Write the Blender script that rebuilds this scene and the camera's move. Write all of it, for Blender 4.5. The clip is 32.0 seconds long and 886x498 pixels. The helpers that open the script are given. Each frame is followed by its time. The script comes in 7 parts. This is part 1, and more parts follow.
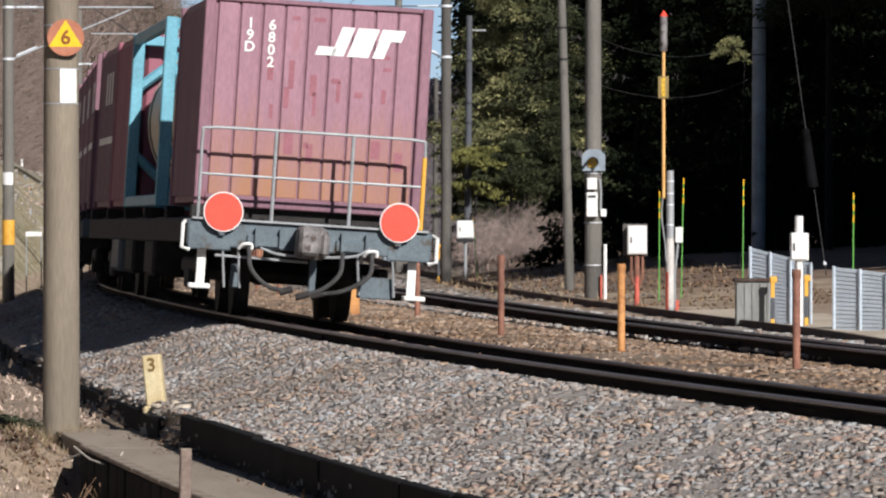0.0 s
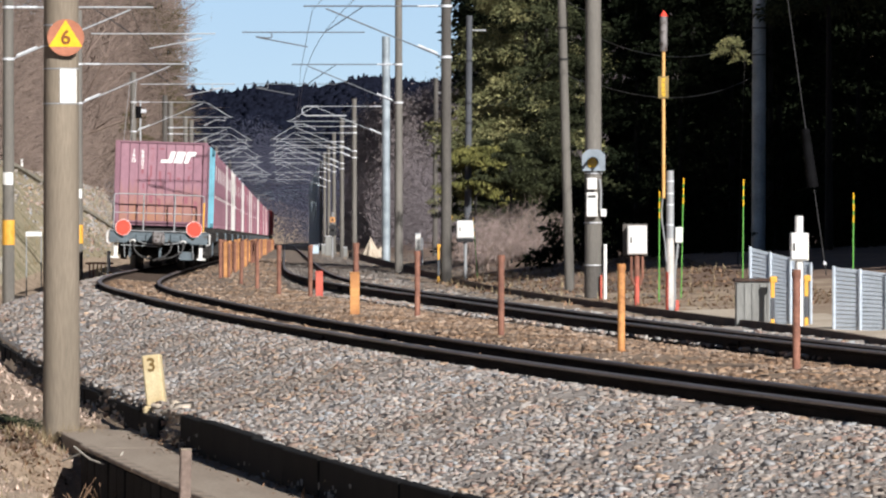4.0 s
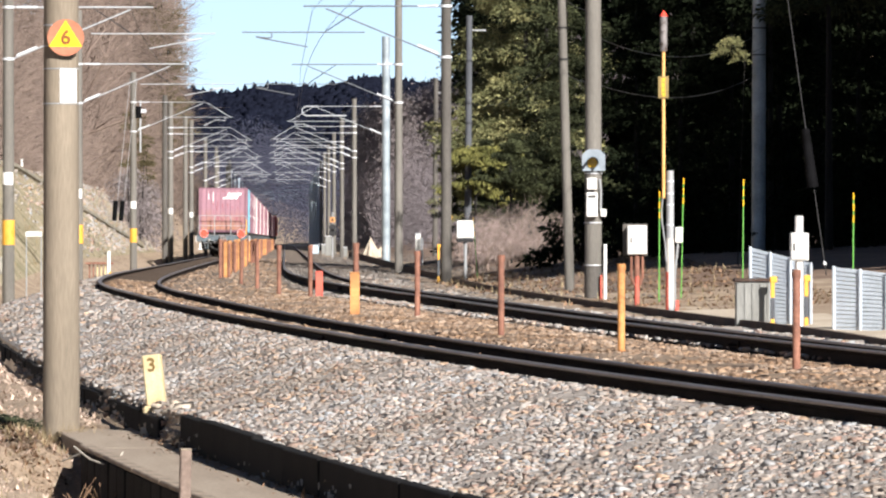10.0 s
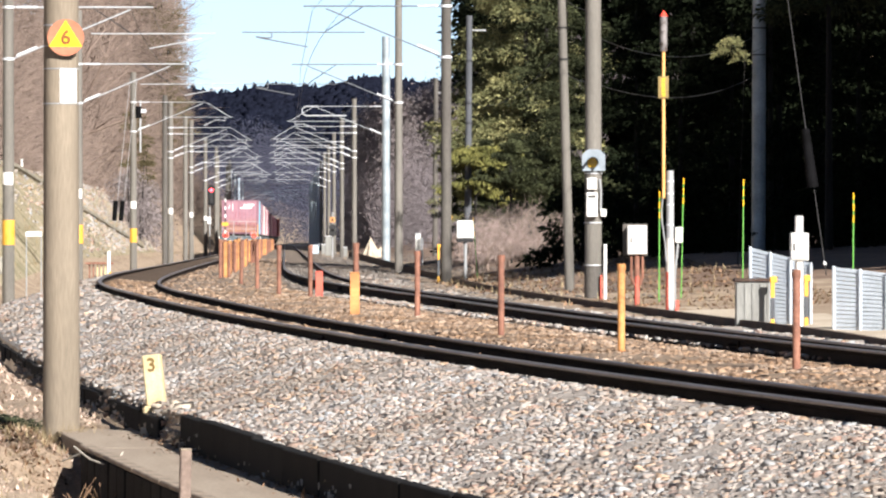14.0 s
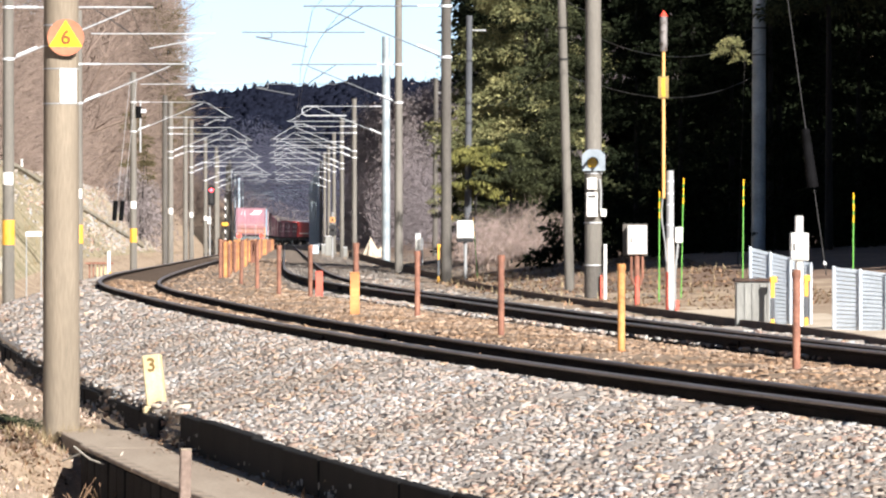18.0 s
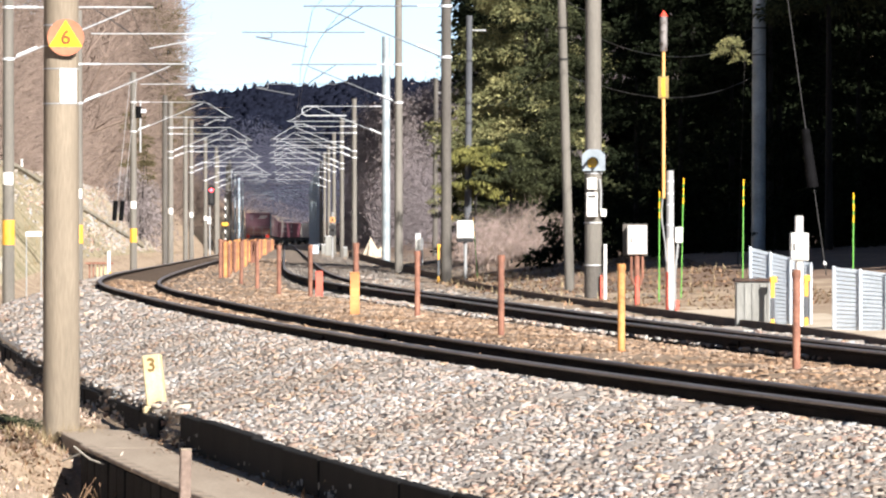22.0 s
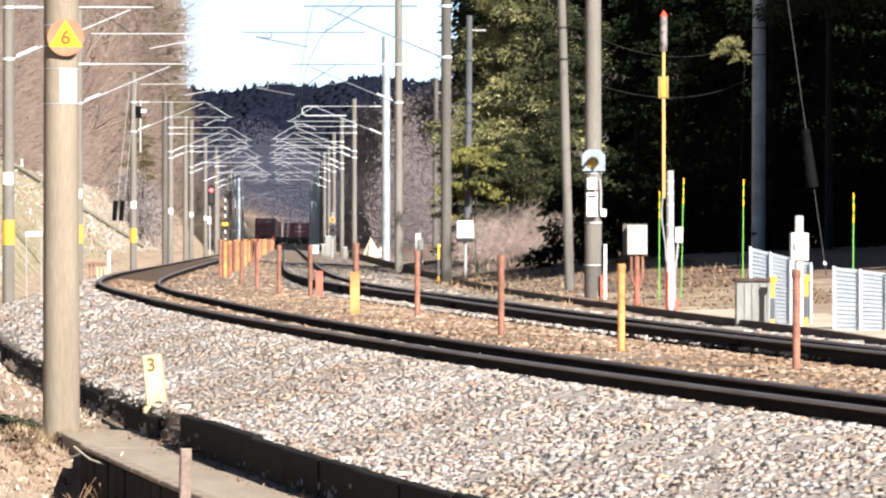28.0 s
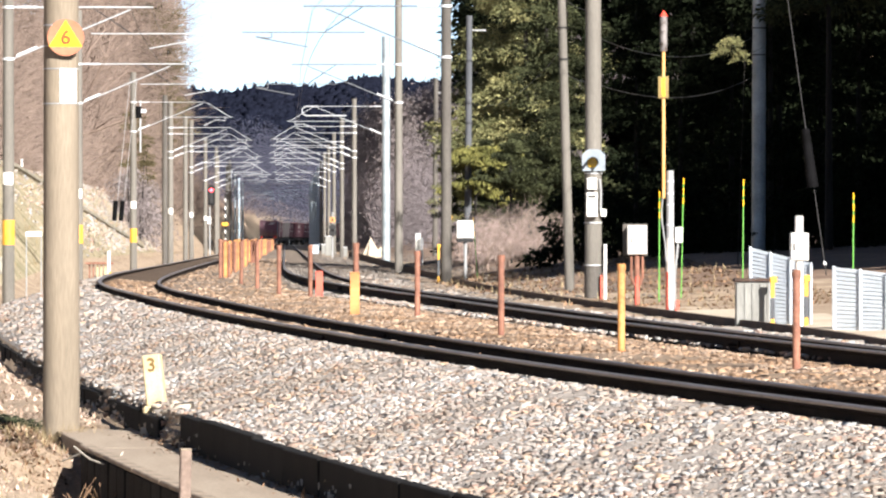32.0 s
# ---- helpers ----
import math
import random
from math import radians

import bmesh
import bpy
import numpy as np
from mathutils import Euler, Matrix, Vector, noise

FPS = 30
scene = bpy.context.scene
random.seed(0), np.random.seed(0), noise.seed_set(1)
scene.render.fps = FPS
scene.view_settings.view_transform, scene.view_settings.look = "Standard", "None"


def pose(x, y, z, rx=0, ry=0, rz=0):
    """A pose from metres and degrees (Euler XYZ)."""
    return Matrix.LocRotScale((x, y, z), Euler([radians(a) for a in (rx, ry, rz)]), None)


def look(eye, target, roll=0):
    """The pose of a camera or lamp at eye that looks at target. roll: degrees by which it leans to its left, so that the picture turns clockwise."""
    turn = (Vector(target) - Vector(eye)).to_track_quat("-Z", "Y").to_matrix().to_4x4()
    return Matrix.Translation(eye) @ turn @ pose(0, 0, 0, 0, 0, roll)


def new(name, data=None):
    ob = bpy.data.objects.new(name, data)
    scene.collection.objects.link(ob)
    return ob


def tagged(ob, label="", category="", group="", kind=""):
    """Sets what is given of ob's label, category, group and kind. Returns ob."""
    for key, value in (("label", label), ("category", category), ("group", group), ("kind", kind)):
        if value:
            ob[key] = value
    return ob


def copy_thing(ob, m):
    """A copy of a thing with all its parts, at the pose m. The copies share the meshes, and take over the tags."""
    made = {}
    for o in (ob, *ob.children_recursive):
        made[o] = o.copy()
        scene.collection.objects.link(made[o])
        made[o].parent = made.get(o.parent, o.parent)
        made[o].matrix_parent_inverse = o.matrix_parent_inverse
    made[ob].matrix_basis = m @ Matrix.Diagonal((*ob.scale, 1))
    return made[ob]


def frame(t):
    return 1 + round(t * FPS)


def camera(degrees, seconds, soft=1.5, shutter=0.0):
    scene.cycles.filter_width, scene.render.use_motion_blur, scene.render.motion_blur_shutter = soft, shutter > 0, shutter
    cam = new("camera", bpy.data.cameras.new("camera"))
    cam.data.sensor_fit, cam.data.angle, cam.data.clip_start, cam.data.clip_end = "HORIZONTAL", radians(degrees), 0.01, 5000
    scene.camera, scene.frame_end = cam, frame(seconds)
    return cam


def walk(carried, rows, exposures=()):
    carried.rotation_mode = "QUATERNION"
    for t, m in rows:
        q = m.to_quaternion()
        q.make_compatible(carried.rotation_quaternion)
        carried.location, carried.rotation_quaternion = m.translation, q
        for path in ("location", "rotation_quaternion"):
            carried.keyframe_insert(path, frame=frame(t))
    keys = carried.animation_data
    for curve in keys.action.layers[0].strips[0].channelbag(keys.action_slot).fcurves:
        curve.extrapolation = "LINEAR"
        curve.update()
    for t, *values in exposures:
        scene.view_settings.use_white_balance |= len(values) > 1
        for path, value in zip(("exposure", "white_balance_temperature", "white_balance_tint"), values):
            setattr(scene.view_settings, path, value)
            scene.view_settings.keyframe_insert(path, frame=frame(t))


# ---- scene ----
cam = camera(9.0, 32.0, soft=2.2)
VIEW = pose(0, 0, 0.97, 90 - 0.2324, 0, 0)
walk(cam, [(0.0, VIEW), (32.0, VIEW)],
     [(0.0, 0.42, 6150, 10), (3.0, 0.54, 6200, 10), (6.0, 0.86, 6250, 10), (9.0, 1.10, 6350, 10), (13.0, 1.29, 6400, 10), (19.0, 1.46, 6450, 10), (25.0, 1.54, 6500, 10), (29.0, 1.62, 6500, 10), (32.0, 1.63, 6500, 10)])

# ---- daylight ----
SUN_AZ, SUN_EL = 28.0, 30.0          # degrees to the right of straight behind the camera, and height
to_sun = Vector((math.sin(radians(SUN_AZ)) * math.cos(radians(SUN_EL)), -math.cos(radians(SUN_AZ)) * math.cos(radians(SUN_EL)), math.sin(radians(SUN_EL))))
world = bpy.data.worlds.new("sky")
scene.world = world
world.use_nodes = True
wn = world.node_tree.nodes
sky = wn.new("ShaderNodeTexSky")
sky.sky_type, sky.sun_disc = "NISHITA", False
sky.sun_elevation, sky.sun_rotation = radians(SUN_EL), radians(180 - SUN_AZ)
sky.dust_density, sky.air_density, sky.altitude = 0.3, 0.6, 900
wn["Background"].inputs["Strength"].default_value = 0.032
world.node_tree.links.new(sky.outputs[0], wn["Background"].inputs["Color"])
sun = new("sun", bpy.data.lights.new("sun", "SUN"))
sun.data.energy, sun.data.angle, sun.data.color = 5.0, radians(0.6), (1.0, 0.945, 0.875)
sun.matrix_world = look(to_sun * 60, (0, 0, 0))

# ---- materials ----


def material(name, base, rough=0.7, metal=0.0, second=None, scale=6.0, amount=0.5, bump=0.2, grain=60.0, rand=0.0, island=0.0, stain=None, stain_at=0.6, stretch=(1, 1, 1), spec=0.4):
    """Base colour varied at two scales, with bump; rand and island vary the value from piece to piece."""
    m = bpy.data.materials.new(name)
    m.use_nodes = True
    nt = m.node_tree
    n, link = nt.nodes, nt.links.new
    bsdf = n["Principled BSDF"]
    bsdf.inputs["Roughness"].default_value, bsdf.inputs["Metallic"].default_value = rough, metal
    bsdf.inputs["Specular IOR Level"].default_value = spec
    tc = n.new("ShaderNodeTexCoord")
    mp = n.new("ShaderNodeMapping")
    mp.inputs["Scale"].default_value = stretch
    link(tc.outputs["Object"], mp.inputs["Vector"])
    big, small = n.new("ShaderNodeTexNoise"), n.new("ShaderNodeTexNoise")
    big.inputs["Scale"].default_value, big.inputs["Detail"].default_value = scale, 5
    small.inputs["Scale"].default_value, small.inputs["Detail"].default_value = grain, 4
    link(mp.outputs[0], big.inputs["Vector"])
    link(mp.outputs[0], small.inputs["Vector"])
    second = second or tuple(c * (1 - amount) for c in base)
    mix = n.new("ShaderNodeMix")
    mix.data_type = "RGBA"
    mix.inputs[6].default_value, mix.inputs[7].default_value = (*base, 1), (*second, 1)
    ramp = n.new("ShaderNodeMapRange")
    ramp.inputs[1].default_value, ramp.inputs[2].default_value = 0.35, 0.65
    link(big.outputs[0], ramp.inputs[0])
    link(ramp.outputs[0], mix.inputs[0])
    col = mix.outputs[2]
    g = n.new("ShaderNodeMix")
    g.data_type, g.blend_type = "RGBA", "MULTIPLY"
    g.inputs[0].default_value = min(1.0, amount + 0.2)
    gr = n.new("ShaderNodeMapRange")
    gr.inputs[1].default_value, gr.inputs[2].default_value, gr.inputs[3].default_value, gr.inputs[4].default_value = 0.3, 0.7, 0.6, 1.25
    link(small.outputs[0], gr.inputs[0])
    link(col, g.inputs[6])
    link(gr.outputs[0], g.inputs[7])
    col = g.outputs[2]
    if stain:
        sn = n.new("ShaderNodeTexNoise")
        sn.inputs["Scale"].default_value, sn.inputs["Detail"].default_value = scale * 1.7, 8
        link(mp.outputs[0], sn.inputs["Vector"])
        sr = n.new("ShaderNodeMapRange")
        sr.inputs[1].default_value, sr.inputs[2].default_value = stain_at, stain_at + 0.08
        link(sn.outputs[0], sr.inputs[0])
        sm = n.new("ShaderNodeMix")
        sm.data_type = "RGBA"
        sm.inputs[7].default_value = (*stain, 1)
        link(sr.outputs[0], sm.inputs[0])
        link(col, sm.inputs[6])
        col = sm.outputs[2]
    if rand or island:
        info = n.new("ShaderNodeObjectInfo") if rand else n.new("ShaderNodeNewGeometry")
        src = info.outputs["Random"] if rand else info.outputs["Random Per Island"]
        k = rand or island
        rr = n.new("ShaderNodeMapRange")
        rr.inputs[3].default_value, rr.inputs[4].default_value = 1 - k, 1 + k
        link(src, rr.inputs[0])
        rm = n.new("ShaderNodeMix")
        rm.data_type, rm.blend_type = "RGBA", "MULTIPLY"
        rm.inputs[0].default_value = 1.0
        link(col, rm.inputs[6])
        link(rr.outputs[0], rm.inputs[7])
        col = rm.outputs[2]
    link(col, bsdf.inputs["Base Color"])
    if bump:
        bp = n.new("ShaderNodeBump")
        bp.inputs["Strength"].default_value, bp.inputs["Distance"].default_value = bump, 0.02
        link(small.outputs[0], bp.inputs["Height"])
        link(bp.outputs[0], bsdf.inputs["Normal"])
    return m


def stone_material(name, stops, rough=0.9, patch=((0.82, 0.76, 0.70), (1.08, 1.08, 1.08))):
    """Crushed stone: each piece takes its own colour from the ramp."""
    m = bpy.data.materials.new(name)
    m.use_nodes = True
    n, link = m.node_tree.nodes, m.node_tree.links.new
    b = n["Principled BSDF"]
    b.inputs["Roughness"].default_value, b.inputs["Specular IOR Level"].default_value = rough, 0.25
    geo = n.new("ShaderNodeNewGeometry")
    ramp = n.new("ShaderNodeValToRGB")
    e = ramp.color_ramp.elements
    while len(e) < len(stops):
        e.new(0.5)
    for el, (p, c) in zip(e, stops):
        el.position, el.color = p, (*c, 1)
    link(geo.outputs["Random Per Island"], ramp.inputs[0])
    tc, no = n.new("ShaderNodeTexCoord"), n.new("ShaderNodeTexNoise")
    no.inputs["Scale"].default_value, no.inputs["Detail"].default_value = 45, 5
    link(tc.outputs["Object"], no.inputs["Vector"])
    mr = n.new("ShaderNodeMapRange")
    mr.inputs[1].default_value, mr.inputs[2].default_value, mr.inputs[3].default_value, mr.inputs[4].default_value = 0.3, 0.7, 0.80, 1.12
    link(no.outputs[0], mr.inputs[0])
    mx = n.new("ShaderNodeMix")
    mx.data_type, mx.blend_type = "RGBA", "MULTIPLY"
    mx.inputs[0].default_value = 1
    link(ramp.outputs[0], mx.inputs[6])
    link(mr.outputs[0], mx.inputs[7])
    # dusty and washed patches a few metres across
    pn = n.new("ShaderNodeTexNoise")
    pn.inputs["Scale"].default_value, pn.inputs["Detail"].default_value = 0.55, 4
    link(tc.outputs["Object"], pn.inputs["Vector"])
    pr = n.new("ShaderNodeValToRGB")
    pe = pr.color_ramp.elements
    pe[0].position, pe[0].color, pe[1].position, pe[1].color = 0.38, (*patch[0], 1), 0.62, (*patch[1], 1)
    link(pn.outputs[0], pr.inputs[0])
    pm = n.new("ShaderNodeMix")
    pm.data_type, pm.blend_type = "RGBA", "MULTIPLY"
    pm.inputs[0].default_value = 1
    link(mx.outputs[2], pm.inputs[6])
    link(pr.outputs[0], pm.inputs[7])
    link(pm.outputs[2], b.inputs["Base Color"])
    bp = n.new("ShaderNodeBump")
    bp.inputs["Strength"].default_value, bp.inputs["Distance"].default_value = 0.4, 0.01
    link(no.outputs[0], bp.inputs["Height"])
    link(bp.outputs[0], b.inputs["Normal"])
    return m


def glow(name, colour, strength):
    m = bpy.data.materials.new(name)
    m.use_nodes = True
    b = m.node_tree.nodes["Principled BSDF"]
    b.inputs["Base Color"].default_value = (*colour, 1)
    b.inputs["Emission Color"].default_value, b.inputs["Emission Strength"].default_value = (*colour, 1), strength
    return m


M = dict(
    soil=material("dry_soil", (0.335, 0.262, 0.195), 0.95, second=(0.24, 0.178, 0.128), scale=0.9, grain=25, bump=0.6, stain=(0.40, 0.33, 0.255), stain_at=0.58, spec=0.1),
    wood_floor=material("wood_floor", (0.20, 0.135, 0.095), 0.95, second=(0.13, 0.085, 0.06), scale=0.7, grain=10, bump=0.6),
    four_foot=material("oily_track_bed", (0.115, 0.082, 0.06), 0.95, second=(0.065, 0.048, 0.037), scale=1.5, grain=40, bump=0.8, stain=(0.12, 0.095, 0.075), stain_at=0.62, spec=0.1),
    brown_bed=material("brown_bed", (0.23, 0.17, 0.118), 0.95, second=(0.16, 0.115, 0.08), scale=3, grain=40, bump=0.8),
    bed=material("ballast_bed", (0.35, 0.31, 0.275), 0.95, second=(0.275, 0.242, 0.214), scale=3, grain=40, bump=0.8),
    far_bed=material("dusty_far_bed", (0.20, 0.163, 0.132), 0.95, second=(0.125, 0.10, 0.082), scale=1.2, grain=14, bump=0.8, stain=(0.26, 0.215, 0.175), stain_at=0.6, spec=0.1),
    grass=material("dry_grass", (0.31, 0.245, 0.145), 0.9, second=(0.19, 0.145, 0.08), scale=1.5, island=0.4, bump=0),
    litter=material("leaf_litter", (0.24, 0.145, 0.085), 0.9, second=(0.12, 0.072, 0.045), scale=2, island=0.45, bump=0),
    pale_litter=material("pale_fallen_leaves", (0.54, 0.42, 0.34), 0.9, second=(0.34, 0.25, 0.195), scale=2, island=0.4, bump=0),
    # Wall faces look away from the sun; their shade is put into the colour.
    shaded_panel=material("blackened_panel", (0.017, 0.016, 0.016), 0.9, second=(0.009, 0.009, 0.009), scale=2.5, grain=50, bump=0.35, stretch=(1, 1, 0.3), rand=0.25, spec=0.1),
    concrete=material("weathered_concrete", (0.30, 0.24, 0.185), 0.9, second=(0.20, 0.158, 0.12), scale=2.5, grain=50, bump=0.12, stain=(0.17, 0.145, 0.115), stain_at=0.6, stretch=(1, 1, 0.35)),
    tan_pole=material("tan_pole_concrete", (0.235, 0.194, 0.146), 0.85, second=(0.168, 0.138, 0.104), scale=1.6, grain=30, bump=0.15, amount=0.25, stretch=(3, 3, 0.3)),
    pole=material("pole_concrete", (0.168, 0.156, 0.138), 0.85, second=(0.118, 0.110, 0.098), scale=1.6, grain=30, bump=0.15, amount=0.25, stretch=(3, 3, 0.3), rand=0.12),
    pale_pole=material("galvanised_pole", (0.36, 0.41, 0.45), 0.5, 0.2, second=(0.21, 0.25, 0.275), scale=2, grain=30, bump=0.05, amount=0.2),
    dark_pole=material("dark_pole", (0.112, 0.102, 0.09), 0.85, second=(0.075, 0.069, 0.063), scale=2, grain=30, bump=0.2, stretch=(3, 3, 0.4)),
    # Dark blue-grey holding the service pole's shade; also paints the hazard posts' dark stripe.
    shade_blue_and_stripe=material("tarred_pole", (0.085, 0.09, 0.10), 0.8, second=(0.06, 0.065, 0.075), scale=2, grain=30, bump=0.2, stretch=(3, 3, 0.4)),
    grey_tube=material("dull_bracket_tube", (0.17, 0.18, 0.195), 0.5, 0.3, scale=4, grain=40, bump=0, amount=0.2),
    # Far masts and arms take this blue: the distance's bluish light painted in.
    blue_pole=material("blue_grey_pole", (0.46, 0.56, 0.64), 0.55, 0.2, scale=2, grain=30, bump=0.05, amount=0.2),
    # Rust taken down to near black, with the shade on the rail sides included.
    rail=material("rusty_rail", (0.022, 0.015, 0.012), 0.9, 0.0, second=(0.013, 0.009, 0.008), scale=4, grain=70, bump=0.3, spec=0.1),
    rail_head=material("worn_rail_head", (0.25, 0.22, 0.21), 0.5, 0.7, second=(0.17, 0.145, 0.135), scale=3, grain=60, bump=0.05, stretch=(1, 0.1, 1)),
    rust_wall=material("rust_plate", (0.075, 0.042, 0.03), 0.85, second=(0.035, 0.022, 0.018), scale=3, grain=50, bump=0.3),
    rust_post=material("rust_red_paint", (0.265, 0.122, 0.08), 0.75, second=(0.16, 0.07, 0.048), scale=7, grain=60, bump=0.2, rand=0.15),
    orange_post=material("orange_paint", (0.58, 0.28, 0.095), 0.6, second=(0.34, 0.145, 0.05), scale=5, grain=50, bump=0.1, rand=0.12),
    red_post=material("red_paint", (0.55, 0.12, 0.08), 0.6, second=(0.42, 0.08, 0.06), scale=5, grain=50, bump=0.1),
    yellow=material("yellow_paint", (0.74, 0.40, 0.06), 0.5, second=(0.62, 0.31, 0.04), scale=4, grain=40, bump=0.05, amount=0.15),
    black=material("black_paint", (0.022, 0.022, 0.024), 0.6, scale=4, grain=40, bump=0.05),
    # Black plastic made darker still, to include the shade round the guy sleeve.
    black_and_shade=material("matt_black_plastic", (0.006, 0.006, 0.007), 0.8, scale=4, grain=40, bump=0.02, spec=0.05),
    white=material("white_paint", (0.72, 0.72, 0.71), 0.5, second=(0.70, 0.68, 0.64), scale=3, grain=30, bump=0.05, amount=0.12),
    cream=material("cream_stone", (0.58, 0.49, 0.30), 0.8, second=(0.48, 0.37, 0.20), scale=6, grain=60, bump=0.2, amount=0.2, stain=(0.42, 0.29, 0.14), stain_at=0.63),
    zinc=material("galvanised_steel", (0.66, 0.68, 0.71), 0.5, 0.2, second=(0.56, 0.58, 0.61), scale=5, grain=40, bump=0.05, amount=0.2),
    tube=material("bracket_tube", (0.44, 0.46, 0.48), 0.5, 0.1, scale=4, grain=40, bump=0, amount=0.15),
    wire=material("wire", (0.05, 0.05, 0.052), 0.6, 0.3, scale=4, grain=40, bump=0),
    pinkdisc=material("faded_red_disc", (0.42, 0.165, 0.095), 0.55, second=(0.34, 0.125, 0.07), scale=4, grain=40, bump=0, amount=0.12),
    signyellow=material("sign_yellow", (0.80, 0.47, 0.015), 0.5, scale=4, grain=40, bump=0, amount=0.06),
    signink=material("sign_ink", (0.22, 0.075, 0.012), 0.6, scale=4, grain=40, bump=0, amount=0.1),
    ink=material("dark_ink", (0.16, 0.10, 0.03), 0.6, scale=4, grain=40, bump=0, amount=0.1),
    greenpole=material("green_plastic", (0.13, 0.38, 0.07), 0.5, scale=4, grain=40, bump=0, amount=0.15),
    azuki=material("maroon_container_paint", (0.228, 0.116, 0.148), 0.62, second=(0.19, 0.096, 0.125), scale=1.3, grain=25, bump=0.08, amount=0.25, rand=0.12, stain=(0.20, 0.075, 0.085), stain_at=0.64, stretch=(1.6, 1.6, 0.45)),
    pinkbox=material("faded_red_container_paint", (0.30, 0.10, 0.135), 0.6, scale=1.3, grain=25, bump=0.08, amount=0.25, rand=0.15, stretch=(1.5, 1.5, 0.4)),
    redbox=material("bright_red_paint", (0.40, 0.04, 0.04), 0.45, scale=1.3, grain=25, bump=0.03, amount=0.15),
    whitebox=material("white_container_paint", (0.70, 0.67, 0.64), 0.55, scale=1.3, grain=25, bump=0.06, amount=0.18, stretch=(1.5, 1.5, 0.4)),
    cyan=material("light_blue_frame_paint", (0.16, 0.40, 0.50), 0.5, scale=3, grain=30, bump=0.05, amount=0.2),
    tank=material("tank_steel", (0.34, 0.31, 0.26), 0.38, 0.7, scale=3, grain=30, bump=0.05, amount=0.3),
    underframe=material("blue_grey_underframe", (0.115, 0.145, 0.165), 0.6, scale=3, grain=40, bump=0.1, amount=0.35, stain=(0.07, 0.06, 0.05), stain_at=0.6),
    dirt_iron=material("dirty_iron", (0.035, 0.031, 0.029), 0.8, 0.2, scale=5, grain=50, bump=0.2),
    coupler=material("coupler_iron", (0.27, 0.25, 0.245), 0.6, 0.4, scale=8, grain=60, bump=0.3, stain=(0.08, 0.06, 0.05), stain_at=0.55),
    lampred=material("tail_disc_red", (0.90, 0.075, 0.045), 0.45, scale=4, grain=40, bump=0, amount=0.08),
    weathered=material("weathered_white_paint", (0.56, 0.53, 0.50), 0.75, second=(0.40, 0.37, 0.34), scale=6, grain=40, bump=0.1, amount=0.3, stretch=(1.5, 1.5, 0.5)),
    handrail=material("grey_handrail", (0.36, 0.37, 0.38), 0.5, 0.3, scale=5, grain=50, bump=0.05, amount=0.2),
    rubber=material("rubber_hose", (0.05, 0.048, 0.047), 0.6, scale=5, grain=50, bump=0.05),
    bark=material("grey_bark", (0.25, 0.19, 0.155), 0.9, second=(0.165, 0.12, 0.10), scale=3, grain=30, bump=0.4),
    twig=material("bare_twigs", (0.235, 0.176, 0.146), 0.9, second=(0.125, 0.092, 0.076), scale=2, grain=20, bump=0, rand=0.2),
    # Greyed twig colour for far trees and thickets: distance haze painted on.
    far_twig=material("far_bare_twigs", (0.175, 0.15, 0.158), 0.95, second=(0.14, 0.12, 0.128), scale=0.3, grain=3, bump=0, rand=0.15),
    # Twigs across the valley carry the bluish haze in their own colour.
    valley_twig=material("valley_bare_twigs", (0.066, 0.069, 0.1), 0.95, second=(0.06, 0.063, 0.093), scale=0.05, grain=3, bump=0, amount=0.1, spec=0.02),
    shrub_twig=material("shrub_twigs", (0.35, 0.275, 0.245), 0.9, second=(0.23, 0.175, 0.16), scale=2, grain=20, bump=0, rand=0.25),
    # Green leaves darkened so that the patch also gives the shadow lying there.
    moss=material("low_green_leaves", (0.028, 0.036, 0.013), 0.85, second=(0.012, 0.016, 0.007), scale=2, island=0.4, bump=0),
    dull_wood=material("dull_grey_foliage", (0.22, 0.19, 0.19), 0.95, second=(0.165, 0.142, 0.145), scale=0.3, island=0.2, bump=0, spec=0.02),
    # Cedar near black: the wood's deep shade is put into the colour.
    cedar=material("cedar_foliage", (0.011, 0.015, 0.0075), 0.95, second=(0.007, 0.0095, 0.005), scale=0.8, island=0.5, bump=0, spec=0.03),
    olive=material("olive_foliage", (0.125, 0.102, 0.055), 0.9, second=(0.07, 0.062, 0.032), scale=0.8, island=0.5, bump=0, spec=0.05),
    # Middle tone of the same foliage, between the shaded and the lit copy.
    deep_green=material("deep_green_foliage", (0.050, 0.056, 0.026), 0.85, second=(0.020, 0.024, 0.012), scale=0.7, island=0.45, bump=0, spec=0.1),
    path=material("pale_path_dust", (0.50, 0.43, 0.345), 0.95, second=(0.40, 0.335, 0.26), scale=0.8, grain=20, bump=0.4, amount=0.2, spec=0.1),
    slab=material("worn_slab_concrete", (0.30, 0.245, 0.19), 0.9, second=(0.245, 0.195, 0.15), scale=5, grain=50, bump=0.1, amount=0.15, stain=(0.20, 0.17, 0.135), stain_at=0.64, stretch=(1, 0.14, 1)),
    fence=material("fence_steel", (0.52, 0.57, 0.63), 0.5, 0.1, second=(0.44, 0.49, 0.54), scale=5, grain=40, bump=0.03, amount=0.12),
    bank=material("bank_grass", (0.36, 0.305, 0.22), 0.95, second=(0.21, 0.19, 0.12), scale=0.6, grain=9, bump=0.6, spec=0.05),
    # Lit copy of the cedar foliage; sunshine is put into the yellow-green.
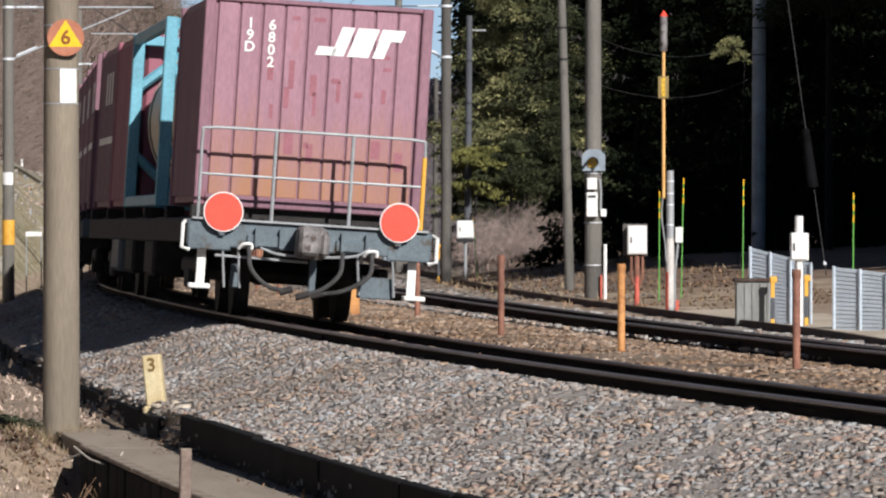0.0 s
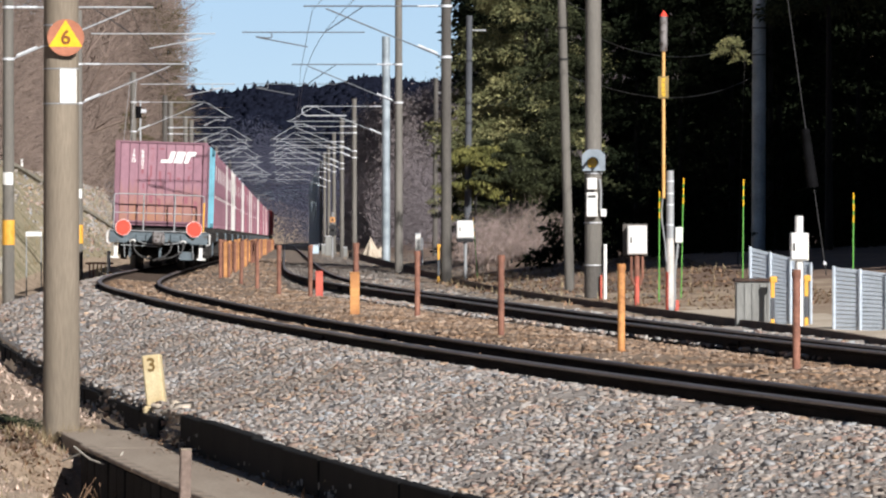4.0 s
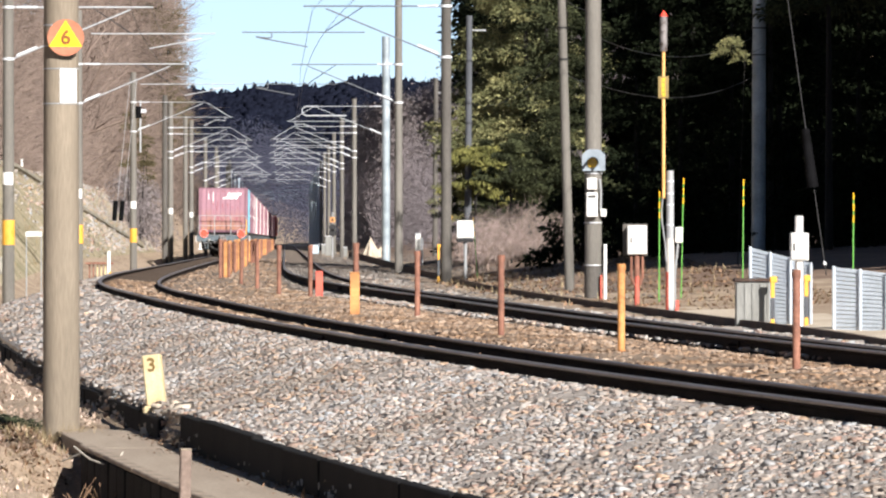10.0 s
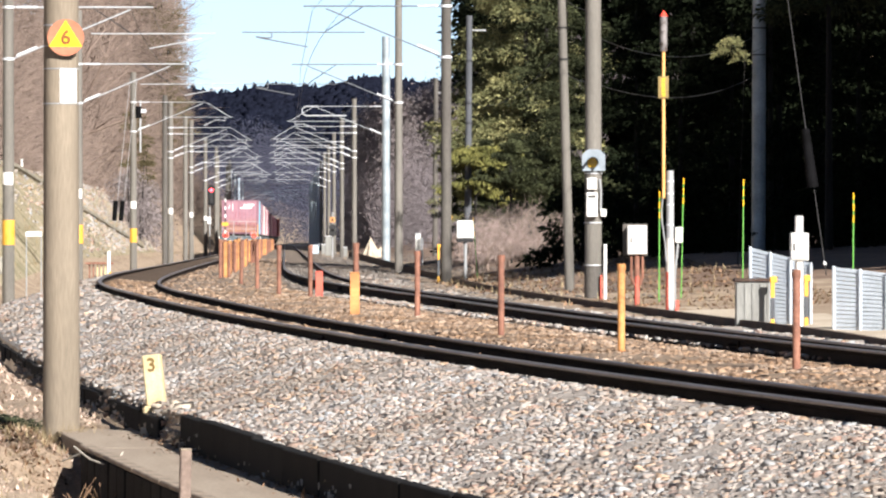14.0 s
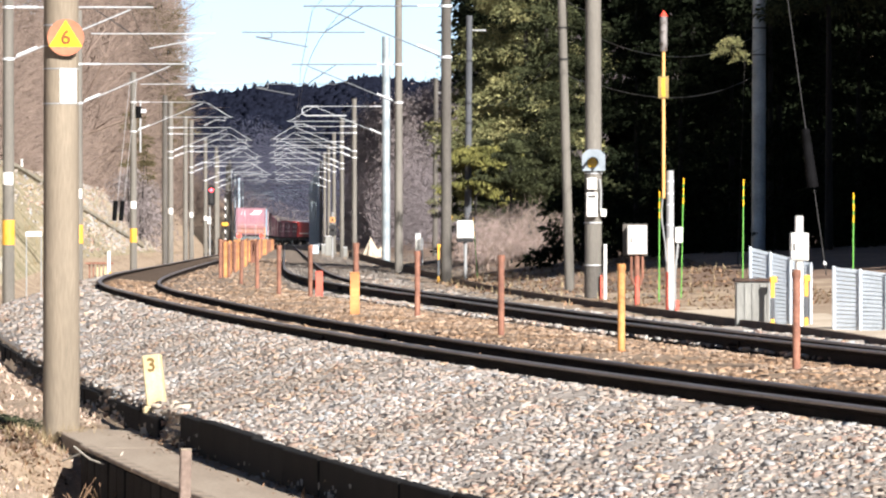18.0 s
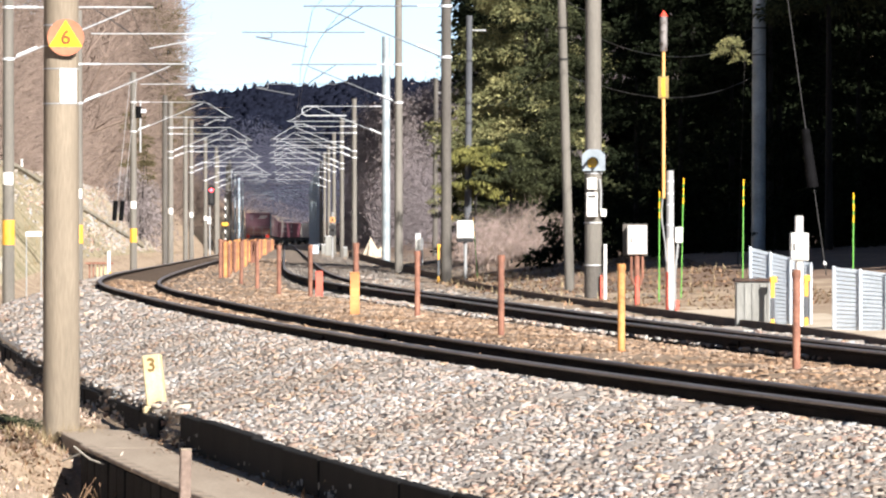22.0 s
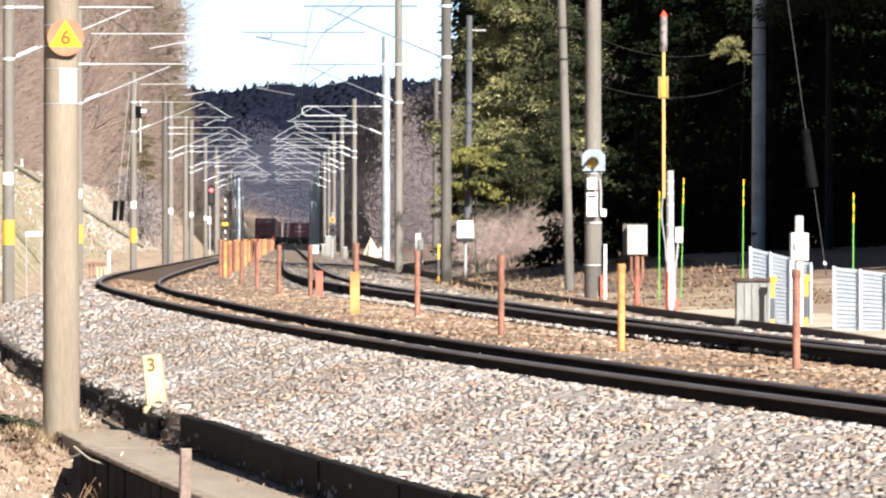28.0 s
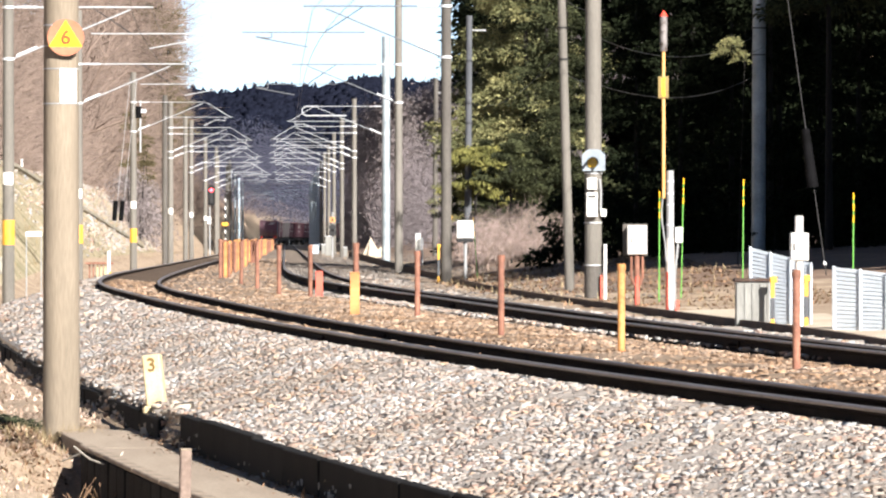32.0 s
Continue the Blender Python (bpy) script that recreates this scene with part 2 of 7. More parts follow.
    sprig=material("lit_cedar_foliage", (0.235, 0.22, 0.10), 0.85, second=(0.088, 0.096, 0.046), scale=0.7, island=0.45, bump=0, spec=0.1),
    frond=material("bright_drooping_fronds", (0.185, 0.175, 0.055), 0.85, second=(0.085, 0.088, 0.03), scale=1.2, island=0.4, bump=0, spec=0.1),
    # Hill and conifers in dark blue; the air's haze is painted into it.
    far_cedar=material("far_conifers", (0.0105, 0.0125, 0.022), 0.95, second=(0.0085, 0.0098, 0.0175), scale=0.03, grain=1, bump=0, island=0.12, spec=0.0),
    # Bark near black, so that trunks sink into the painted shade.
    bark_dark=material("cedar_bark", (0.013, 0.011, 0.009), 0.95, scale=3, grain=30, bump=0.4, stretch=(3, 3, 0.4)),
    amber=material("amber_paint", (0.72, 0.42, 0.15), 0.5, second=(0.62, 0.33, 0.10), scale=4, grain=40, bump=0.05, amount=0.15),
    ochre=material("ochre_plate", (0.24, 0.17, 0.06), 0.6, scale=5, grain=40, bump=0.05, amount=0.2),
    deadwood=material("bleached_deadwood", (0.46, 0.42, 0.36), 0.85, scale=8, grain=60, bump=0.1, amount=0.3),
    lens=material("lamp_lens", (0.62, 0.40, 0.03), 0.15, scale=6, grain=40, bump=0, amount=0.3),
    hood=material("signal_plate_grey", (0.25, 0.29, 0.33), 0.5, 0.2, scale=5, grain=40, bump=0.05, amount=0.2),
    redlamp=glow("signal_red_light", (1.0, 0.03, 0.04), 6.0),
    greybox=material("grey_cabinet_paint", (0.25, 0.25, 0.235), 0.55, 0.1, scale=3, grain=30, bump=0.06, amount=0.3, stretch=(1.5, 1.5, 0.3)),
    paleblock=material("pale_block_concrete", (0.42, 0.39, 0.33), 0.9, second=(0.27, 0.25, 0.20), scale=1.2, grain=20, bump=0.3, rand=0.25),
    block=material("slope_frame_concrete", (0.30, 0.27, 0.215), 0.9, second=(0.19, 0.17, 0.125), scale=0.8, grain=12, bump=0.3),
)


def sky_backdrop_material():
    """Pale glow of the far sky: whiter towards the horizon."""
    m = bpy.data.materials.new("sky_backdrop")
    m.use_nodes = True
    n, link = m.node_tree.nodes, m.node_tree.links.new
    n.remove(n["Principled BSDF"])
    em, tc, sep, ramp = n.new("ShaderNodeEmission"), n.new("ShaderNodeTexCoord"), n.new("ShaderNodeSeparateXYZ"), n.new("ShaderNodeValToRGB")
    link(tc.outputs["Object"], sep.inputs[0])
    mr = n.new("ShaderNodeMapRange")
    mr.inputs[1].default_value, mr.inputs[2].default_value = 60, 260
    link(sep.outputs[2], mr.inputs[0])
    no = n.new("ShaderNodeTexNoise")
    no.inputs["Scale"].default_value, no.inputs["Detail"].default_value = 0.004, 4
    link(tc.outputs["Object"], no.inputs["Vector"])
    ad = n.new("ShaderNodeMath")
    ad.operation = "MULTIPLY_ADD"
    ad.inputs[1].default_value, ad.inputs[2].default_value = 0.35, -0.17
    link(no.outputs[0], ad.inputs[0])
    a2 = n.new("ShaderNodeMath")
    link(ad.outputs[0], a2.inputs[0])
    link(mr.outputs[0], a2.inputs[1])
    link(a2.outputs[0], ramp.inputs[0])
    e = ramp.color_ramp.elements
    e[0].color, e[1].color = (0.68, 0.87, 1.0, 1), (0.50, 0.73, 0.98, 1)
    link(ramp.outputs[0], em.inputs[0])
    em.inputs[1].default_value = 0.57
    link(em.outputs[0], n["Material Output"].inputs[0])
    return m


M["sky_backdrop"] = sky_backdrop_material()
M["stone"] = stone_material("grey_ballast", [(0.0, (0.17, 0.15, 0.137)), (0.10, (0.32, 0.29, 0.265)), (0.28, (0.305, 0.298, 0.293)), (0.38, (0.44, 0.31, 0.215)), (0.48, (0.36, 0.318, 0.285)), (0.62, (0.30, 0.32, 0.34)), (0.72, (0.385, 0.355, 0.328)), (0.82, (0.31, 0.205, 0.165)), (0.92, (0.345, 0.315, 0.288)), (1.0, (0.42, 0.40, 0.38))])
M["dull_stone"] = stone_material("dull_grey_ballast", [(0.0, (0.085, 0.078, 0.072)), (0.4, (0.145, 0.132, 0.122)), (0.7, (0.185, 0.166, 0.15)), (1.0, (0.26, 0.238, 0.216))])
M["brown_stone"] = stone_material("rusty_ballast", [(0.0, (0.17, 0.125, 0.09)), (0.3, (0.265, 0.20, 0.145)), (0.55, (0.32, 0.24, 0.165)), (0.75, (0.31, 0.275, 0.235)), (0.9, (0.37, 0.27, 0.175)), (1.0, (0.46, 0.405, 0.335))], patch=((0.70, 0.57, 0.48), (1.09, 1.03, 1.03)))

# ---- mesh helpers ----


def part(name, bm, mat, parent=None, label="", smooth=False):
    me = bpy.data.meshes.new(name)
    bm.to_mesh(me)
    bm.free()
    me.materials.append(mat if not isinstance(mat, str) else M[mat])
    if smooth:
        me.polygons.foreach_set("use_smooth", [True] * len(me.polygons))
        me.set_sharp_from_angle(angle=radians(40))
    ob = new(name, me)
    if parent:
        ob.parent = parent
    if label:
        tagged(ob, label)
    return ob


def raw(name, verts, faces, mat, parent=None, label=""):
    me = bpy.data.meshes.new(name)
    me.from_pydata(verts, [], faces)
    me.materials.append(M[mat])
    ob = new(name, me)
    if parent:
        ob.parent = parent
    if label:
        tagged(ob, label)
    return ob


def thing(name, m, label, category, group="", kind=""):
    e = new(name)
    e.matrix_basis = m
    return tagged(e, label, category, group, kind)


def box(bm, c, s, r=None, bevel=0.0):
    """A box of centre c and size s, turned by the matrix r."""
    m = Matrix.Translation(c) @ (r or Matrix()) @ Matrix.Diagonal((*s, 1))
    v = bmesh.ops.create_cube(bm, size=1, matrix=m)["verts"]
    if bevel:
        e = {e for q in v for e in q.link_edges}
        bmesh.ops.bevel(bm, geom=list(e), offset=bevel, segments=1, affect="EDGES", profile=0.5)
    return bm


def rod(bm, p, q, r0, r1=None, n=8):
    p, q = Vector(p), Vector(q)
    d = q - p
    m = Matrix.Translation((p + q) / 2) @ d.to_track_quat("Z", "Y").to_matrix().to_4x4()
    bmesh.ops.create_cone(bm, cap_ends=True, segments=n, radius1=r0, radius2=r0 if r1 is None else r1, depth=d.length, matrix=m)
    return bm


def bent(bm, pts, r, n=6):
    """A round bar through the points, in one piece."""
    pts = [Vector(p) for p in pts]
    rings, side = [], None
    for i, p in enumerate(pts):
        d = (pts[min(i + 1, len(pts) - 1)] - pts[max(i - 1, 0)]).normalized()
        side = d.orthogonal().normalized() if side is None else (side - d * side.dot(d)).normalized()
        c = d.cross(side)
        rings.append([bm.verts.new(p + (side * math.cos(6.2832 * k / n) + c * math.sin(6.2832 * k / n)) * r) for k in range(n)])
    for a, b in zip(rings[:-1], rings[1:]):
        for k in range(n):
            bm.faces.new((a[k], a[(k + 1) % n], b[(k + 1) % n], b[k]))
    bm.faces.new(rings[0][::-1])
    bm.faces.new(rings[-1])
    return bm


def B():
    return bmesh.new()


def arc(pts, n=6):
    """A smooth line through control points (Catmull-Rom)."""
    p = [Vector(q) for q in pts]
    p = [2 * p[0] - p[1], *p, 2 * p[-1] - p[-2]]
    out = []
    for i in range(1, len(p) - 2):
        for k in range(n):
            t = k / n
            out.append(0.5 * (2 * p[i] + (p[i + 1] - p[i - 1]) * t + (2 * p[i - 1] - 5 * p[i] + 4 * p[i + 1] - p[i + 2]) * t * t + (3 * p[i] - p[i - 1] - 3 * p[i + 1] + p[i + 2]) * t ** 3))
    return out + [p[-2]]


def words(name, text, size, m, mat, parent, depth=0.002):
    cu = bpy.data.curves.new(name, "FONT")
    cu.body, cu.size, cu.extrude, cu.align_x, cu.align_y = text, size, depth, "CENTER", "CENTER"
    cu.offset = size * 0.022
    tmp = bpy.data.objects.new(name, cu)
    scene.collection.objects.link(tmp)
    bpy.context.view_layer.update()
    me = bpy.data.meshes.new_from_object(tmp.evaluated_get(bpy.context.evaluated_depsgraph_get()))
    bpy.data.objects.remove(tmp)
    me.materials.clear()
    me.materials.append(M[mat])
    ob = new(name, me)
    ob.parent = parent
    ob.matrix_basis = m
    return ob


# ---- the two lines of track: plan from curvature along the way ----
GRADE = 0.00234


def line_plan(x0, th0, nodes, curv):
    s = np.arange(-40.0, 1260.0, 1.0)
    k = np.interp(s, nodes, curv)
    i0 = 40
    th = np.cumsum(np.concatenate([[0], k[:-1]]))
    th += th0 - th[i0]
    mid = th + k / 2
    x = np.concatenate([[0], np.cumsum(np.sin(mid[:-1]))])
    y = np.concatenate([[0], np.cumsum(np.cos(mid[:-1]))])
    return s, x + x0 - x[i0], y + 24.0 - y[i0], th


FAR_CURVE = [700, 752, 772, 1260]
T1 = line_plan(3.7305, -0.1936, [0, 25, 50, 75, 100, 130, 170, *FAR_CURVE], [0.0032, 0.00139, 0.00105, 0.00196, 0.00057, 0, 0, 0, 0, 0.0025, 0.0025])
T2 = line_plan(7.1212, -0.1746, [0, 25, 50, 75, 100, 130, 170, *FAR_CURVE], [0.00215, 0.00203, 0.00061, 0.00092, 0.00081, 0.00021, 0, 0, 0, 0.00253, 0.00253])
CANT = (0.0674, 0.0773)
LIFT = (0.0, -0.054)


def grade(y):
    return -GRADE * np.maximum(np.asarray(y, float) - 80, 0)


def at(track, s, side=0.0, up=0.0):
    """Place, heading and lean at a way s along a line; side to the right of it, up from the rail tops."""
    T = (T1, T2)[track]
    x, y, th = (np.interp(s, T[0], a) for a in T[1:])
    lean = CANT[track] * np.interp(s, [0, 100, 150, 730, 780], [1, 1, 0.15, 0, 1]) / 1.067
    z = grade(y) + LIFT[track] - side * lean + up
    return Vector((x + side * math.cos(th), y - side * math.sin(th), z)), th, lean


def mid_x(track, y):
    T = (T1, T2)[track]
    return np.interp(y, T[2][:820], T[1][:820])


def gauge_pose(track, s, up=0.0):
    """Frame on the track: x to the right, y ahead, z up, leaning with the rails."""
    p, th, lean = at(track, s, 0, up)
    return Matrix.Translation(p) @ Matrix.Rotation(-th, 4, "Z") @ Matrix.Rotation(math.atan(lean), 4, "Y")


# ---- ground: one sheet to the horizon ----


def smooth(a, b, v):
    t = np.clip((v - a) / (b - a), 0, 1)
    return t * t * (3 - 2 * t)


PROFILE_O = [-4000, -3.95, -3.9, -3.3, -3.22, -2.6, -2.52, -1.1, -0.8, 0.8, 1.1, 1.85, 2.8, 3.7, 4.7, 6.1, 6.6, 6.9, 7.6, 9.5, 13, 20, 60, 4000]
PROFILE_Z = [-0.9, -0.86, -0.86, -0.86, -0.82, -0.80, -0.50, -0.095, -0.052, -0.15, -0.12, -0.10, -0.14, -0.20, -0.18, -0.27, -0.30, -0.29, -0.27, -0.24, -0.1, 0.3, 2.0, 6.0]


def ground_z(o, y):
    """Height of the ground at an offset o from the near line's middle and a depth y."""
    o, y = np.asarray(o, float), np.asarray(y, float)
    z = np.interp(o, PROFILE_O, PROFILE_Z)
    trench = (smooth(3.95, 3.85, -o) * smooth(3.2, 3.3, -o)) * smooth(43.2, 42.3, y)
    z = z - 0.34 * trench + 0.13 * smooth(2.5, 2.7, -o) * smooth(46.4, 47.4, y) * smooth(9, 5, -o) * smooth(120, 100, y)
    z = z + 0.09 * np.exp(-(((o + 3.4) / 0.4) ** 2) - ((y - 45.6) / 0.9) ** 2)
    z = z + 0.26 * np.exp(-(((o + 3.75) / 0.32) ** 2) - ((y - 43.6) / 1.2) ** 2)
    z = z + 0.68 * smooth(2.9, 4.2, -o) * smooth(130, 220, y) * smooth(2600, 1500, y)
    bank = smooth(108, 140, y)
    crest = 3.9 + 0.9 * smooth(340, 400, y)
    toe = 4.4 + 4.4 * smooth(330, 338, y) * smooth(430, 390, y)
    rise = np.minimum(np.maximum(-toe - o, 0) * 1.15, crest) + np.clip((-9 - o) * 0.42, 0, 60)
    z = z + bank * rise * smooth(2600, 1500, y)
    right = np.maximum(o - 7.2, 0)
    z = z + np.minimum(right, 5) / 5 * np.clip((y - 95) * 0.018, 0, 0.55) + smooth(200, 420, y) * np.clip((right - 3) * 0.28, 0, 14)
    # hidden hillside, added to lift the cedars that shade the far cutting
    z = z + 18 * smooth(23, 36, o) * smooth(340, 410, y) * smooth(900, 760, y)
    return z + grade(np.minimum(y, 800))


def centre_x(y):
    return mid_x(0, np.minimum(y, 760))


def ground_at(x, y):
    return float(ground_z(x - centre_x(y), y))


def build_ground():
    ys = np.concatenate([np.arange(-30, 20, 6), np.arange(20, 60, 0.5), np.arange(60, 140, 1.0), np.arange(140, 420, 5), np.arange(420, 900, 20), np.array([1000, 1200, 1500, 2000, 2700, 3500, 4800])])
    os_ = np.array(sorted({-4000, -1500, -600, -300, -150, -100, -70, -50, -40, -32, -26, -21, -17, -14, -12, -10.5, -9.5, -9, -8.5, -8, -7.5, -7, -6.4, -5.8, -5.2, -4.6, -4.2, -3.95, -3.88, -3.6, -3.3, -3.22, -2.9, -2.6, -2.52, -2.2, -1.8, -1.4, -1.1, -0.8, -0.4, 0, 0.4, 0.8, 1.1, 1.5, 1.85, 2.3, 2.8, 3.2, 3.7, 4.2, 4.7, 5.2, 5.7, 6.1, 6.6, 6.9, 7.2, 7.6, 8.2, 9, 9.8, 11, 12.5, 14, 17, 20, 23, 26, 29, 32, 35, 40, 50, 70, 110, 200, 400, 1000, 4000}))
    O, Y = np.meshgrid(os_, ys)
    Z = ground_z(O, Y)
    X = O + centre_x(Y)
    rng = np.random.default_rng(4)
    loose = np.where((np.abs(O) > 3.3) & (np.abs(O) < 60), 0.014, 0.006)
    Z = Z + rng.normal(0, 1, Z.shape) * loose
    nx = len(os_)
    idx = np.arange(len(ys) * nx).reshape(len(ys), nx)
    f = np.stack([idx[:-1, :-1], idx[:-1, 1:], idx[1:, 1:], idx[1:, :-1]], -1).reshape(-1, 4)
    g = raw("ground", np.stack([X, Y, Z], -1).reshape(-1, 3).tolist(), f.tolist(), "soil")
    tagged(g, "dry brown earth beside the railway, with leaf litter", "ground", kind="structure")
    # the bed under the stones, a few millimetres over the earth
    g.data.materials.append(M["bed"])
    oc = (O[:-1, :-1] + O[:-1, 1:] + O[1:, 1:] + O[1:, :-1]).reshape(-1) / 4
    g.data.materials.append(M["brown_bed"])
    g.data.materials.append(M["wood_floor"])
    slot = np.where((oc > -2.52) & (oc < 6.6), 1, 0)
    slot = np.where((oc > -0.6) & (oc < 3.2), 2, slot)
    yc = (Y[:-1, :-1] + Y[1:, 1:]).reshape(-1) / 2
    g.data.materials.append(M["bank"])
    g.data.materials.append(M["far_bed"])
    slot = np.where((oc > -2.52) & (oc < 6.6) & (yc > 104), 5, slot)
    slot = np.where((oc < -4.4) & (yc > 122) & (yc < 334), 4, slot)
    slot = np.where(((oc < -8.9) & (yc > 125)) | ((oc > 8.5) & (yc > 104)), 3, slot)
    g.data.materials.append(M["four_foot"])
    slot = np.where((np.abs(oc) < 0.62) & (yc < 260), 6, slot)
    g.data.materials.append(M["path"])
    slot = np.where((oc > 6.9) & (oc < 9.3) & (yc > 52) & (yc < 84), 7, slot)
    g.data.polygons.foreach_set("material_index", slot)
    g.data.polygons.foreach_set("use_smooth", [True] * len(f))
    return g


build_ground()

ICO = None


def ico():
    global ICO
    if ICO is None:
        b = bmesh.new()
        bmesh.ops.create_cube(b, size=1.3)
        bmesh.ops.triangulate(b, faces=b.faces[:])
        b.verts.ensure_lookup_table()
        ICO = (np.array([v.co[:] for v in b.verts]), np.array([[v.index for v in f.verts] for f in b.faces]))
        b.free()
    return ICO


def fast_mesh(name, verts, faces, mat):
    """A mesh from arrays of corners and of three- or four-cornered faces."""
    k = faces.shape[1]
    me = bpy.data.meshes.new(name)
    me.vertices.add(len(verts))
    me.vertices.foreach_set("co", np.ascontiguousarray(verts, np.float32).ravel())
    me.loops.add(faces.size)
    me.loops.foreach_set("vertex_index", np.ascontiguousarray(faces, np.int32).ravel())
    me.polygons.add(len(faces))
    me.polygons.foreach_set("loop_start", np.arange(0, faces.size, k, dtype=np.int32))
    me.polygons.foreach_set("loop_total", np.full(len(faces), k, np.int32))
    me.update(calc_edges=True)
    me.materials.append(M[mat])
    return me


def stones(name, n, o_range, y_range, size, mat, seed, label, lie=0.25, power=1.0, up=0.0):
    """Crushed stone heaped on the bed: many small sharp pieces in one mesh."""
    rng = np.random.default_rng(seed)
    base, tri = ico()
    y = y_range[0] + (y_range[1] - y_range[0]) * rng.random(n) ** power
    o = rng.uniform(*o_range, n)
    x = o + centre_x(y)
    keep = np.abs(x) < 0.0787 * y * 1.06 + 0.3
    y, o, x = y[keep], o[keep], x[keep]
    n = len(x)
    r = size * np.clip(rng.lognormal(0, 0.36, n), 0.45, 2.0)
    shape = (base[None] + rng.uniform(-0.36, 0.36, (n, len(base), 3))) * rng.uniform(0.7, 1.25, (n, 1, 3)) * np.array([1, 1, 0.47]) * r[:, None, None]
    a, b = rng.uniform(0, 6.28, n), rng.uniform(-0.4, 0.4, n)
    ca, sa, cb, sb = np.cos(a), np.sin(a), np.cos(b), np.sin(b)
    px, py, pz = shape[..., 0], shape[..., 1], shape[..., 2]
    py, pz = py * cb[:, None] - pz * sb[:, None], py * sb[:, None] + pz * cb[:, None]
    px, py = px * ca[:, None] - py * sa[:, None], px * sa[:, None] + py * ca[:, None]
    z = ground_z(o, y) + up + r * (lie * 0.25 + rng.uniform(-0.17, 0.16, n))
    v = np.stack([px + x[:, None], py + y[:, None], pz + z[:, None] - 0.25 * r[:, None]], -1).reshape(-1, 3)
    f = (tri[None] + (np.arange(n) * len(base))[:, None, None]).reshape(-1, 3)
    ob = new(name, fast_mesh(name, v, f, mat))
    return tagged(ob, label, "ballast", kind="stuff")


stones("ballast", 78000, (-2.46, -0.60), (20, 66), 0.0212, "stone", 11, "grey and tan crushed stone ballast on the track shoulder")
stones("ballast", 7500, (-2.46, -0.62), (66, 150), 0.036, "stone", 12, "grey and tan crushed stone ballast on the track shoulder", power=1.4)
stones("ballast", 5000, (-0.46, 0.46), (40, 120), 0.03, "brown_stone", 13, "brown ballast between the rails")
stones("ballast", 22000, (0.62, 3.1), (27, 85), 0.025, "brown_stone", 14, "rust-brown ballast between the two lines")
stones("ballast", 6500, (0.62, 3.1), (85, 260), 0.032, "brown_stone", 15, "rust-brown ballast between the two lines", power=1.5)
stones("ballast", 4200, (3.1, 4.25), (46, 92), 0.03, "stone", 19, "grey ballast between the far rails", up=0.045)
stones("ballast", 4000, (3.2, 4.2), (92, 220), 0.036, "dull_stone", 29, "dull grey ballast between the far rails")
stones("ballast", 9000, (4.6, 9.5), (98, 340), 0.042, "dull_stone", 23, "dull grey gravel beside the far line", power=1.5)
stones("ballast", 9000, (4.3, 6.5), (50, 150), 0.033, "stone", 16, "pale grey ballast beside the far line", power=1.2)

stones("ballast", 2600, (-2.60, -2.44), (22, 66), 0.026, "stone", 21, "loose stones spilling over the top of the ballast wall", up=0.035)
stones("rubble", 420, (-2.72, -2.56), (26, 45), 0.02, "stone", 22, "stone crumbs fallen at the foot of the ballast wall", up=0.09)
stones("rubble", 90, (-2.95, -2.5), (44.4, 46.8), 0.045, "stone", 18, "pale concrete crumbs at the end of the drain")
stones("rubble", 26, (-2.72, -2.42), (43.9, 45.5), 0.06, "path", 28, "broken concrete lumps in the gap of the ballast wall", up=0.03)
stones("rubble", 3600, (-8.2, -4.7), (200, 332), 0.08, "stone", 17, "pale broken rubble on the foot of the bank", power=0.7)

# ---- rails ----


def sweep(track, side, section, s_list, up=0.0, base_o=None):
    """A closed section (x, z) drawn along the line at a side."""
    v, f = [], []
    k = len(section)
    for s in s_list:
        p, th, lean = at(track, s, side, up)
        for (a, z) in section:
            v.append((p.x + a * math.cos(th), p.y - a * math.sin(th), p.z + z - a * lean))
    for i in range(len(s_list) - 1):
        for j in range(k):
            a, b = i * k + j, i * k + (j + 1) % k
            f.append((a, b, b + k, a + k))
    f.append(tuple(range(k))[::-1])
    f.append(tuple(range((len(s_list) - 1) * k, len(s_list) * k)))
    return v, f


RAIL = [(-0.0635, -0.153), (0.0635, -0.153), (0.0635, -0.142), (0.012, -0.125), (0.009, -0.05), (0.031, -0.036), (0.0325, -0.008), (0.024, 0.0), (-0.024, 0.0), (-0.0325, -0.008), (-0.031, -0.036), (-0.009, -0.05), (-0.012, -0.125), (-0.0635, -0.142)]
HEAD = [(-0.0345, -0.022), (-0.0345, -0.008), (-0.025, 0.002), (0.025, 0.002), (0.0345, -0.008), (0.0345, -0.022)]
WAY = [*np.arange(-12, 60, 1.5), *np.arange(60, 200, 3), *np.arange(200, 760, 20), *np.arange(760, 1200, 12)]
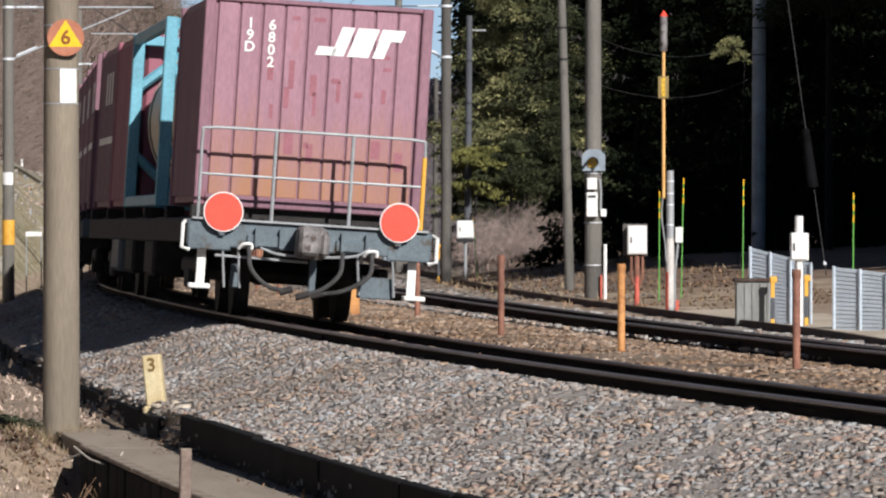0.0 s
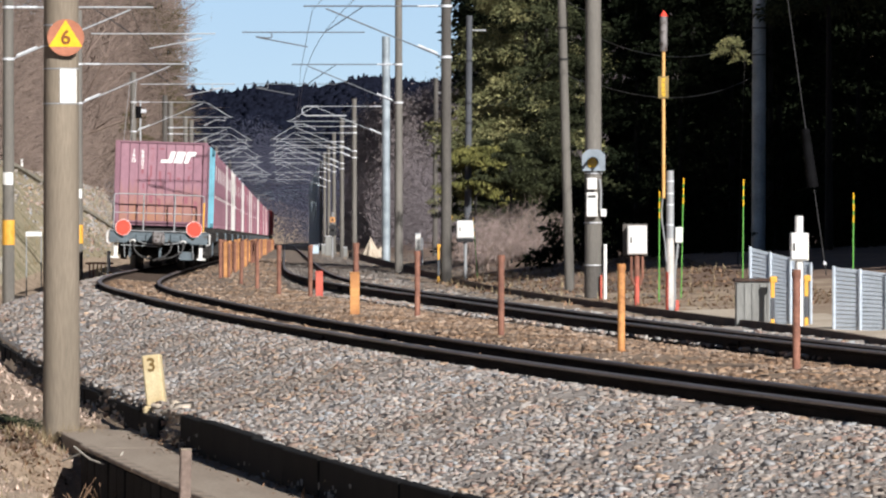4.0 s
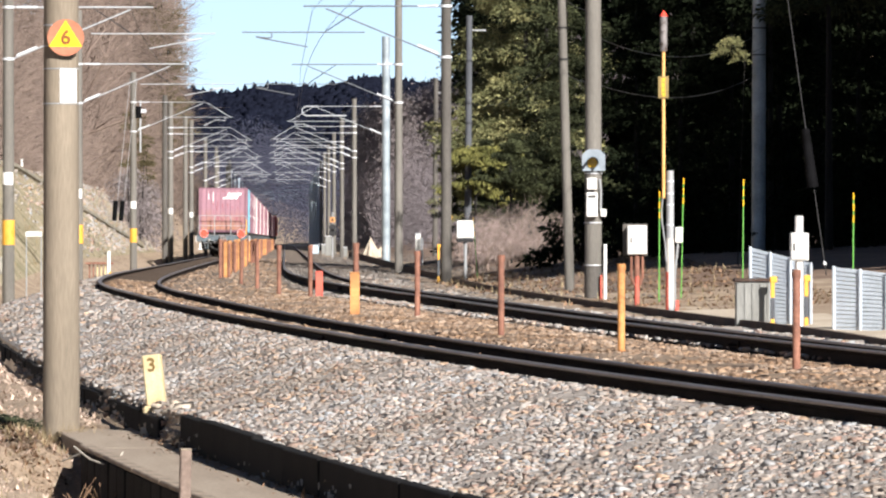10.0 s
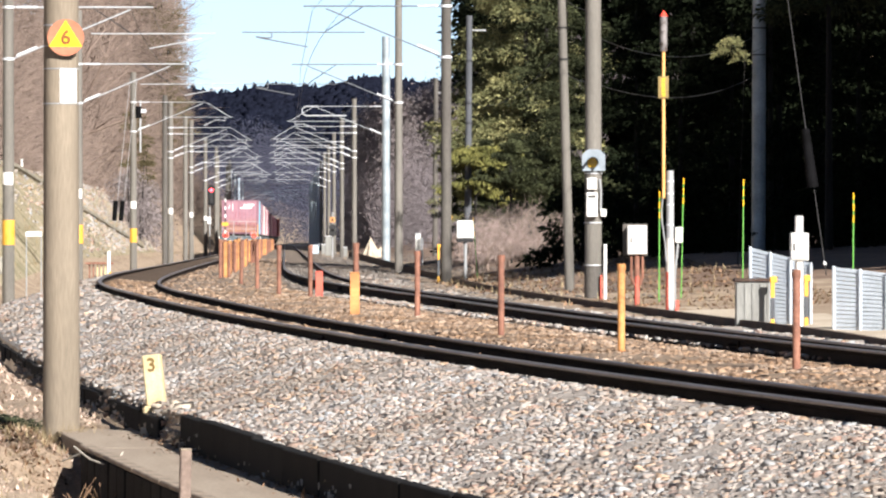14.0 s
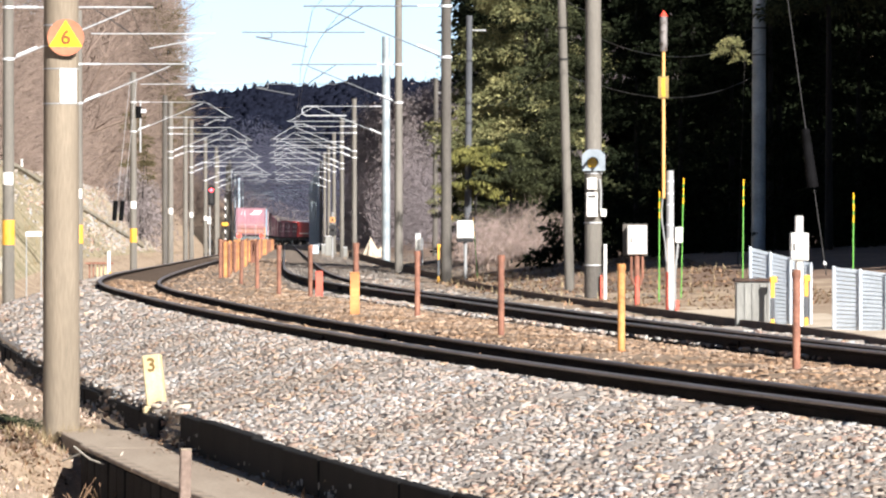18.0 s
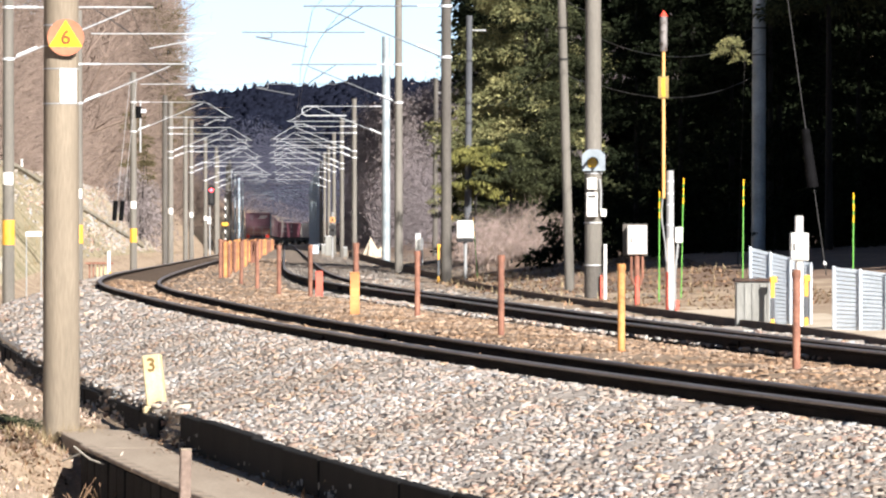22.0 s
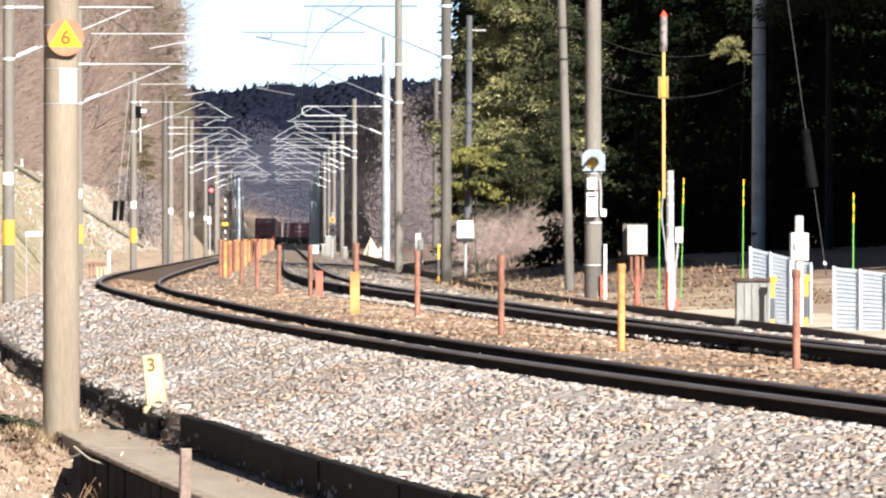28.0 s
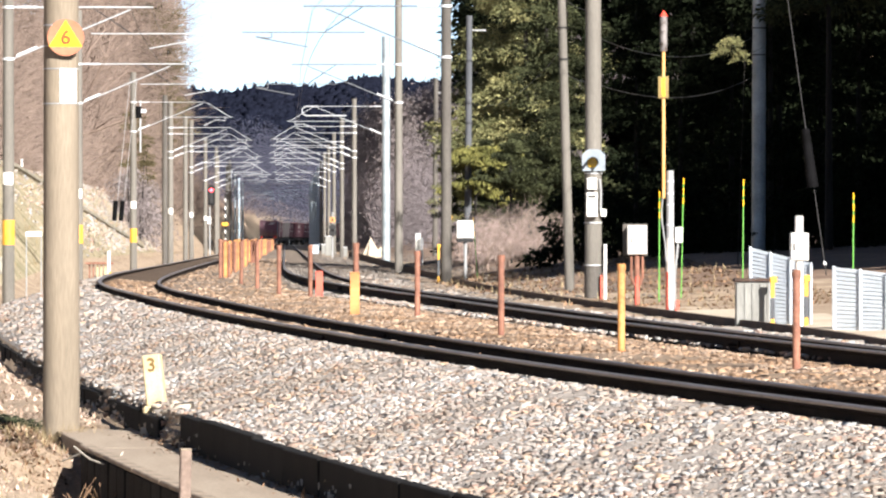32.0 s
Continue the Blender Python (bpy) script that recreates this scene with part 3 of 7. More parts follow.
for tr in (0, 1):
    for side in (-0.55, 0.55):
        v, f = sweep(tr, side, RAIL, WAY)
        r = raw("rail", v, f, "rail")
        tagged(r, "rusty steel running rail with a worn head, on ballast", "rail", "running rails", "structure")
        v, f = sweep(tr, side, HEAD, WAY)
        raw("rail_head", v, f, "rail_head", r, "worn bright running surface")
        # fishplate joints with bolts
        for s in (27.0, 52.0, 77.0) if side < 0 else (31.5, 56.5):
            p, th, lean = at(tr, s, side)
            fp = B()
            for q in (-1, 1):
                box(fp, (q * 0.021, 0, -0.085), (0.018, 0.5, 0.07), bevel=0.004)
                for k in (-0.18, -0.06, 0.06, 0.18):
                    rod(fp, (q * 0.025, k, -0.085), (q * 0.05, k, -0.085), 0.014, n=6)
            ob = part("fishplate", fp, "rail", r)
            ob.matrix_basis = gauge_pose(tr, s) @ pose(side, 0, 0)

# low rust-brown plate that holds the stones beside the far line
PLATE_S = np.arange(14, 330, 3.0)
v, f = [], []
n = len(PLATE_S)
for s in PLATE_S:
    p0, th, lean = at(1, s, 0)
    off = float(np.interp(p0.y, [40, 50, 58, 63, 85, 141, 330], [1.9, 2.0, 2.2, 2.5, 2.75, 3.5, 3.5]))
    for a, z in ((-0.03, -0.55), (-0.03, -0.2), (0.05, -0.2), (0.05, -0.55)):
        v.append((p0.x + (off + a) * math.cos(th), p0.y - (off + a) * math.sin(th), float(grade(p0.y)) * 0.6 + z))
for i in range(n - 1):
    for j in range(4):
        a, b = i * 4 + j, i * 4 + (j + 1) % 4
        f.append((a, b, b + 4, a + 4))
tagged(raw("retaining_plate", v, f, "rust_wall"), "low rust-brown steel plate edging the ballast", "retaining plate", kind="structure")
# rail stub of the lifted siding
v, f = sweep(1, 2.55, RAIL, list(np.arange(106, 190, 4.0)), up=-0.22)
stub = tagged(raw("siding_rail", v, f, "rail"), "short rusty rail left from a lifted siding", "rail", kind="structure")
v, f = sweep(1, 2.55, HEAD, list(np.arange(106, 190, 4.0)), up=-0.22)
raw("rail_head", v, f, "rail_head", stub)

# ---- concrete edging and drain beside the near line ----


def edge_piece(name, size, mat, parent, s, side, up, tilt=0.0, turn=0.0):
    p, th, lean = at(0, s, 0)
    ob = new(name, size)
    ob.parent = parent
    ob.matrix_basis = Matrix.Translation((p.x + side * math.cos(th), p.y - side * math.sin(th), float(grade(p.y)) + up)) @ Matrix.Rotation(-th + turn, 4, "Z") @ Matrix.Rotation(tilt, 4, "Y")
    return ob


def piece_mesh(name, s, mat, bevel=0.012):
    b = B()
    box(b, (0, 0, 0), s, bevel=bevel)
    me = bpy.data.meshes.new(name)
    b.to_mesh(me)
    b.free()
    me.materials.append(M[mat])
    return me


rng = random.Random(5)
edging = thing("ballast_wall", Matrix(), "weathered precast concrete panels holding back the ballast", "retaining wall", kind="structure")
panel = piece_mesh("wall_panel", (0.09, 1.597, 0.46), "shaded_panel", 0.008)
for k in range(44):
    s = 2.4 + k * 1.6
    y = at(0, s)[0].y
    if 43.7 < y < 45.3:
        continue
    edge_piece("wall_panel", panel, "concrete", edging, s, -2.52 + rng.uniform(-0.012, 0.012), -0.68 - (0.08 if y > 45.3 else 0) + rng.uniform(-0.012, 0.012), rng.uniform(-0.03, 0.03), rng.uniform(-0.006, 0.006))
drain = thing("drain_channel", Matrix(), "old precast concrete drain channel with flat top", "drain channel", kind="structure")
slab = piece_mesh("drain_slab", (0.66, 3.994, 0.12), "slab", 0.006)
for k in range(6):
    edge_piece("drain_slab", slab, "concrete", drain, 1.0 + 4 * k, -2.9 + rng.uniform(-0.01, 0.01), -0.76 + rng.uniform(-0.004, 0.004), rng.uniform(-0.006, 0.006))
lip = piece_mesh("drain_wall", (0.08, 0.57, 0.5), "shaded_panel", 0.012)
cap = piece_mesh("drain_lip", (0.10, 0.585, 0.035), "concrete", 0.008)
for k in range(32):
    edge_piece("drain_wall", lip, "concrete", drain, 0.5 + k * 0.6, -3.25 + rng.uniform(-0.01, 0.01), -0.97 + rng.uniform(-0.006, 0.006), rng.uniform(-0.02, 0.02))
    edge_piece("drain_lip", cap, "concrete", drain, 0.5 + k * 0.6, -3.25 + rng.uniform(-0.008, 0.008), -0.70, 0)

# ---- masts of the overhead line ----


def tiger_band(parent, r, z0, z1):
    b = B()
    rod(b, (0, 0, z0), (0, 0, z1), r + 0.004, r + 0.004, 20)
    part("yellow_band", b, "yellow", parent, "yellow warning band", smooth=True)


def bracket(parent, d, out, tall=6.5, mat="tube", k=1.0, loop=False):
    """Cantilever arm of the overhead line; d is +1 where the track lies to the right of the mast."""
    b = B()
    if out:
        bent(b, [(d * 0.1, 0, tall), (d * 3.5, 0, tall)], 0.03 * k, 6)
    else:
        bent(b, [(d * 0.1, 0, tall), (d * 3.1, 0, tall), (d * 4.1, 0, tall - 0.62)], 0.026 * k, 6)
    part("top_tube", b, mat, parent, "galvanised bracket tube")
    if loop:
        b = B()
        bent(b, [(d * 2.9, 0, tall), (d * 3.45, 0, tall), (d * 3.6, 0, tall - 0.1), (d * 3.6, 0, tall - 0.3), (d * 3.45, 0, tall - 0.4), (d * 1.7, 0, tall - 0.4)], 0.03, 6)
        part("loop_tube", b, mat, parent, "pale looped tube")
    b = B()
    rod(b, (d * 0.1, 0, tall - 1.25), (d * 2.95, 0, tall - 0.06), 0.028 * k, n=6)
    part("strut", b, mat, parent)
    b = B()
    lo, hi = (2.0, 5.0) if out else (1.3, 4.25)
    rod(b, (d * lo, 0, tall - 0.64), (d * hi, 0, tall - 0.64), 0.023 * k, n=6)
    part("registration_tube", b, mat, parent)
    b = B()
    rod(b, (d * (lo + 0.05), 0, tall - 0.02), (d * (lo + 0.95), 0, tall - 0.62), 0.014, n=5)
    part("stay", b, "wire", parent)
    b = B()
    e = 4.3 if out else 3.9
    g = -1 if out else 1
    pts = arc([(d * e, 0, tall - 0.62), (d * e, 0, tall - 0.78), (d * (e + g * -0.35 * g * g), 0, tall - 0.76), (d * (e - 0.9), 0, tall - 1.0)], 4)
    bent(b, pts, 0.016, 5)
    part("steady_arm", b, mat, parent)
    for z in (tall, tall - 1.25):
        dz = 0.0 if z == tall else 0.42
        b = B()
        rod(b, (d * 0.2, 0, z + dz * 0.2), (d * 0.7, 0, z + dz * 0.7), 0.04 * k, n=8)
        for j in range(5):
            t = 0.25 + j * 0.09
            rod(b, (d * t, 0, z + dz * t), (d * (t + 0.035), 0, z + dz * (t + 0.035)), 0.06 * k, 0.04 * k, 10)
        part("insulator", b, "white" if k > 0.8 else "zinc", parent, "pale ribbed insulator")
        b = B()
        rod(b, (0, 0, z - 0.03), (0, 0, z + 0.03), 0.146, 0.146, 16)
        part("clamp", b, "zinc", parent)


def mast(x, y, z, height, r0, r1, label, mat="pole", d=0, out=False, band=None, plate=None, group="overhead line masts", tall=6.5, name="catenary_mast", wires=True):
    e = thing(name, pose(x, y, z), label, "mast", group)
    b = B()
    rod(b, (0, 0, -0.4), (0, 0, height), r0, r1, 24)
    part("shaft", b, mat, e, smooth=True)
    if band:
        tiger_band(e, r0, *band)
    if plate:
        b = B()
        rod(b, (0, 0, plate[0]), (0, 0, plate[1]), r0 + 0.003, r0 + 0.003, 20)
        bmesh.ops.delete(b, geom=[v for v in b.verts if v.co.y > -r0 * 0.35], context="VERTS")
        part("number_plate", b, "white", e, "white wrapped plate")
    if d:
        near_sky = d < 0 and y < 200
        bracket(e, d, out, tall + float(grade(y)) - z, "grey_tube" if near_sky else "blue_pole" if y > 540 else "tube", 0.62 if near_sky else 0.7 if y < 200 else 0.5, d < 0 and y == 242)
    if d > 0 and y == 240:
        b = B()
        rod(b, (0.22, -0.05, 6.45), (0.22, -0.05, 6.95), 0.13, 0.13, 14)
        part("drum", b, "black_and_shade", e, "black drum on the mast", smooth=True)
        b = B()
        rod(b, (0.3, 0, 5.0), (0.3, 0, 7.2), 0.035, n=8)
        part("side_strut", b, "tube", e, "pale side strut")
        b = B()
        box(b, (0.38, -0.05, 6.75), (0.35, 0.12, 0.16), bevel=0.02)
        part("tension_fitting", b, "zinc", e)
    return e


CONC = "weathered concrete overhead line mast"
near = mast(-3.12, 46.0, -0.86, 8.6, 0.153, 0.128, "weathered concrete mast with a round sign, beside the track", "tan_pole", plate=None)
b = B()
rod(b, (0.045, -0.13, 3.36), (0.045, -0.19, 3.36), 0.02, n=8)
part("sign_mount", b, "zinc", near)
b = B()
rod(b, (0.05, -0.19, 3.365), (0.05, -0.182, 3.365), 0.15, n=48)
disc = part("round_sign", b, "pinkdisc", near, "faded red round sign with a yellow triangle", smooth=True)
b = B()
for q in [((-0.088, -0.193, 3.29), (0.186, -0.193, 3.29), (0.05, -0.193, 3.51))]:
    vs = [b.verts.new(q_) for q_ in q]
    fc = b.faces.new(vs)
    ex = bmesh.ops.extrude_face_region(b, geom=[fc])
    bmesh.ops.translate(b, vec=(0, 0.004, 0), verts=[g for g in ex["geom"] if isinstance(g, bmesh.types.BMVert)])
    bmesh.ops.recalc_face_normals(b, faces=b.faces)
part("triangle", b, "signyellow", disc, "yellow triangle")
words("numeral", "6", 0.16, pose(0.05, -0.1955, 3.362, 90, 0, 0), "signink", disc)
b = B()
rod(b, (0, 0, 2.835), (0, 0, 3.11), 0.152, 0.151, 48)
bmesh.ops.delete(b, geom=[v for v in b.verts if v.co.y > -0.02 or v.co.x < 0.0 or v.co.x > 0.135], context="VERTS")
part("white_plate", b, "white", near, "blank white wrapped plate")
for z in (2.83, 3.115, 3.3, 3.47):
    b = B()
    rod(b, (0, 0, z - 0.006), (0, 0, z + 0.006), 0.146, 0.146, 32)
    part("steel_strap", b, "handrail", near)

LEFT_MASTS = [(136, -10.5), (180, -11.66), (240, -13.2), (292, -14.13), (337, -15.07), (391, -16.5), (433, -17.45), (475, None), (506, -19.15), (540, None), (571, None), (612, None), (655, None), (700, None)]
LEFT_TALL = {292: 6.58, 337: 6.36, 391: 6.12, 433: 6.41}
for i, (y, x) in enumerate(LEFT_MASTS):
    x = float(mid_x(0, y)) - 3.0 if x is None else x
    g = float(grade(y))
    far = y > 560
    e = mast(x, y, g - 0.5, 8.6 if y < 200 else 8.4, 0.15, 0.12, ("blue-tinted far" if far else CONC) + (" overhead line mast" if far else " with a yellow band" if y < 250 else ""), "blue_pole" if far else "pole", 1, y in (136, 180), (1.15, 1.75) if y < 250 else None, (2.6, 2.9) if y < 420 else None, tall=LEFT_TALL.get(y, 6.5 + 0.14 * math.sin(y)))
    if y in (292, 337):
        bracket(e, 1, False, LEFT_TALL[y] - 0.33 + 0.5, "tube", 0.48)
RIGHT_MASTS = [(138, 0.08), (184, -1.45), (242, -2.45), (285, -4.49), (330, -5.93)] + [(y, None) for y in range(375, 740, 45)]
for y, x in RIGHT_MASTS:
    x = float(mid_x(1, y)) + 2.75 if x is None else x
    g = float(grade(y))
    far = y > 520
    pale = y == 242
    e = mast(x, y, g - 0.3, {138: 9.5, 184: 9.5, 242: 9.8}.get(y, 8.2), 0.18 if pale else 0.135, 0.17 if pale else 0.115, "pale galvanised steel overhead line mast" if pale else "blue-tinted far overhead line mast" if far else CONC, "pale_pole" if pale else "blue_pole" if far else "dark_pole" if y == 138 else "pole", -1, y in (138, 184), None, None, tall=6.5 + (0.14 * math.sin(1.7 * y) if y > 330 else 0))
    if y in (285, 330):
        bracket(e, -1, False, 6.17 + 0.3, "tube", 0.48)

for x, y, h in ((-14.13, 286, 8.6), (-15.1, 330, 8.5)):
    mast(x, y, float(grade(y)) - 0.5, h, 0.15, 0.125, "dark weathered concrete mast standing close to its neighbour", "dark_pole" if y < 300 else "pole")

# contact and carrier wires
for tr in (0, 1):
    for up, sag, r in ((5.35, 0.0, 0.007), (6.4, 0.3, 0.007)):
        b = B()
        stops = [92.0] + [m[0] for m in (LEFT_MASTS if tr == 0 else RIGHT_MASTS)]
        pts = []
        for a, c in zip(stops[:-1], stops[1:]):
            for k in range(6):
                y = a + (c - a) * k / 6
                t = k / 6
                pts.append(Vector((float(mid_x(tr, y)), y, float(grade(y)) + up - sag * 4 * t * (1 - t))))
        for p, q in zip(pts[:-1], pts[1:]):
            rod(b, p, q, r, r, 4)
        tagged(part("overhead_wire", b, "wire"), "thin dark overhead wire above the track", "wire", "overhead wires")
# ---- posts between the two lines ----


def post(name, x, y, h, r, mat, label, square=False):
    z = ground_at(x, y)
    e = thing(name, pose(x, y, z), label, "post", "posts between the lines")
    b = B()
    if square:
        box(b, (0, 0, h / 2 - 0.1), (2 * r, 2 * r, h + 0.2), bevel=0.006)
    else:
        rod(b, (0, 0, -0.2), (0, 0, h), r, r, 14)
    part("shaft", b, mat, e, smooth=not square)
    b = B()
    if square:
        box(b, (0, 0, h + 0.008), (2.1 * r, 2.1 * r, 0.02), bevel=0.004)
    else:
        rod(b, (0, 0, h - 0.05), (0, 0, h + 0.012), r * 1.18, r * 1.18, 14)
    part("cap", b, mat, e)
    return e


RUSTY, ORNG = "rust-red steel marker post between the tracks", "orange plastic marker post between the tracks"
for x, y, h, r, mat in ((2.65, 42.2, 0.74, 0.03, "rust_post"), (1.53, 48.3, 0.74, 0.033, "orange_post"), (0.57, 55.2, 0.78, 0.032, "rust_post"), (-0.31, 67.8, 0.78, 0.034, "rust_post"), (-1.09, 70.5, 0.85, 0.036, "rust_post"),
                        (-2.12, 90.0, 0.82, 0.036, "rust_post"), (-2.68, 92.0, 0.80, 0.036, "rust_post"), (-3.4, 103.0, 0.84, 0.036, "rust_post"), (-4.05, 113.0, 0.84, 0.038, "rust_post")):
    post("marker_post", x, y, h, r, mat, RUSTY if mat == "rust_post" else ORNG)
post("marker_post", -1.075, 68.6, 0.5, 0.058, "orange_post", "short square orange post beside a rusty post", True)
post("marker_post", -2.0, 91.0, 0.4, 0.06, "red_post", "short square red post between the tracks", True)
rng = random.Random(8)
y = 128.0
k = 0
while y < 520:
    x = float(mid_x(0, y) + mid_x(1, y)) / 2 + rng.uniform(-0.12, 0.12) - 0.2 * max(0.0, 1 - (y - 128) / 60)
    if k % 4 == 1:
        post("marker_post", x, y, 0.85 + rng.uniform(-0.05, 0.05), 0.042, "orange_post", ORNG, True)
    else:
        post("marker_post", x, y, 0.82 + rng.uniform(-0.06, 0.06), 0.04, "rust_post", RUSTY)
    y += 0.7 + y * 0.009 + rng.uniform(-0.5, 0.5)
    k += 1

# ---- hundred-metre stone ----
km = thing("distance_post", pose(-2.32, 45.6, -0.47, 0, -6, -8), "cream painted distance post with a black numeral, leaning", "distance post")
b = B()
box(b, (0, 0, 0.17), (0.15, 0.12, 0.46), bevel=0.012)
part("stone", b, "cream", km)
words("numeral", "3", 0.15, pose(0.0, -0.0625, 0.315, 90, 0, 0), "ink", km)
b = B()
box(b, (0.02, -0.02, -0.06), (0.24, 0.2, 0.1), bevel=0.02)
part("footing", b, "cream", km)
stake = thing("survey_stake", pose(-1.573, 34.0, -1.25, 2, 1, 10), "weathered wooden stake by the drain", "stake")
b = B()
box(b, (0, 0, 0.435), (0.066, 0.066, 0.87), bevel=0.006)
part("stake_shaft", b, "bark", stake)
b = B()
box(b, (0, 0, 0.872), (0.069, 0.069, 0.012), bevel=0.003)
part("stake_top", b, "concrete", stake)

# ---- repeating signal mast and the kit around the far line's edge ----
rep = mast(2.59, 97.0, -0.32, 8.8, 0.15, 0.125, "weathered concrete mast with a repeating signal lamp", band=None)
b = B()
rod(b, (0, 0, 0.0), (0, 0, 0.62), 0.153, 0.153, 20)
part("dark_wrap", b, "dark_pole", rep, "dark protective wrap", smooth=True)
b = B()
vs = [(-0.2, -0.17, 2.24), (-0.2, -0.17, 2.52), (-0.1, -0.17, 2.61), (0.1, -0.17, 2.61), (0.2, -0.17, 2.52), (0.2, -0.17, 2.24)]
fc = b.faces.new([b.verts.new(v) for v in vs])
ex = bmesh.ops.extrude_face_region(b, geom=[fc])
bmesh.ops.translate(b, vec=(0, -0.02, 0), verts=[g for g in ex["geom"] if isinstance(g, bmesh.types.BMVert)])
bmesh.ops.recalc_face_normals(b, faces=b.faces)
head = part("signal_plate", b, "hood", rep, "grey backing plate with cut corners")
b = B()
rod(b, (-0.02, -0.19, 2.38), (-0.02, -0.22, 2.38), 0.085, n=24)
part("lens", b, "lens", head, "unlit amber lens", smooth=True)
b = B()
for k in range(13):
    a0, a1 = radians(-20 + k * 220 / 13), radians(-20 + (k + 1) * 220 / 13)
    p = [(-0.02 + 0.1 * math.cos(a), y, 2.38 + 0.1 * math.sin(a)) for a, y in ((a0, -0.19), (a1, -0.19), (a1, -0.42), (a0, -0.42))]
    b.faces.new([b.verts.new(q) for q in p])
bmesh.ops.solidify(b, geom=b.faces[:], thickness=0.006)
part("hood", b, "black", head, "black lamp hood")
b = B()
box(b, (-0.03, -0.21, 2.02), (0.17, 0.16, 0.20), bevel=0.01)
part("upper_box", b, "white", rep, "white junction box")
b = B()
box(b, (-0.03, -0.21, 1.66), (0.19, 0.18, 0.42), bevel=0.012)
bx = part("lower_box", b, "white", rep, "white junction box")
b = B()
box(b, (-0.03, -0.306, 1.80), (0.13, 0.01, 0.04))
part("slot", b, "black", bx)
b = B()
box(b, (0.17, -0.12, 1.52), (0.1, 0.12, 0.13), bevel=0.01)
part("side_box", b, "white", rep)
b = B()
bent(b, [(0.1, -0.16, 2.1), (0.13, -0.17, 1.9), (0.12, -0.17, 1.55)], 0.02)
part("conduit", b, "handrail", rep)
b = B()
rod(b, (0.2, -0.12, -0.1), (0.2, -0.12, 0.98), 0.032, n=10)
part("cable_guard", b, "white", rep, "white cable guard pipe")
b = B()
rod(b, (0.13, -0.18, -0.1), (0.13, -0.18, 0.45), 0.022, n=10)
part("red_guard", b, "red_post", rep, "red cable guard")
for z in (0.62, 1.35, 2.2):
    b = B()
    rod(b, (0, 0, z - 0.008), (0, 0, z + 0.008), 0.155, 0.155, 20)
    part("steel_strap", b, "zinc", rep)


def box_on_post(x, y, z0, w, d, h, zb, label, post_mat, pipes=True, back=True):
    e = thing("signal_box", pose(x, y, z0), label, "signal box")
    b = B()
    box(b, (0, 0, zb + h / 2), (w, d, h), bevel=0.012)
    c = part("cabinet", b, "white", e, "white steel box")
    b = B()
    box(b, (0, -d / 2 - 0.006, zb + h / 2), (w * 0.9, 0.012, h * 0.9), bevel=0.004)
    dr = part("door", b, "white", c)
    b = B()
    box(b, (-w * 0.3, -d / 2 - 0.02, zb + h * 0.5), (0.02, 0.02, 0.09), bevel=0.003)
    part("latch", b, "black", dr)
    if back:
        b = B()
        box(b, (-w * 0.08, d / 2 + 0.03, zb + h * 0.5), (w * 1.28, 0.03, h * 1.12), bevel=0.006)
        part("back_plate", b, "dark_pole", e, "grey backing plate")
    b = B()
    rod(b, (0, 0, -0.2), (0, 0, zb * 0.55), 0.04, n=12)
    part("post_foot", b, post_mat, e, "painted post", smooth=True)
    b = B()
    rod(b, (0, 0, zb * 0.55), (0, 0, zb + 0.02), 0.045, n=12)
    part("post_top", b, "rust_post" if post_mat == "red_post" else post_mat, e, smooth=True)
    if pipes:
        for k in (-0.09, 0.09):
            b = B()
            bent(b, [(k, -0.02, zb), (k, -0.02, zb - 0.35), (k * 0.5, -0.02, zb - 0.5)], 0.022)
            part("conduit", b, "rust_post", e)
    return e


box_on_post(3.10, 90.0, -0.26, 0.31, 0.2, 0.46, 0.78, "white signal box on a red-painted post", "red_post")
b1 = box_on_post(0.555, 140.0, -0.30, 0.43, 0.26, 0.44, 0.97, "white signal box on a grey post", "handrail", pipes=False, back=False)
b = B()
box(b, (0, 0, 0.92), (0.40, 0.24, 0.09), bevel=0.01)
part("base_tray", b, "black", b1)
w1 = box_on_post(4.24, 67.0, -0.28, 0.215, 0.16, 0.33, 0.84, "white signal box on a pale pipe post", "white", pipes=False, back=False)
b = B()
rod(b, (0, 0.05, -0.2), (0, 0.05, 1.37), 0.05, n=14)
part("pipe", b, "white", w1, "pale pipe with open top", smooth=True)

# tall yellow obstruction pole lashed to a short white pole
yp = thing("crossing_pole", pose(3.39, 84.0, -0.26), "short white weathered pole carrying a tall yellow warning rod", "pole")
b = B()
rod(b, (0, 0, -0.2), (0, 0, 2.06), 0.064, 0.055, 16)
part("pole_shaft", b, "handrail", yp, smooth=True)
b = B()
rod(b, (0.0, 0, 0.02), (0.0, 0, 1.05), 0.067, 0.063, 16)
part("white_wrap", b, "weathered", yp, "white painted lower half", smooth=True)
b = B()
rod(b, (-0.10, -0.05, 1.65), (-0.10, -0.05, 3.95), 0.025, 0.025, 12)
part("yellow_rod", b, "amber", yp, "yellow warning rod", smooth=True)
b = B()
rod(b, (-0.10, -0.05, 3.84), (-0.10, -0.05, 4.36), 0.055, 0.055, 16)
lampbody = part("beacon", b, "coupler", yp, "grey beacon cylinder", smooth=True)
b = B()
rod(b, (-0.10, -0.05, 4.36), (-0.10, -0.05, 4.44), 0.062, 0.012, 16)
part("red_cap", b, "lampred", lampbody, "red cap", smooth=True)
b = B()
box(b, (-0.105, -0.09, 3.30), (0.155, 0.012, 0.33), bevel=0.004)
pl = part("warning_plate", b, "ochre", yp, "ochre plate with yellow characters")
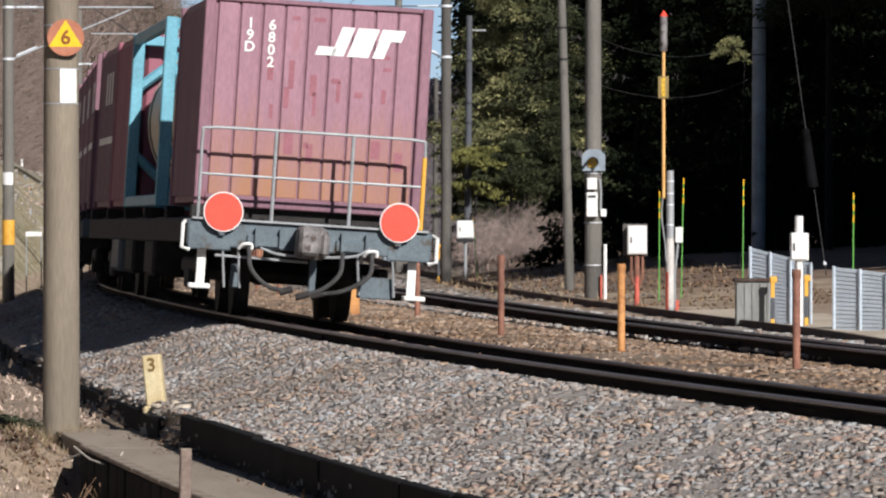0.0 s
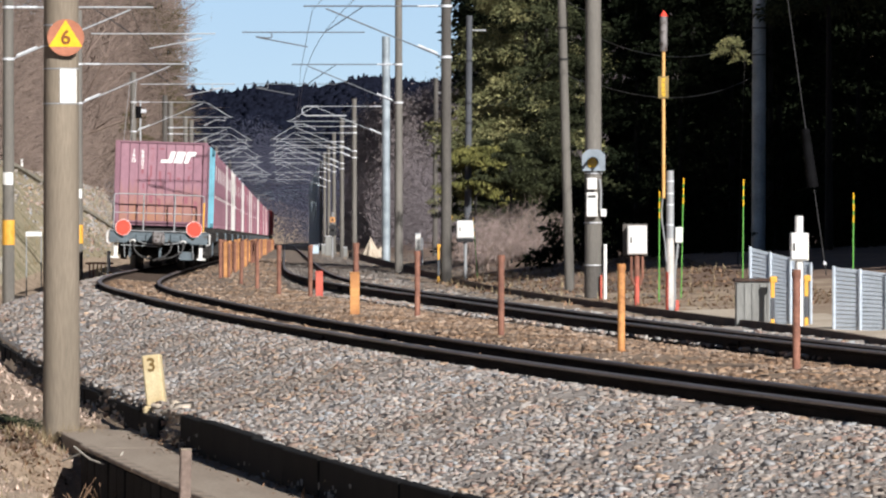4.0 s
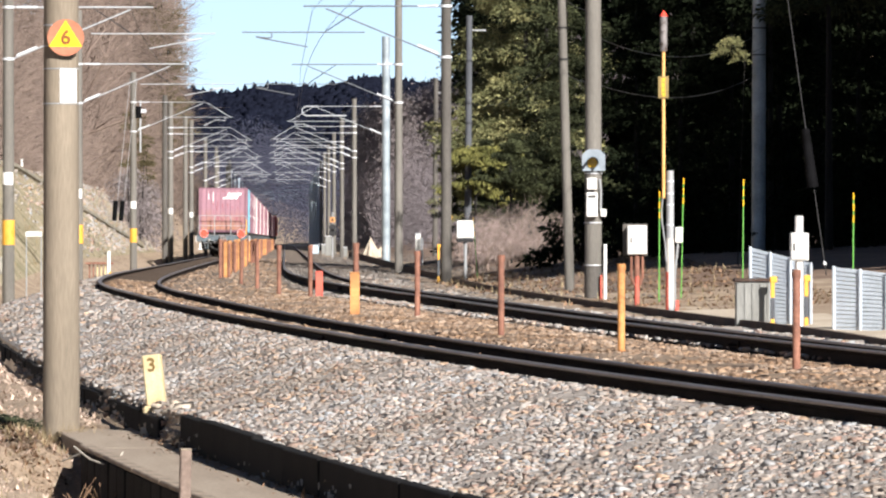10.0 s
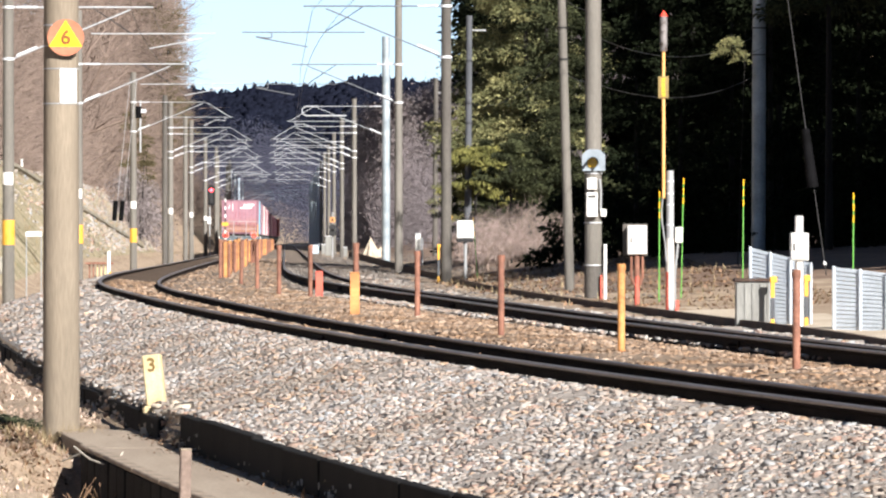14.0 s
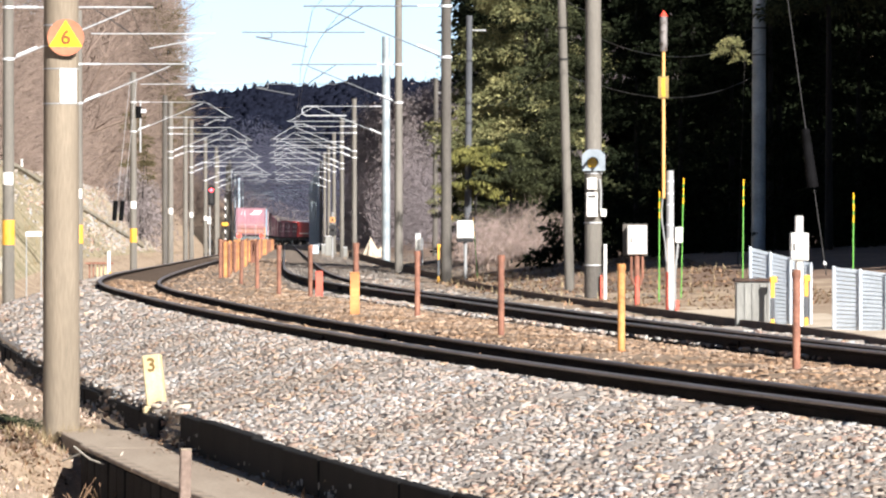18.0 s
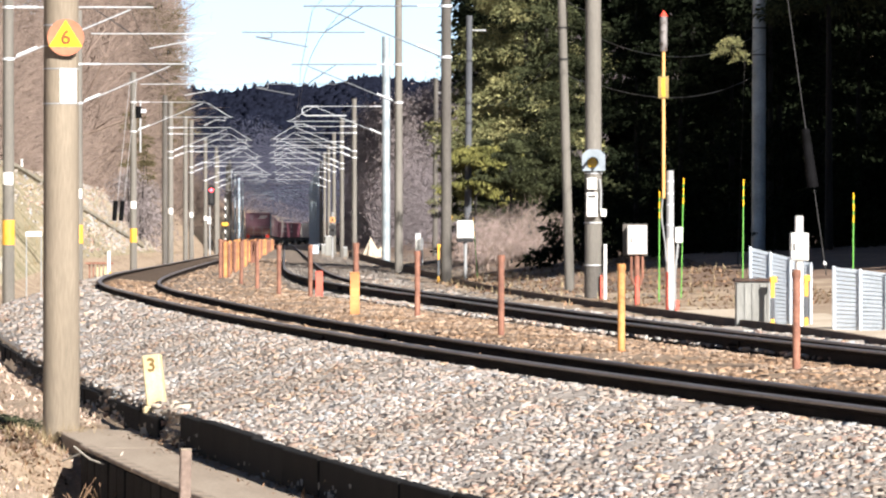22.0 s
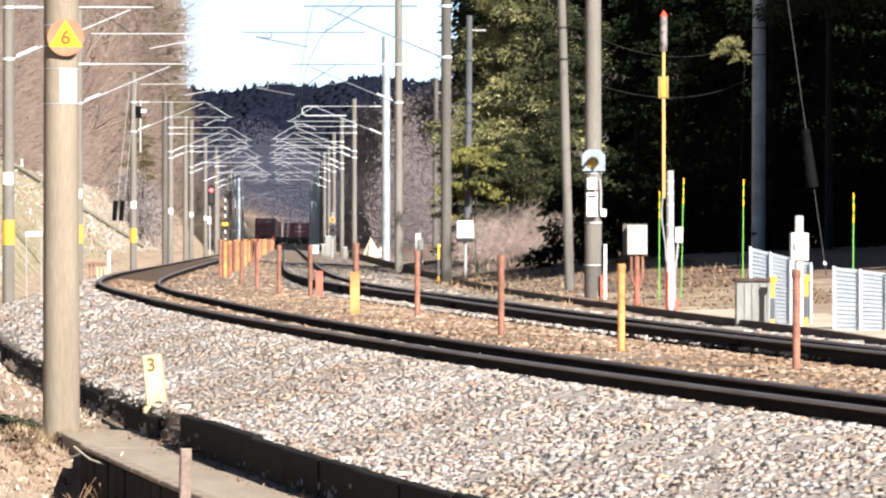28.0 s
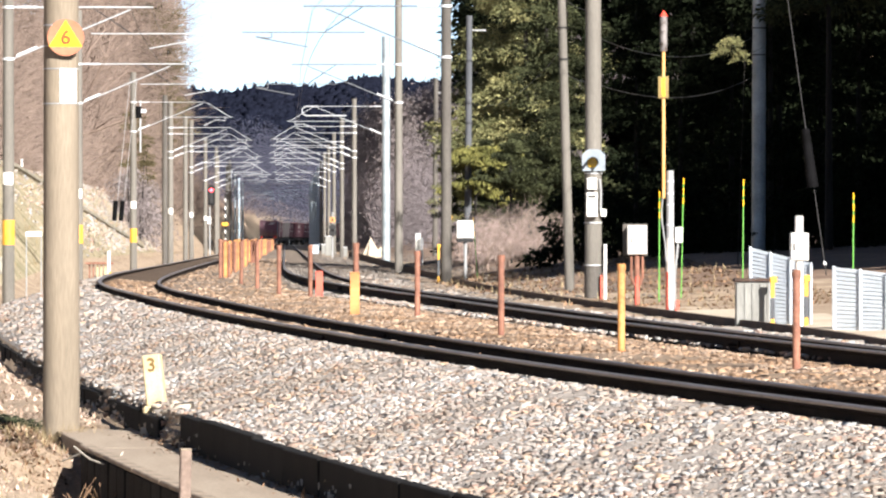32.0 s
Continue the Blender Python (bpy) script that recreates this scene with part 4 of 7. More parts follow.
for k in range(4):
    b = B()
    for q in (-0.022, 0.0, 0.022):
        box(b, (-0.105, -0.098, 3.41 - k * 0.073 + q), (0.062, 0.004, 0.011))
    box(b, (-0.105, -0.0975, 3.41 - k * 0.073), (0.011, 0.004, 0.055))
    part("character_bar", b, "signyellow", pl)
for z in (1.25, 1.55, 1.72, 1.9, 0.95):
    b = B()
    rod(b, (0, 0, z - 0.012), (0, 0, z + 0.012), 0.062, 0.062, 14)
    part("strap", b, "zinc", yp)
b = B()
box(b, (0.13, -0.02, 1.1), (0.11, 0.1, 0.23), bevel=0.008)
part("meter_box", b, "white", yp, "small white box")
b = B()
bent(b, arc([(0.12, -0.02, 1.0), (0.10, -0.02, 0.8), (0.07, -0.03, 0.5), (0.075, -0.03, 0.0)], 4), 0.018)
part("conduit", b, "handrail", yp)
b = B()
bent(b, arc([(-0.1, -0.05, 1.75), (-0.13, -0.05, 1.4), (-0.08, -0.05, 1.0), (-0.06, -0.06, 0.7)], 4), 0.012)
part("cable", b, "handrail", yp)
b = B()
rod(b, (0, 0, -0.15), (0, 0, 0.55), 0.069, 0.069, 16)
bmesh.ops.delete(b, geom=[v for v in b.verts if v.co.x > -0.02], context="VERTS")
part("red_stripe", b, "red_post", yp)
b = B()
box(b, (0.1, -0.02, 0.02), (0.06, 0.06, 0.22), bevel=0.01)
part("red_foot", b, "red_post", yp)

# green snow poles with yellow tips
for x, y, h, lean in ((3.53, 92.0, 1.82, 0.3), (4.06, 96.0, 2.06, 1.2), (4.95, 93.0, 1.99, 0.4), (6.15, 84.5, 1.68, 0.5), (0.845, 138.0, 1.5, -4.0), (0.114, 138.0, 1.55, 0)):
    e = thing("snow_pole", pose(x, y, ground_at(x, y), 0, lean, 0), "thin green snow pole with yellow tip bands", "snow pole", "snow poles")
    b = B()
    rod(b, (0, 0, -0.1), (0, 0, h), 0.0105, n=8)
    part("rod", b, "greenpole", e)
    for k in range(3):
        b = B()
        rod(b, (0, 0, h - 0.1 - k * 0.17), (0, 0, h + 0.005 - k * 0.17), 0.0118, n=8)
        part("tip_band", b, "signyellow", e)

# ---- silver slatted fence panels ----


def fence_panel(p, q, zt0, zt1, zb, posts, label):
    p, q = Vector(p), Vector(q)
    d = (q - p)
    e = thing("fence_panel", pose(p.x, p.y, zb), label, "fence panel", "silver fence panels")
    L = d.length
    turn = Matrix.Rotation(math.atan2(d.y, d.x), 4, "Z")
    for k in range(posts):
        t = k / (posts - 1)
        h = (zt0 + (zt1 - zt0) * t) - zb
        b = B()
        c = d * t
        box(b, (c.x, c.y, h / 2), (0.034, 0.03, h + 0.02), turn, bevel=0.006)
        part("fence_post", b, "fence", e)
    n = int((max(zt0, zt1) - zb) / 0.052)
    for i in range(n):
        f = (i + 0.5) / n
        z0, z1 = (zt0 - zb) * f, (zt1 - zb) * f
        b = B()
        c = d / 2 - d.orthogonal().normalized() * 0
        sl = Matrix.Rotation(math.atan2(z1 - z0, L), 4, "Y").inverted()
        box(b, (c.x, c.y + 0.02, (z0 + z1) / 2), (L - 0.02, 0.012, 0.048), turn @ sl @ Matrix.Rotation(radians(-10), 4, "X"), bevel=0.003)
        part("slat", b, "fence", e)
    return e


fence_panel((3.93, 72.0, 0), (4.66, 71.3, 0), 0.70, 0.50, -0.30, 4, "silver galvanised slatted fence panel beside the cabinet")
fence_panel((4.72, 68.0, 0), (5.62, 67.2, 0), 0.48, 0.37, -0.30, 4, "silver galvanised slatted fence panel beside the path")
cab = thing("relay_cabinet", pose(3.88, 70.6, -0.29), "low grey ribbed metal cabinet with a rusty lid", "cabinet")
b = B()
box(b, (0, 0, 0.28), (0.42, 0.34, 0.56), bevel=0.01)
part("body", b, "greybox", cab)
for k in range(5):
    b = B()
    box(b, (-0.19 + k * 0.095, -0.176, 0.28), (0.03, 0.016, 0.53), bevel=0.004)
    part("rib", b, "greybox", cab)
b = B()
box(b, (0, 0, 0.585), (0.47, 0.4, 0.04), bevel=0.008)
part("lid", b, "rust_wall", cab, "rusty brown lid")
for x, y, h in ((4.11, 70.2, 0.60), (4.55, 70.5, 0.60), (-0.11, 138.0, 0.92), (0.167, 138.4, 1.6)):
    e = thing("bollard", pose(x, y, ground_at(x, y) - 0.02), "thin yellow and black hazard post", "bollard", "hazard posts")
    for z0, z1, mt in ((0, 0.2, "yellow"), (0.2, 0.64, "shade_blue_and_stripe"), (0.64, 1.0, "yellow")):
        b = B()
        box(b, (0, 0, h * (z0 + z1) / 2), (0.05, 0.05, h * (z1 - z0) - 0.001), bevel=0.006)
        part("stripe", b, mt, e)
    b = B()
    box(b, (0.012, 0, h + 0.01), (0.09, 0.06, 0.08), bevel=0.01)
    part("top_cap", b, "yellow", e)

# plain service poles
for x, y, h, r0, r1, mat, lab, lx in ((2.41, 107.0, 7.5, 0.095, 0.075, "pole", "slim pale concrete service pole, leaning slightly", -1.6), (0.75, 172.0, 7.7, 0.115, 0.095, "shade_blue_and_stripe", "service pole in shade-dark blue-grey with a small crossarm", 0.4), (-0.35, 250.0, 7.9, 0.125, 0.11, "dark_pole", "dark weathered wooden pole", 0.3), (7.06, 126.0, 9.6, 0.16, 0.14, "pale_pole", "concrete service pole at the edge of the wood", 0.2)):
    e = thing("service_pole", pose(x, y, ground_at(x, y), 0, lx, 0), lab, "pole", "service poles")
    b = B()
    rod(b, (0, 0, -0.3), (0, 0, h), r0, r1, 18)
    part("shaft", b, mat, e, smooth=True)
    for z in (4.4, 5.0, 6.3):
        b = B()
        rod(b, (0, 0, z), (0, 0, z + 0.03), r0 * 0.93 + 0.012, r0 * 0.93 + 0.012, 16)
        part("strap", b, "black", e)
    if y in (172.0, 250.0):
        b = B()
        box(b, (0.22, 0, 7.25), (0.6, 0.05, 0.05), bevel=0.006)
        part("crossarm", b, "handrail", e)
# guy wire with a dark guard sleeve
guy = thing("guy_wire", pose(6.06, 100.0, 0.0), "guy wire with a dark plastic guard sleeve", "guy wire")
b = B()
rod(b, (0.75, 0, 0.1), (-0.15, 0, 6.5), 0.009, n=6)
part("wire", b, "wire", guy)
b = B()
rod(b, (0.51, -0.02, 1.66), (0.375, -0.02, 2.70), 0.105, 0.07, 12)
part("sleeve", b, "black_and_shade", guy, "dark guard sleeve", smooth=True)
b = B()
for z in (0.28, 1.75):
    t = (z - 0.1) / 6.4
    rod(b, (0.75 - 0.9 * t, 0, z), (0.75 - 0.9 * t - 0.01, 0, z + 0.06), 0.03, n=8)
part("clip", b, "zinc", guy)
# slack cables between the service poles and the mast
for a, c, dip in (((2.24, 107, 5.4), (2.55, 97, 4.7), 0.1), ((2.3, 107, 3.9), (2.55, 97, 3.45), 0.05), ((2.7, 97, 4.2), (7.02, 126, 5.25), 0.4), ((2.7, 97, 3.4), (7.02, 126, 4.36), 0.35), ((2.24, 107, 4.3), (0.76, 172, 4.8), 0.5)):
    b = B()
    a, c = Vector(a), Vector(c)
    pts = [a.lerp(c, k / 12) - Vector((0, 0, dip * 4 * (k / 12) * (1 - k / 12))) for k in range(13)]
    bent(b, pts, 0.006, 5)
    tagged(part("cable", b, "wire"), "slack grey cable between poles", "cable", "slack cables")

# ---- far trackside kit ----
sg = thing("signal", pose(-17.4, 420, float(grade(420)) - 0.3), "colour light signal showing red on a slim mast", "signal")
b = B()
rod(b, (0, 0, -0.2), (0, 0, 4.6), 0.06, n=10)
part("signal_mast", b, "handrail", sg)
b = B()
box(b, (0.12, -0.1, 4.35), (0.5, 0.12, 1.5), bevel=0.12)
hd = part("signal_head", b, "black", sg, "black signal head")
for z, mt in ((4.75, "redlamp"), (4.3, "black"), (3.9, "black")):
    b = B()
    rod(b, (0.12, -0.16, z), (0.12, -0.19, z), 0.14, n=16)
    part("aspect", b, mt, hd, "lit red lamp" if mt == "redlamp" else "")
b = B()
box(b, (-0.1, -0.1, 2.5), (0.4, 0.05, 0.5), bevel=0.01)
part("number_board", b, "white", sg)
ys = thing("triangle_board", pose(-12.3, 318, float(grade(318)) - 0.1), "orange triangular board on a striped stick", "board")
b = B()
rod(b, (0, 0, 0), (0, 0, 3.4), 0.04, n=8)
part("stick", b, "black", ys)
for k in range(7):
    b = B()
    rod(b, (0, 0, 0.3 + k * 0.45), (0, 0, 0.5 + k * 0.45), 0.043, n=8)
    part("stripe", b, "white", ys)
b = B()
box(b, (0, -0.06, 1.75), (0.38, 0.03, 0.22), bevel=0.05)
part("board", b, "yellow", ys)
for x, y, w, h, dz, mt in ((-6.55, 322, 0.36, 1.1, 0, "greybox"), (-7.45, 352, 0.3, 0.6, 0, "greybox"), (-8.3, 365, 0.5, 0.55, 0, "blue_pole"), (-5.2, 300, 0.2, 0.5, 0, "greybox")):
    z = float(grade(y)) - 0.3
    e = thing("trackside_cabinet", pose(x, y, z), "small pale trackside equipment cabinet", "cabinet", "trackside cabinets")
    b = B()
    box(b, (0, 0, h / 2 + 0.15), (w, 0.35, h), bevel=0.02)
    part("body", b, mt, e)
    b = B()
    box(b, (0, 0, 0.08), (w * 0.8, 0.3, 0.16))
    part("plinth", b, "concrete", e)
    b = B()
    box(b, (0, 0, h + 0.165), (w * 1.08, 0.4, 0.04), bevel=0.01)
    part("roof", b, "zinc", e)
s2 = thing("signal", pose(-6.2, 316, float(grade(316)) - 0.3), "dark round signal head under an orange square board", "signal")
b = B()
rod(b, (0, 0, -0.2), (0, 0, 2.6), 0.05, n=10)
part("signal_mast", b, "handrail", s2)
b = B()
box(b, (0, -0.08, 2.18), (0.3, 0.03, 0.3), bevel=0.01)
bd = part("board", b, "orange_post", s2, "orange square board")
b = B()
box(b, (0, -0.1, 2.18), (0.12, 0.01, 0.12))
part("symbol_bar", b, "black", bd)
for z in (1.75, 1.45):
    b = B()
    rod(b, (0.0, -0.05, z), (0.0, -0.12, z), 0.2, n=16)
    part("lamp_head", b, "black", s2)
for x, y, h in ((-0.9, 203.0, 1.25), (-0.78, 203.5, 1.05)):
    e = thing("cable_pillar", pose(x, y, ground_at(x, y) - 0.1), "slim pale cable pillar", "pillar", "cable pillars")
    b = B()
    box(b, (0, 0, h / 2), (0.2 if h > 1.2 else 0.12, 0.2, h), bevel=0.015)
    part("body", b, "white" if h > 1.2 else "zinc", e)
    b = B()
    box(b, (0, 0, h + 0.02), (0.22 if h > 1.2 else 0.14, 0.24, 0.04), bevel=0.01)
    part("cap", b, "zinc", e)
def heap_mesh(name, rx, ry, h, mat, seed):
    """A slumped heap of loose sand: a ringed mound with an uneven skirt."""
    rg = np.random.default_rng(seed)
    v, f = [(0, 0, h)], []
    nr, ns = 7, 22
    skirt = 1 + 0.16 * np.sin(np.arange(ns) * 1.9 + seed) + rg.normal(0, 0.06, ns)
    for i in range(1, nr + 1):
        t = i / nr
        for k in range(ns):
            a = math.tau * k / ns
            v.append((rx * t * skirt[k] * math.cos(a), ry * t * skirt[k] * math.sin(a), h * (1 - t) ** 1.25 - (0.15 if i == nr else 0) + float(rg.normal(0, 0.03 * h))))
    for k in range(ns):
        f.append((0, 1 + k, 1 + (k + 1) % ns))
    for i in range(nr - 1):
        for k in range(ns):
            a, c = 1 + i * ns + k, 1 + i * ns + (k + 1) % ns
            f.append((a, a + ns, c + ns, c))
    me = bpy.data.meshes.new(name)
    me.from_pydata(v, [], f)
    me.materials.append(M[mat])
    return me


for x, y, rx, h, seed in ((-3.85, 300.0, 0.62, 1.15, 3), (-3.35, 302.0, 0.42, 0.6, 5)):
    sand = new("sand_mound", heap_mesh("sand_mound", rx, rx * 1.4, h, "path", seed))
    sand.matrix_basis = pose(x, y, ground_at(x, y))
    tagged(sand, "pale heap of sand dumped beside the far line", "sand heap", "sand heaps")
# left verge: small rusty trestle, white post and hanging black weights
tr_ = thing("cable_trestle", pose(-10.5, 172.0, ground_at(-10.5, 172)), "small rusty steel trestle on the verge", "trestle")
for k in range(6):
    b = B()
    box(b, (-0.3 + k * 0.12, 0, 0.22), (0.045, 0.045, 0.6), bevel=0.005)
    part("leg", b, "rust_post" if k < 2 else "cream", tr_)
b = B()
box(b, (0, 0, 0.54), (0.85, 0.3, 0.06), bevel=0.01)
part("top_beam", b, "rust_post", tr_)
e = thing("marker_post", pose(-10.1, 170.0, ground_at(-10.1, 170)), "white painted marker post with a yellow foot", "post")
b = B()
rod(b, (0, 0, -0.1), (0, 0, 0.82), 0.055, n=12)
part("shaft", b, "white", e, smooth=True)
b = B()
rod(b, (0.02, 0, -0.1), (0.02, 0, 0.2), 0.06, n=12)
part("foot", b, "yellow", e)
for x in (-13.78, -13.5):
    e = thing("guy_sleeve", pose(x, 236.0, 1.2, 0, 4, 0), "black guard sleeve on a guy wire", "guy wire", "guy sleeves")
    b = B()
    rod(b, (0, 0, 0), (0, 0, 0.84), 0.1, 0.1, 12)
    part("sleeve", b, "black_and_shade", e, smooth=True)
    b = B()
    rod(b, (0, 0, -1.2), (0.25, 0, 6.0), 0.012, n=5)
    part("wire", b, "handrail", e)
BOARD = 0.76 - ground_at(-11.05, 152)
e = thing("name_board", pose(-11.05, 152, ground_at(-11.05, 152)), "small pale board on two thin legs", "board")
for k in (-0.2, 0.2):
    b = B()
    rod(b, (k, 0, -0.1), (k, 0, BOARD), 0.016, n=8)
    part("leg", b, "handrail", e)
b = B()
box(b, (0, -0.02, BOARD), (0.44, 0.02, 0.13), bevel=0.004)
part("board", b, "white", e)
# ---- trees ----


def prism(v, f, p, q, r0, r1, n=3):
    d = (q - p)
    if d.length < 1e-6:
        return
    a = d.orthogonal().normalized()
    c = d.cross(a).normalized()
    i = len(v)
    for o, r in ((p, r0), (q, r1)):
        for k in range(n):
            t = 6.2832 * k / n
            v.append(tuple(o + (a * math.cos(t) + c * math.sin(t)) * r))
    for k in range(n):
        f.append((i + k, i + (k + 1) % n, i + n + (k + 1) % n, i + n + k))


def bare_mesh(seed, height, levels=4, spread=0.55, kids=(3, 4), thick=0.013, twig_len=1.0):
    """Trunk mesh and twig mesh of a leafless tree."""
    rg = random.Random(seed)
    tv, tf, wv, wf = [], [], [], []

    def grow(p, d, length, r, lv):
        segs = 2 if lv > 0 else 1
        for _ in range(segs):
            d2 = (d + Vector((rg.gauss(0, 0.13), rg.gauss(0, 0.13), rg.gauss(0.03, 0.1)))).normalized()
            q = p + d2 * length / segs
            r2 = r * (0.78 if lv else 0.5)
            if lv >= levels - 1:
                prism(tv, tf, p, q, r, r2, 7 if lv == levels else 5)
            else:
                prism(wv, wf, p, q, r, r2, 3)
            p, d, r = q, d2, r2
            if lv > 0:
                for _ in range(rg.randint(*kids) - 1):
                    ax = Vector((rg.gauss(0, 1), rg.gauss(0, 1), rg.gauss(0.15, 0.5))).normalized()
                    nd = (d * (1 - spread) + ax * spread * 1.25 + Vector((0, 0, 0.16))).normalized()
                    grow(p, nd, length * rg.uniform(0.5, 0.75), r * 0.62, lv - 1)

    grow(Vector((0, 0, -0.3)), Vector((0, 0, 1)), height * 0.42, height * thick, levels)
    out = []
    for nm, v, f, mt in (("trunk", tv, tf, "bark"), ("crown", wv, wf, "twig")):
        me = bpy.data.meshes.new(nm)
        me.from_pydata(v, [], f)
        me.materials.append(M[mt])
        out.append(me)
    return out


def tree_thing(name, meshes, m, label, group, mats=None):
    e = thing(name, m, label, "shrub" if "shrub" in name else "foliage" if "spray" in name else "tree", group)
    for me in meshes:
        ob = new(me.name.split(".")[0], me)
        ob.parent = e
    return e


BARE = [bare_mesh(20 + k, 9.0, 4, kids=(2, 4)) for k in range(4)]
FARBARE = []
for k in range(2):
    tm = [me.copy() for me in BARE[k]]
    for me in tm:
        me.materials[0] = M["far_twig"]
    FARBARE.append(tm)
BUSH = [bare_mesh(40 + k, 2.2, 4, spread=0.7, kids=(3, 4), thick=0.012) for k in range(2)]
for pair in BUSH:
    pair[1].materials[0] = M["shrub_twig"]

rng = random.Random(31)
BARE_LABEL = "leafless tree with fine reddish-brown twigs on the bank"
protos = [tree_thing("bare_tree", m, pose(-24 - 3 * i, 205 + 9 * i, 5.5), BARE_LABEL, "leafless trees") for i, m in enumerate(BARE)]
for i, e in enumerate(protos):
    e.matrix_basis = pose(-21.0 - 2.5 * i, 205 + 16 * i, ground_at(-21.0 - 2.5 * i, 205 + 16 * i), 0, 0, 40 * i)
for k in range(96):
    y = rng.uniform(165, 430) if k < 50 else rng.uniform(290, 400)
    o = -rng.uniform(8.8, 12 + (y - 150) * 0.06) if k < 50 else -rng.uniform(9, 13)
    x = o + float(centre_x(y))
    sc = rng.uniform(0.9, 1.6) + (0.3 if k >= 50 else 0)
    c = copy_thing(protos[k % 4], pose(x, y, ground_at(x, y), 0, 0, rng.uniform(0, 360)))
    c.scale = (sc, sc, sc)
far_proto = [tree_thing("bare_tree", m, pose(-30 - 5 * i, 960 + 20 * i, float(grade(800)) - 0.5), "distant leafless tree, tinted bluish-grey for haze", "distant leafless trees") for i, m in enumerate(FARBARE)]
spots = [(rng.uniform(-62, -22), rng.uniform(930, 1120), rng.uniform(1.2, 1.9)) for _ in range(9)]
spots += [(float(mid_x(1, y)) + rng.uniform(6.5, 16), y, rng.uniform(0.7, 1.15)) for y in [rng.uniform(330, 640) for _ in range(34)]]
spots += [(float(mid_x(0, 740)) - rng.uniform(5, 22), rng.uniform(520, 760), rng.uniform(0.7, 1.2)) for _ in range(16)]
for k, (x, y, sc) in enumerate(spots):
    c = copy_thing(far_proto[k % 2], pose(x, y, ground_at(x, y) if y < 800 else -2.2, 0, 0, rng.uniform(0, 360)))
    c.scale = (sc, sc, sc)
bush = [tree_thing("bare_shrub", m, pose(1.3 + i, 131 + 2 * i, 0), "leafless reddish-brown shrub at the edge of the wood", "leafless shrubs") for i, m in enumerate(BUSH)]
for i, e in enumerate(bush):
    e.matrix_basis = pose(1.3 + i, 153 + 2 * i, ground_at(1.3 + i, 153 + 2 * i))
for k in range(28):
    x, y = rng.uniform(0.7, 3.1), rng.uniform(148, 158)
    c = copy_thing(bush[k % 2], pose(x, y, ground_at(x, y), 0, 0, rng.uniform(0, 360)))
    sc = rng.uniform(0.8, 1.25)
    c.scale = (sc, sc, sc)
for k in range(14):
    y = rng.uniform(180, 380)
    x = float(centre_x(y)) - rng.uniform(10, 14)
    c = copy_thing(bush[k % 2], pose(x, y, ground_at(x, y), 0, 0, rng.uniform(0, 360)))
    sc = rng.uniform(0.6, 1.4)
    c.scale = (sc, sc, sc)


def cedar_mesh(seed, height, low, radius, boughs, per, mat, size=0.2, loose=0.1, wide=0.16, full=0.7):
    """Crown of drooping boughs, each hung with many narrow sprays."""
    rg = np.random.default_rng(seed)
    n = boughs * per
    t = np.repeat(rg.random(boughs) ** 1.15, per)
    a = np.repeat(rg.uniform(0, 6.283, boughs), per)
    z = low + (height - low) * t
    reach = radius * (1 - t) ** full * np.repeat(rg.uniform(0.55, 1.15, boughs), per) + 0.3
    u = rg.random(n) ** 0.65
    out = np.stack([np.cos(a), np.sin(a), np.zeros(n)], -1)
    p = out * (reach * u)[:, None]
    p[:, 2] += z + 0.3 * reach * u - 0.55 * reach * u * u
    p += rg.normal(0, 1, (n, 3)) * (loose * (0.5 + u))[:, None]
    ax = out * rg.uniform(0.3, 1.1, n)[:, None] + rg.normal(0, 0.4, (n, 3))
    ax[:, 2] -= 0.65
    ax /= np.linalg.norm(ax, axis=1)[:, None]
    w = np.cross(ax, rg.normal(0, 1, (n, 3)))
    w /= np.linalg.norm(w, axis=1)[:, None] + 1e-6
    ln = (size * rg.uniform(0.6, 1.5, n))[:, None]
    wd = ln * wide
    V = np.stack([p, p + ax * ln * 0.4 + w * wd, p + ax * ln, p + ax * ln * 0.4 - w * wd], 1).reshape(-1, 3)
    me = fast_mesh("crown", V, np.arange(4 * n).reshape(-1, 4), mat)
    b = B()
    rod(b, (0, 0, -0.4 if height > 4 else 0), (0, 0, height * 0.96), radius * 0.05, 0.02, 9)
    tk = bpy.data.meshes.new("trunk")
    b.to_mesh(tk)
    b.free()
    tk.materials.append(M["bark_dark"])
    return tk, me


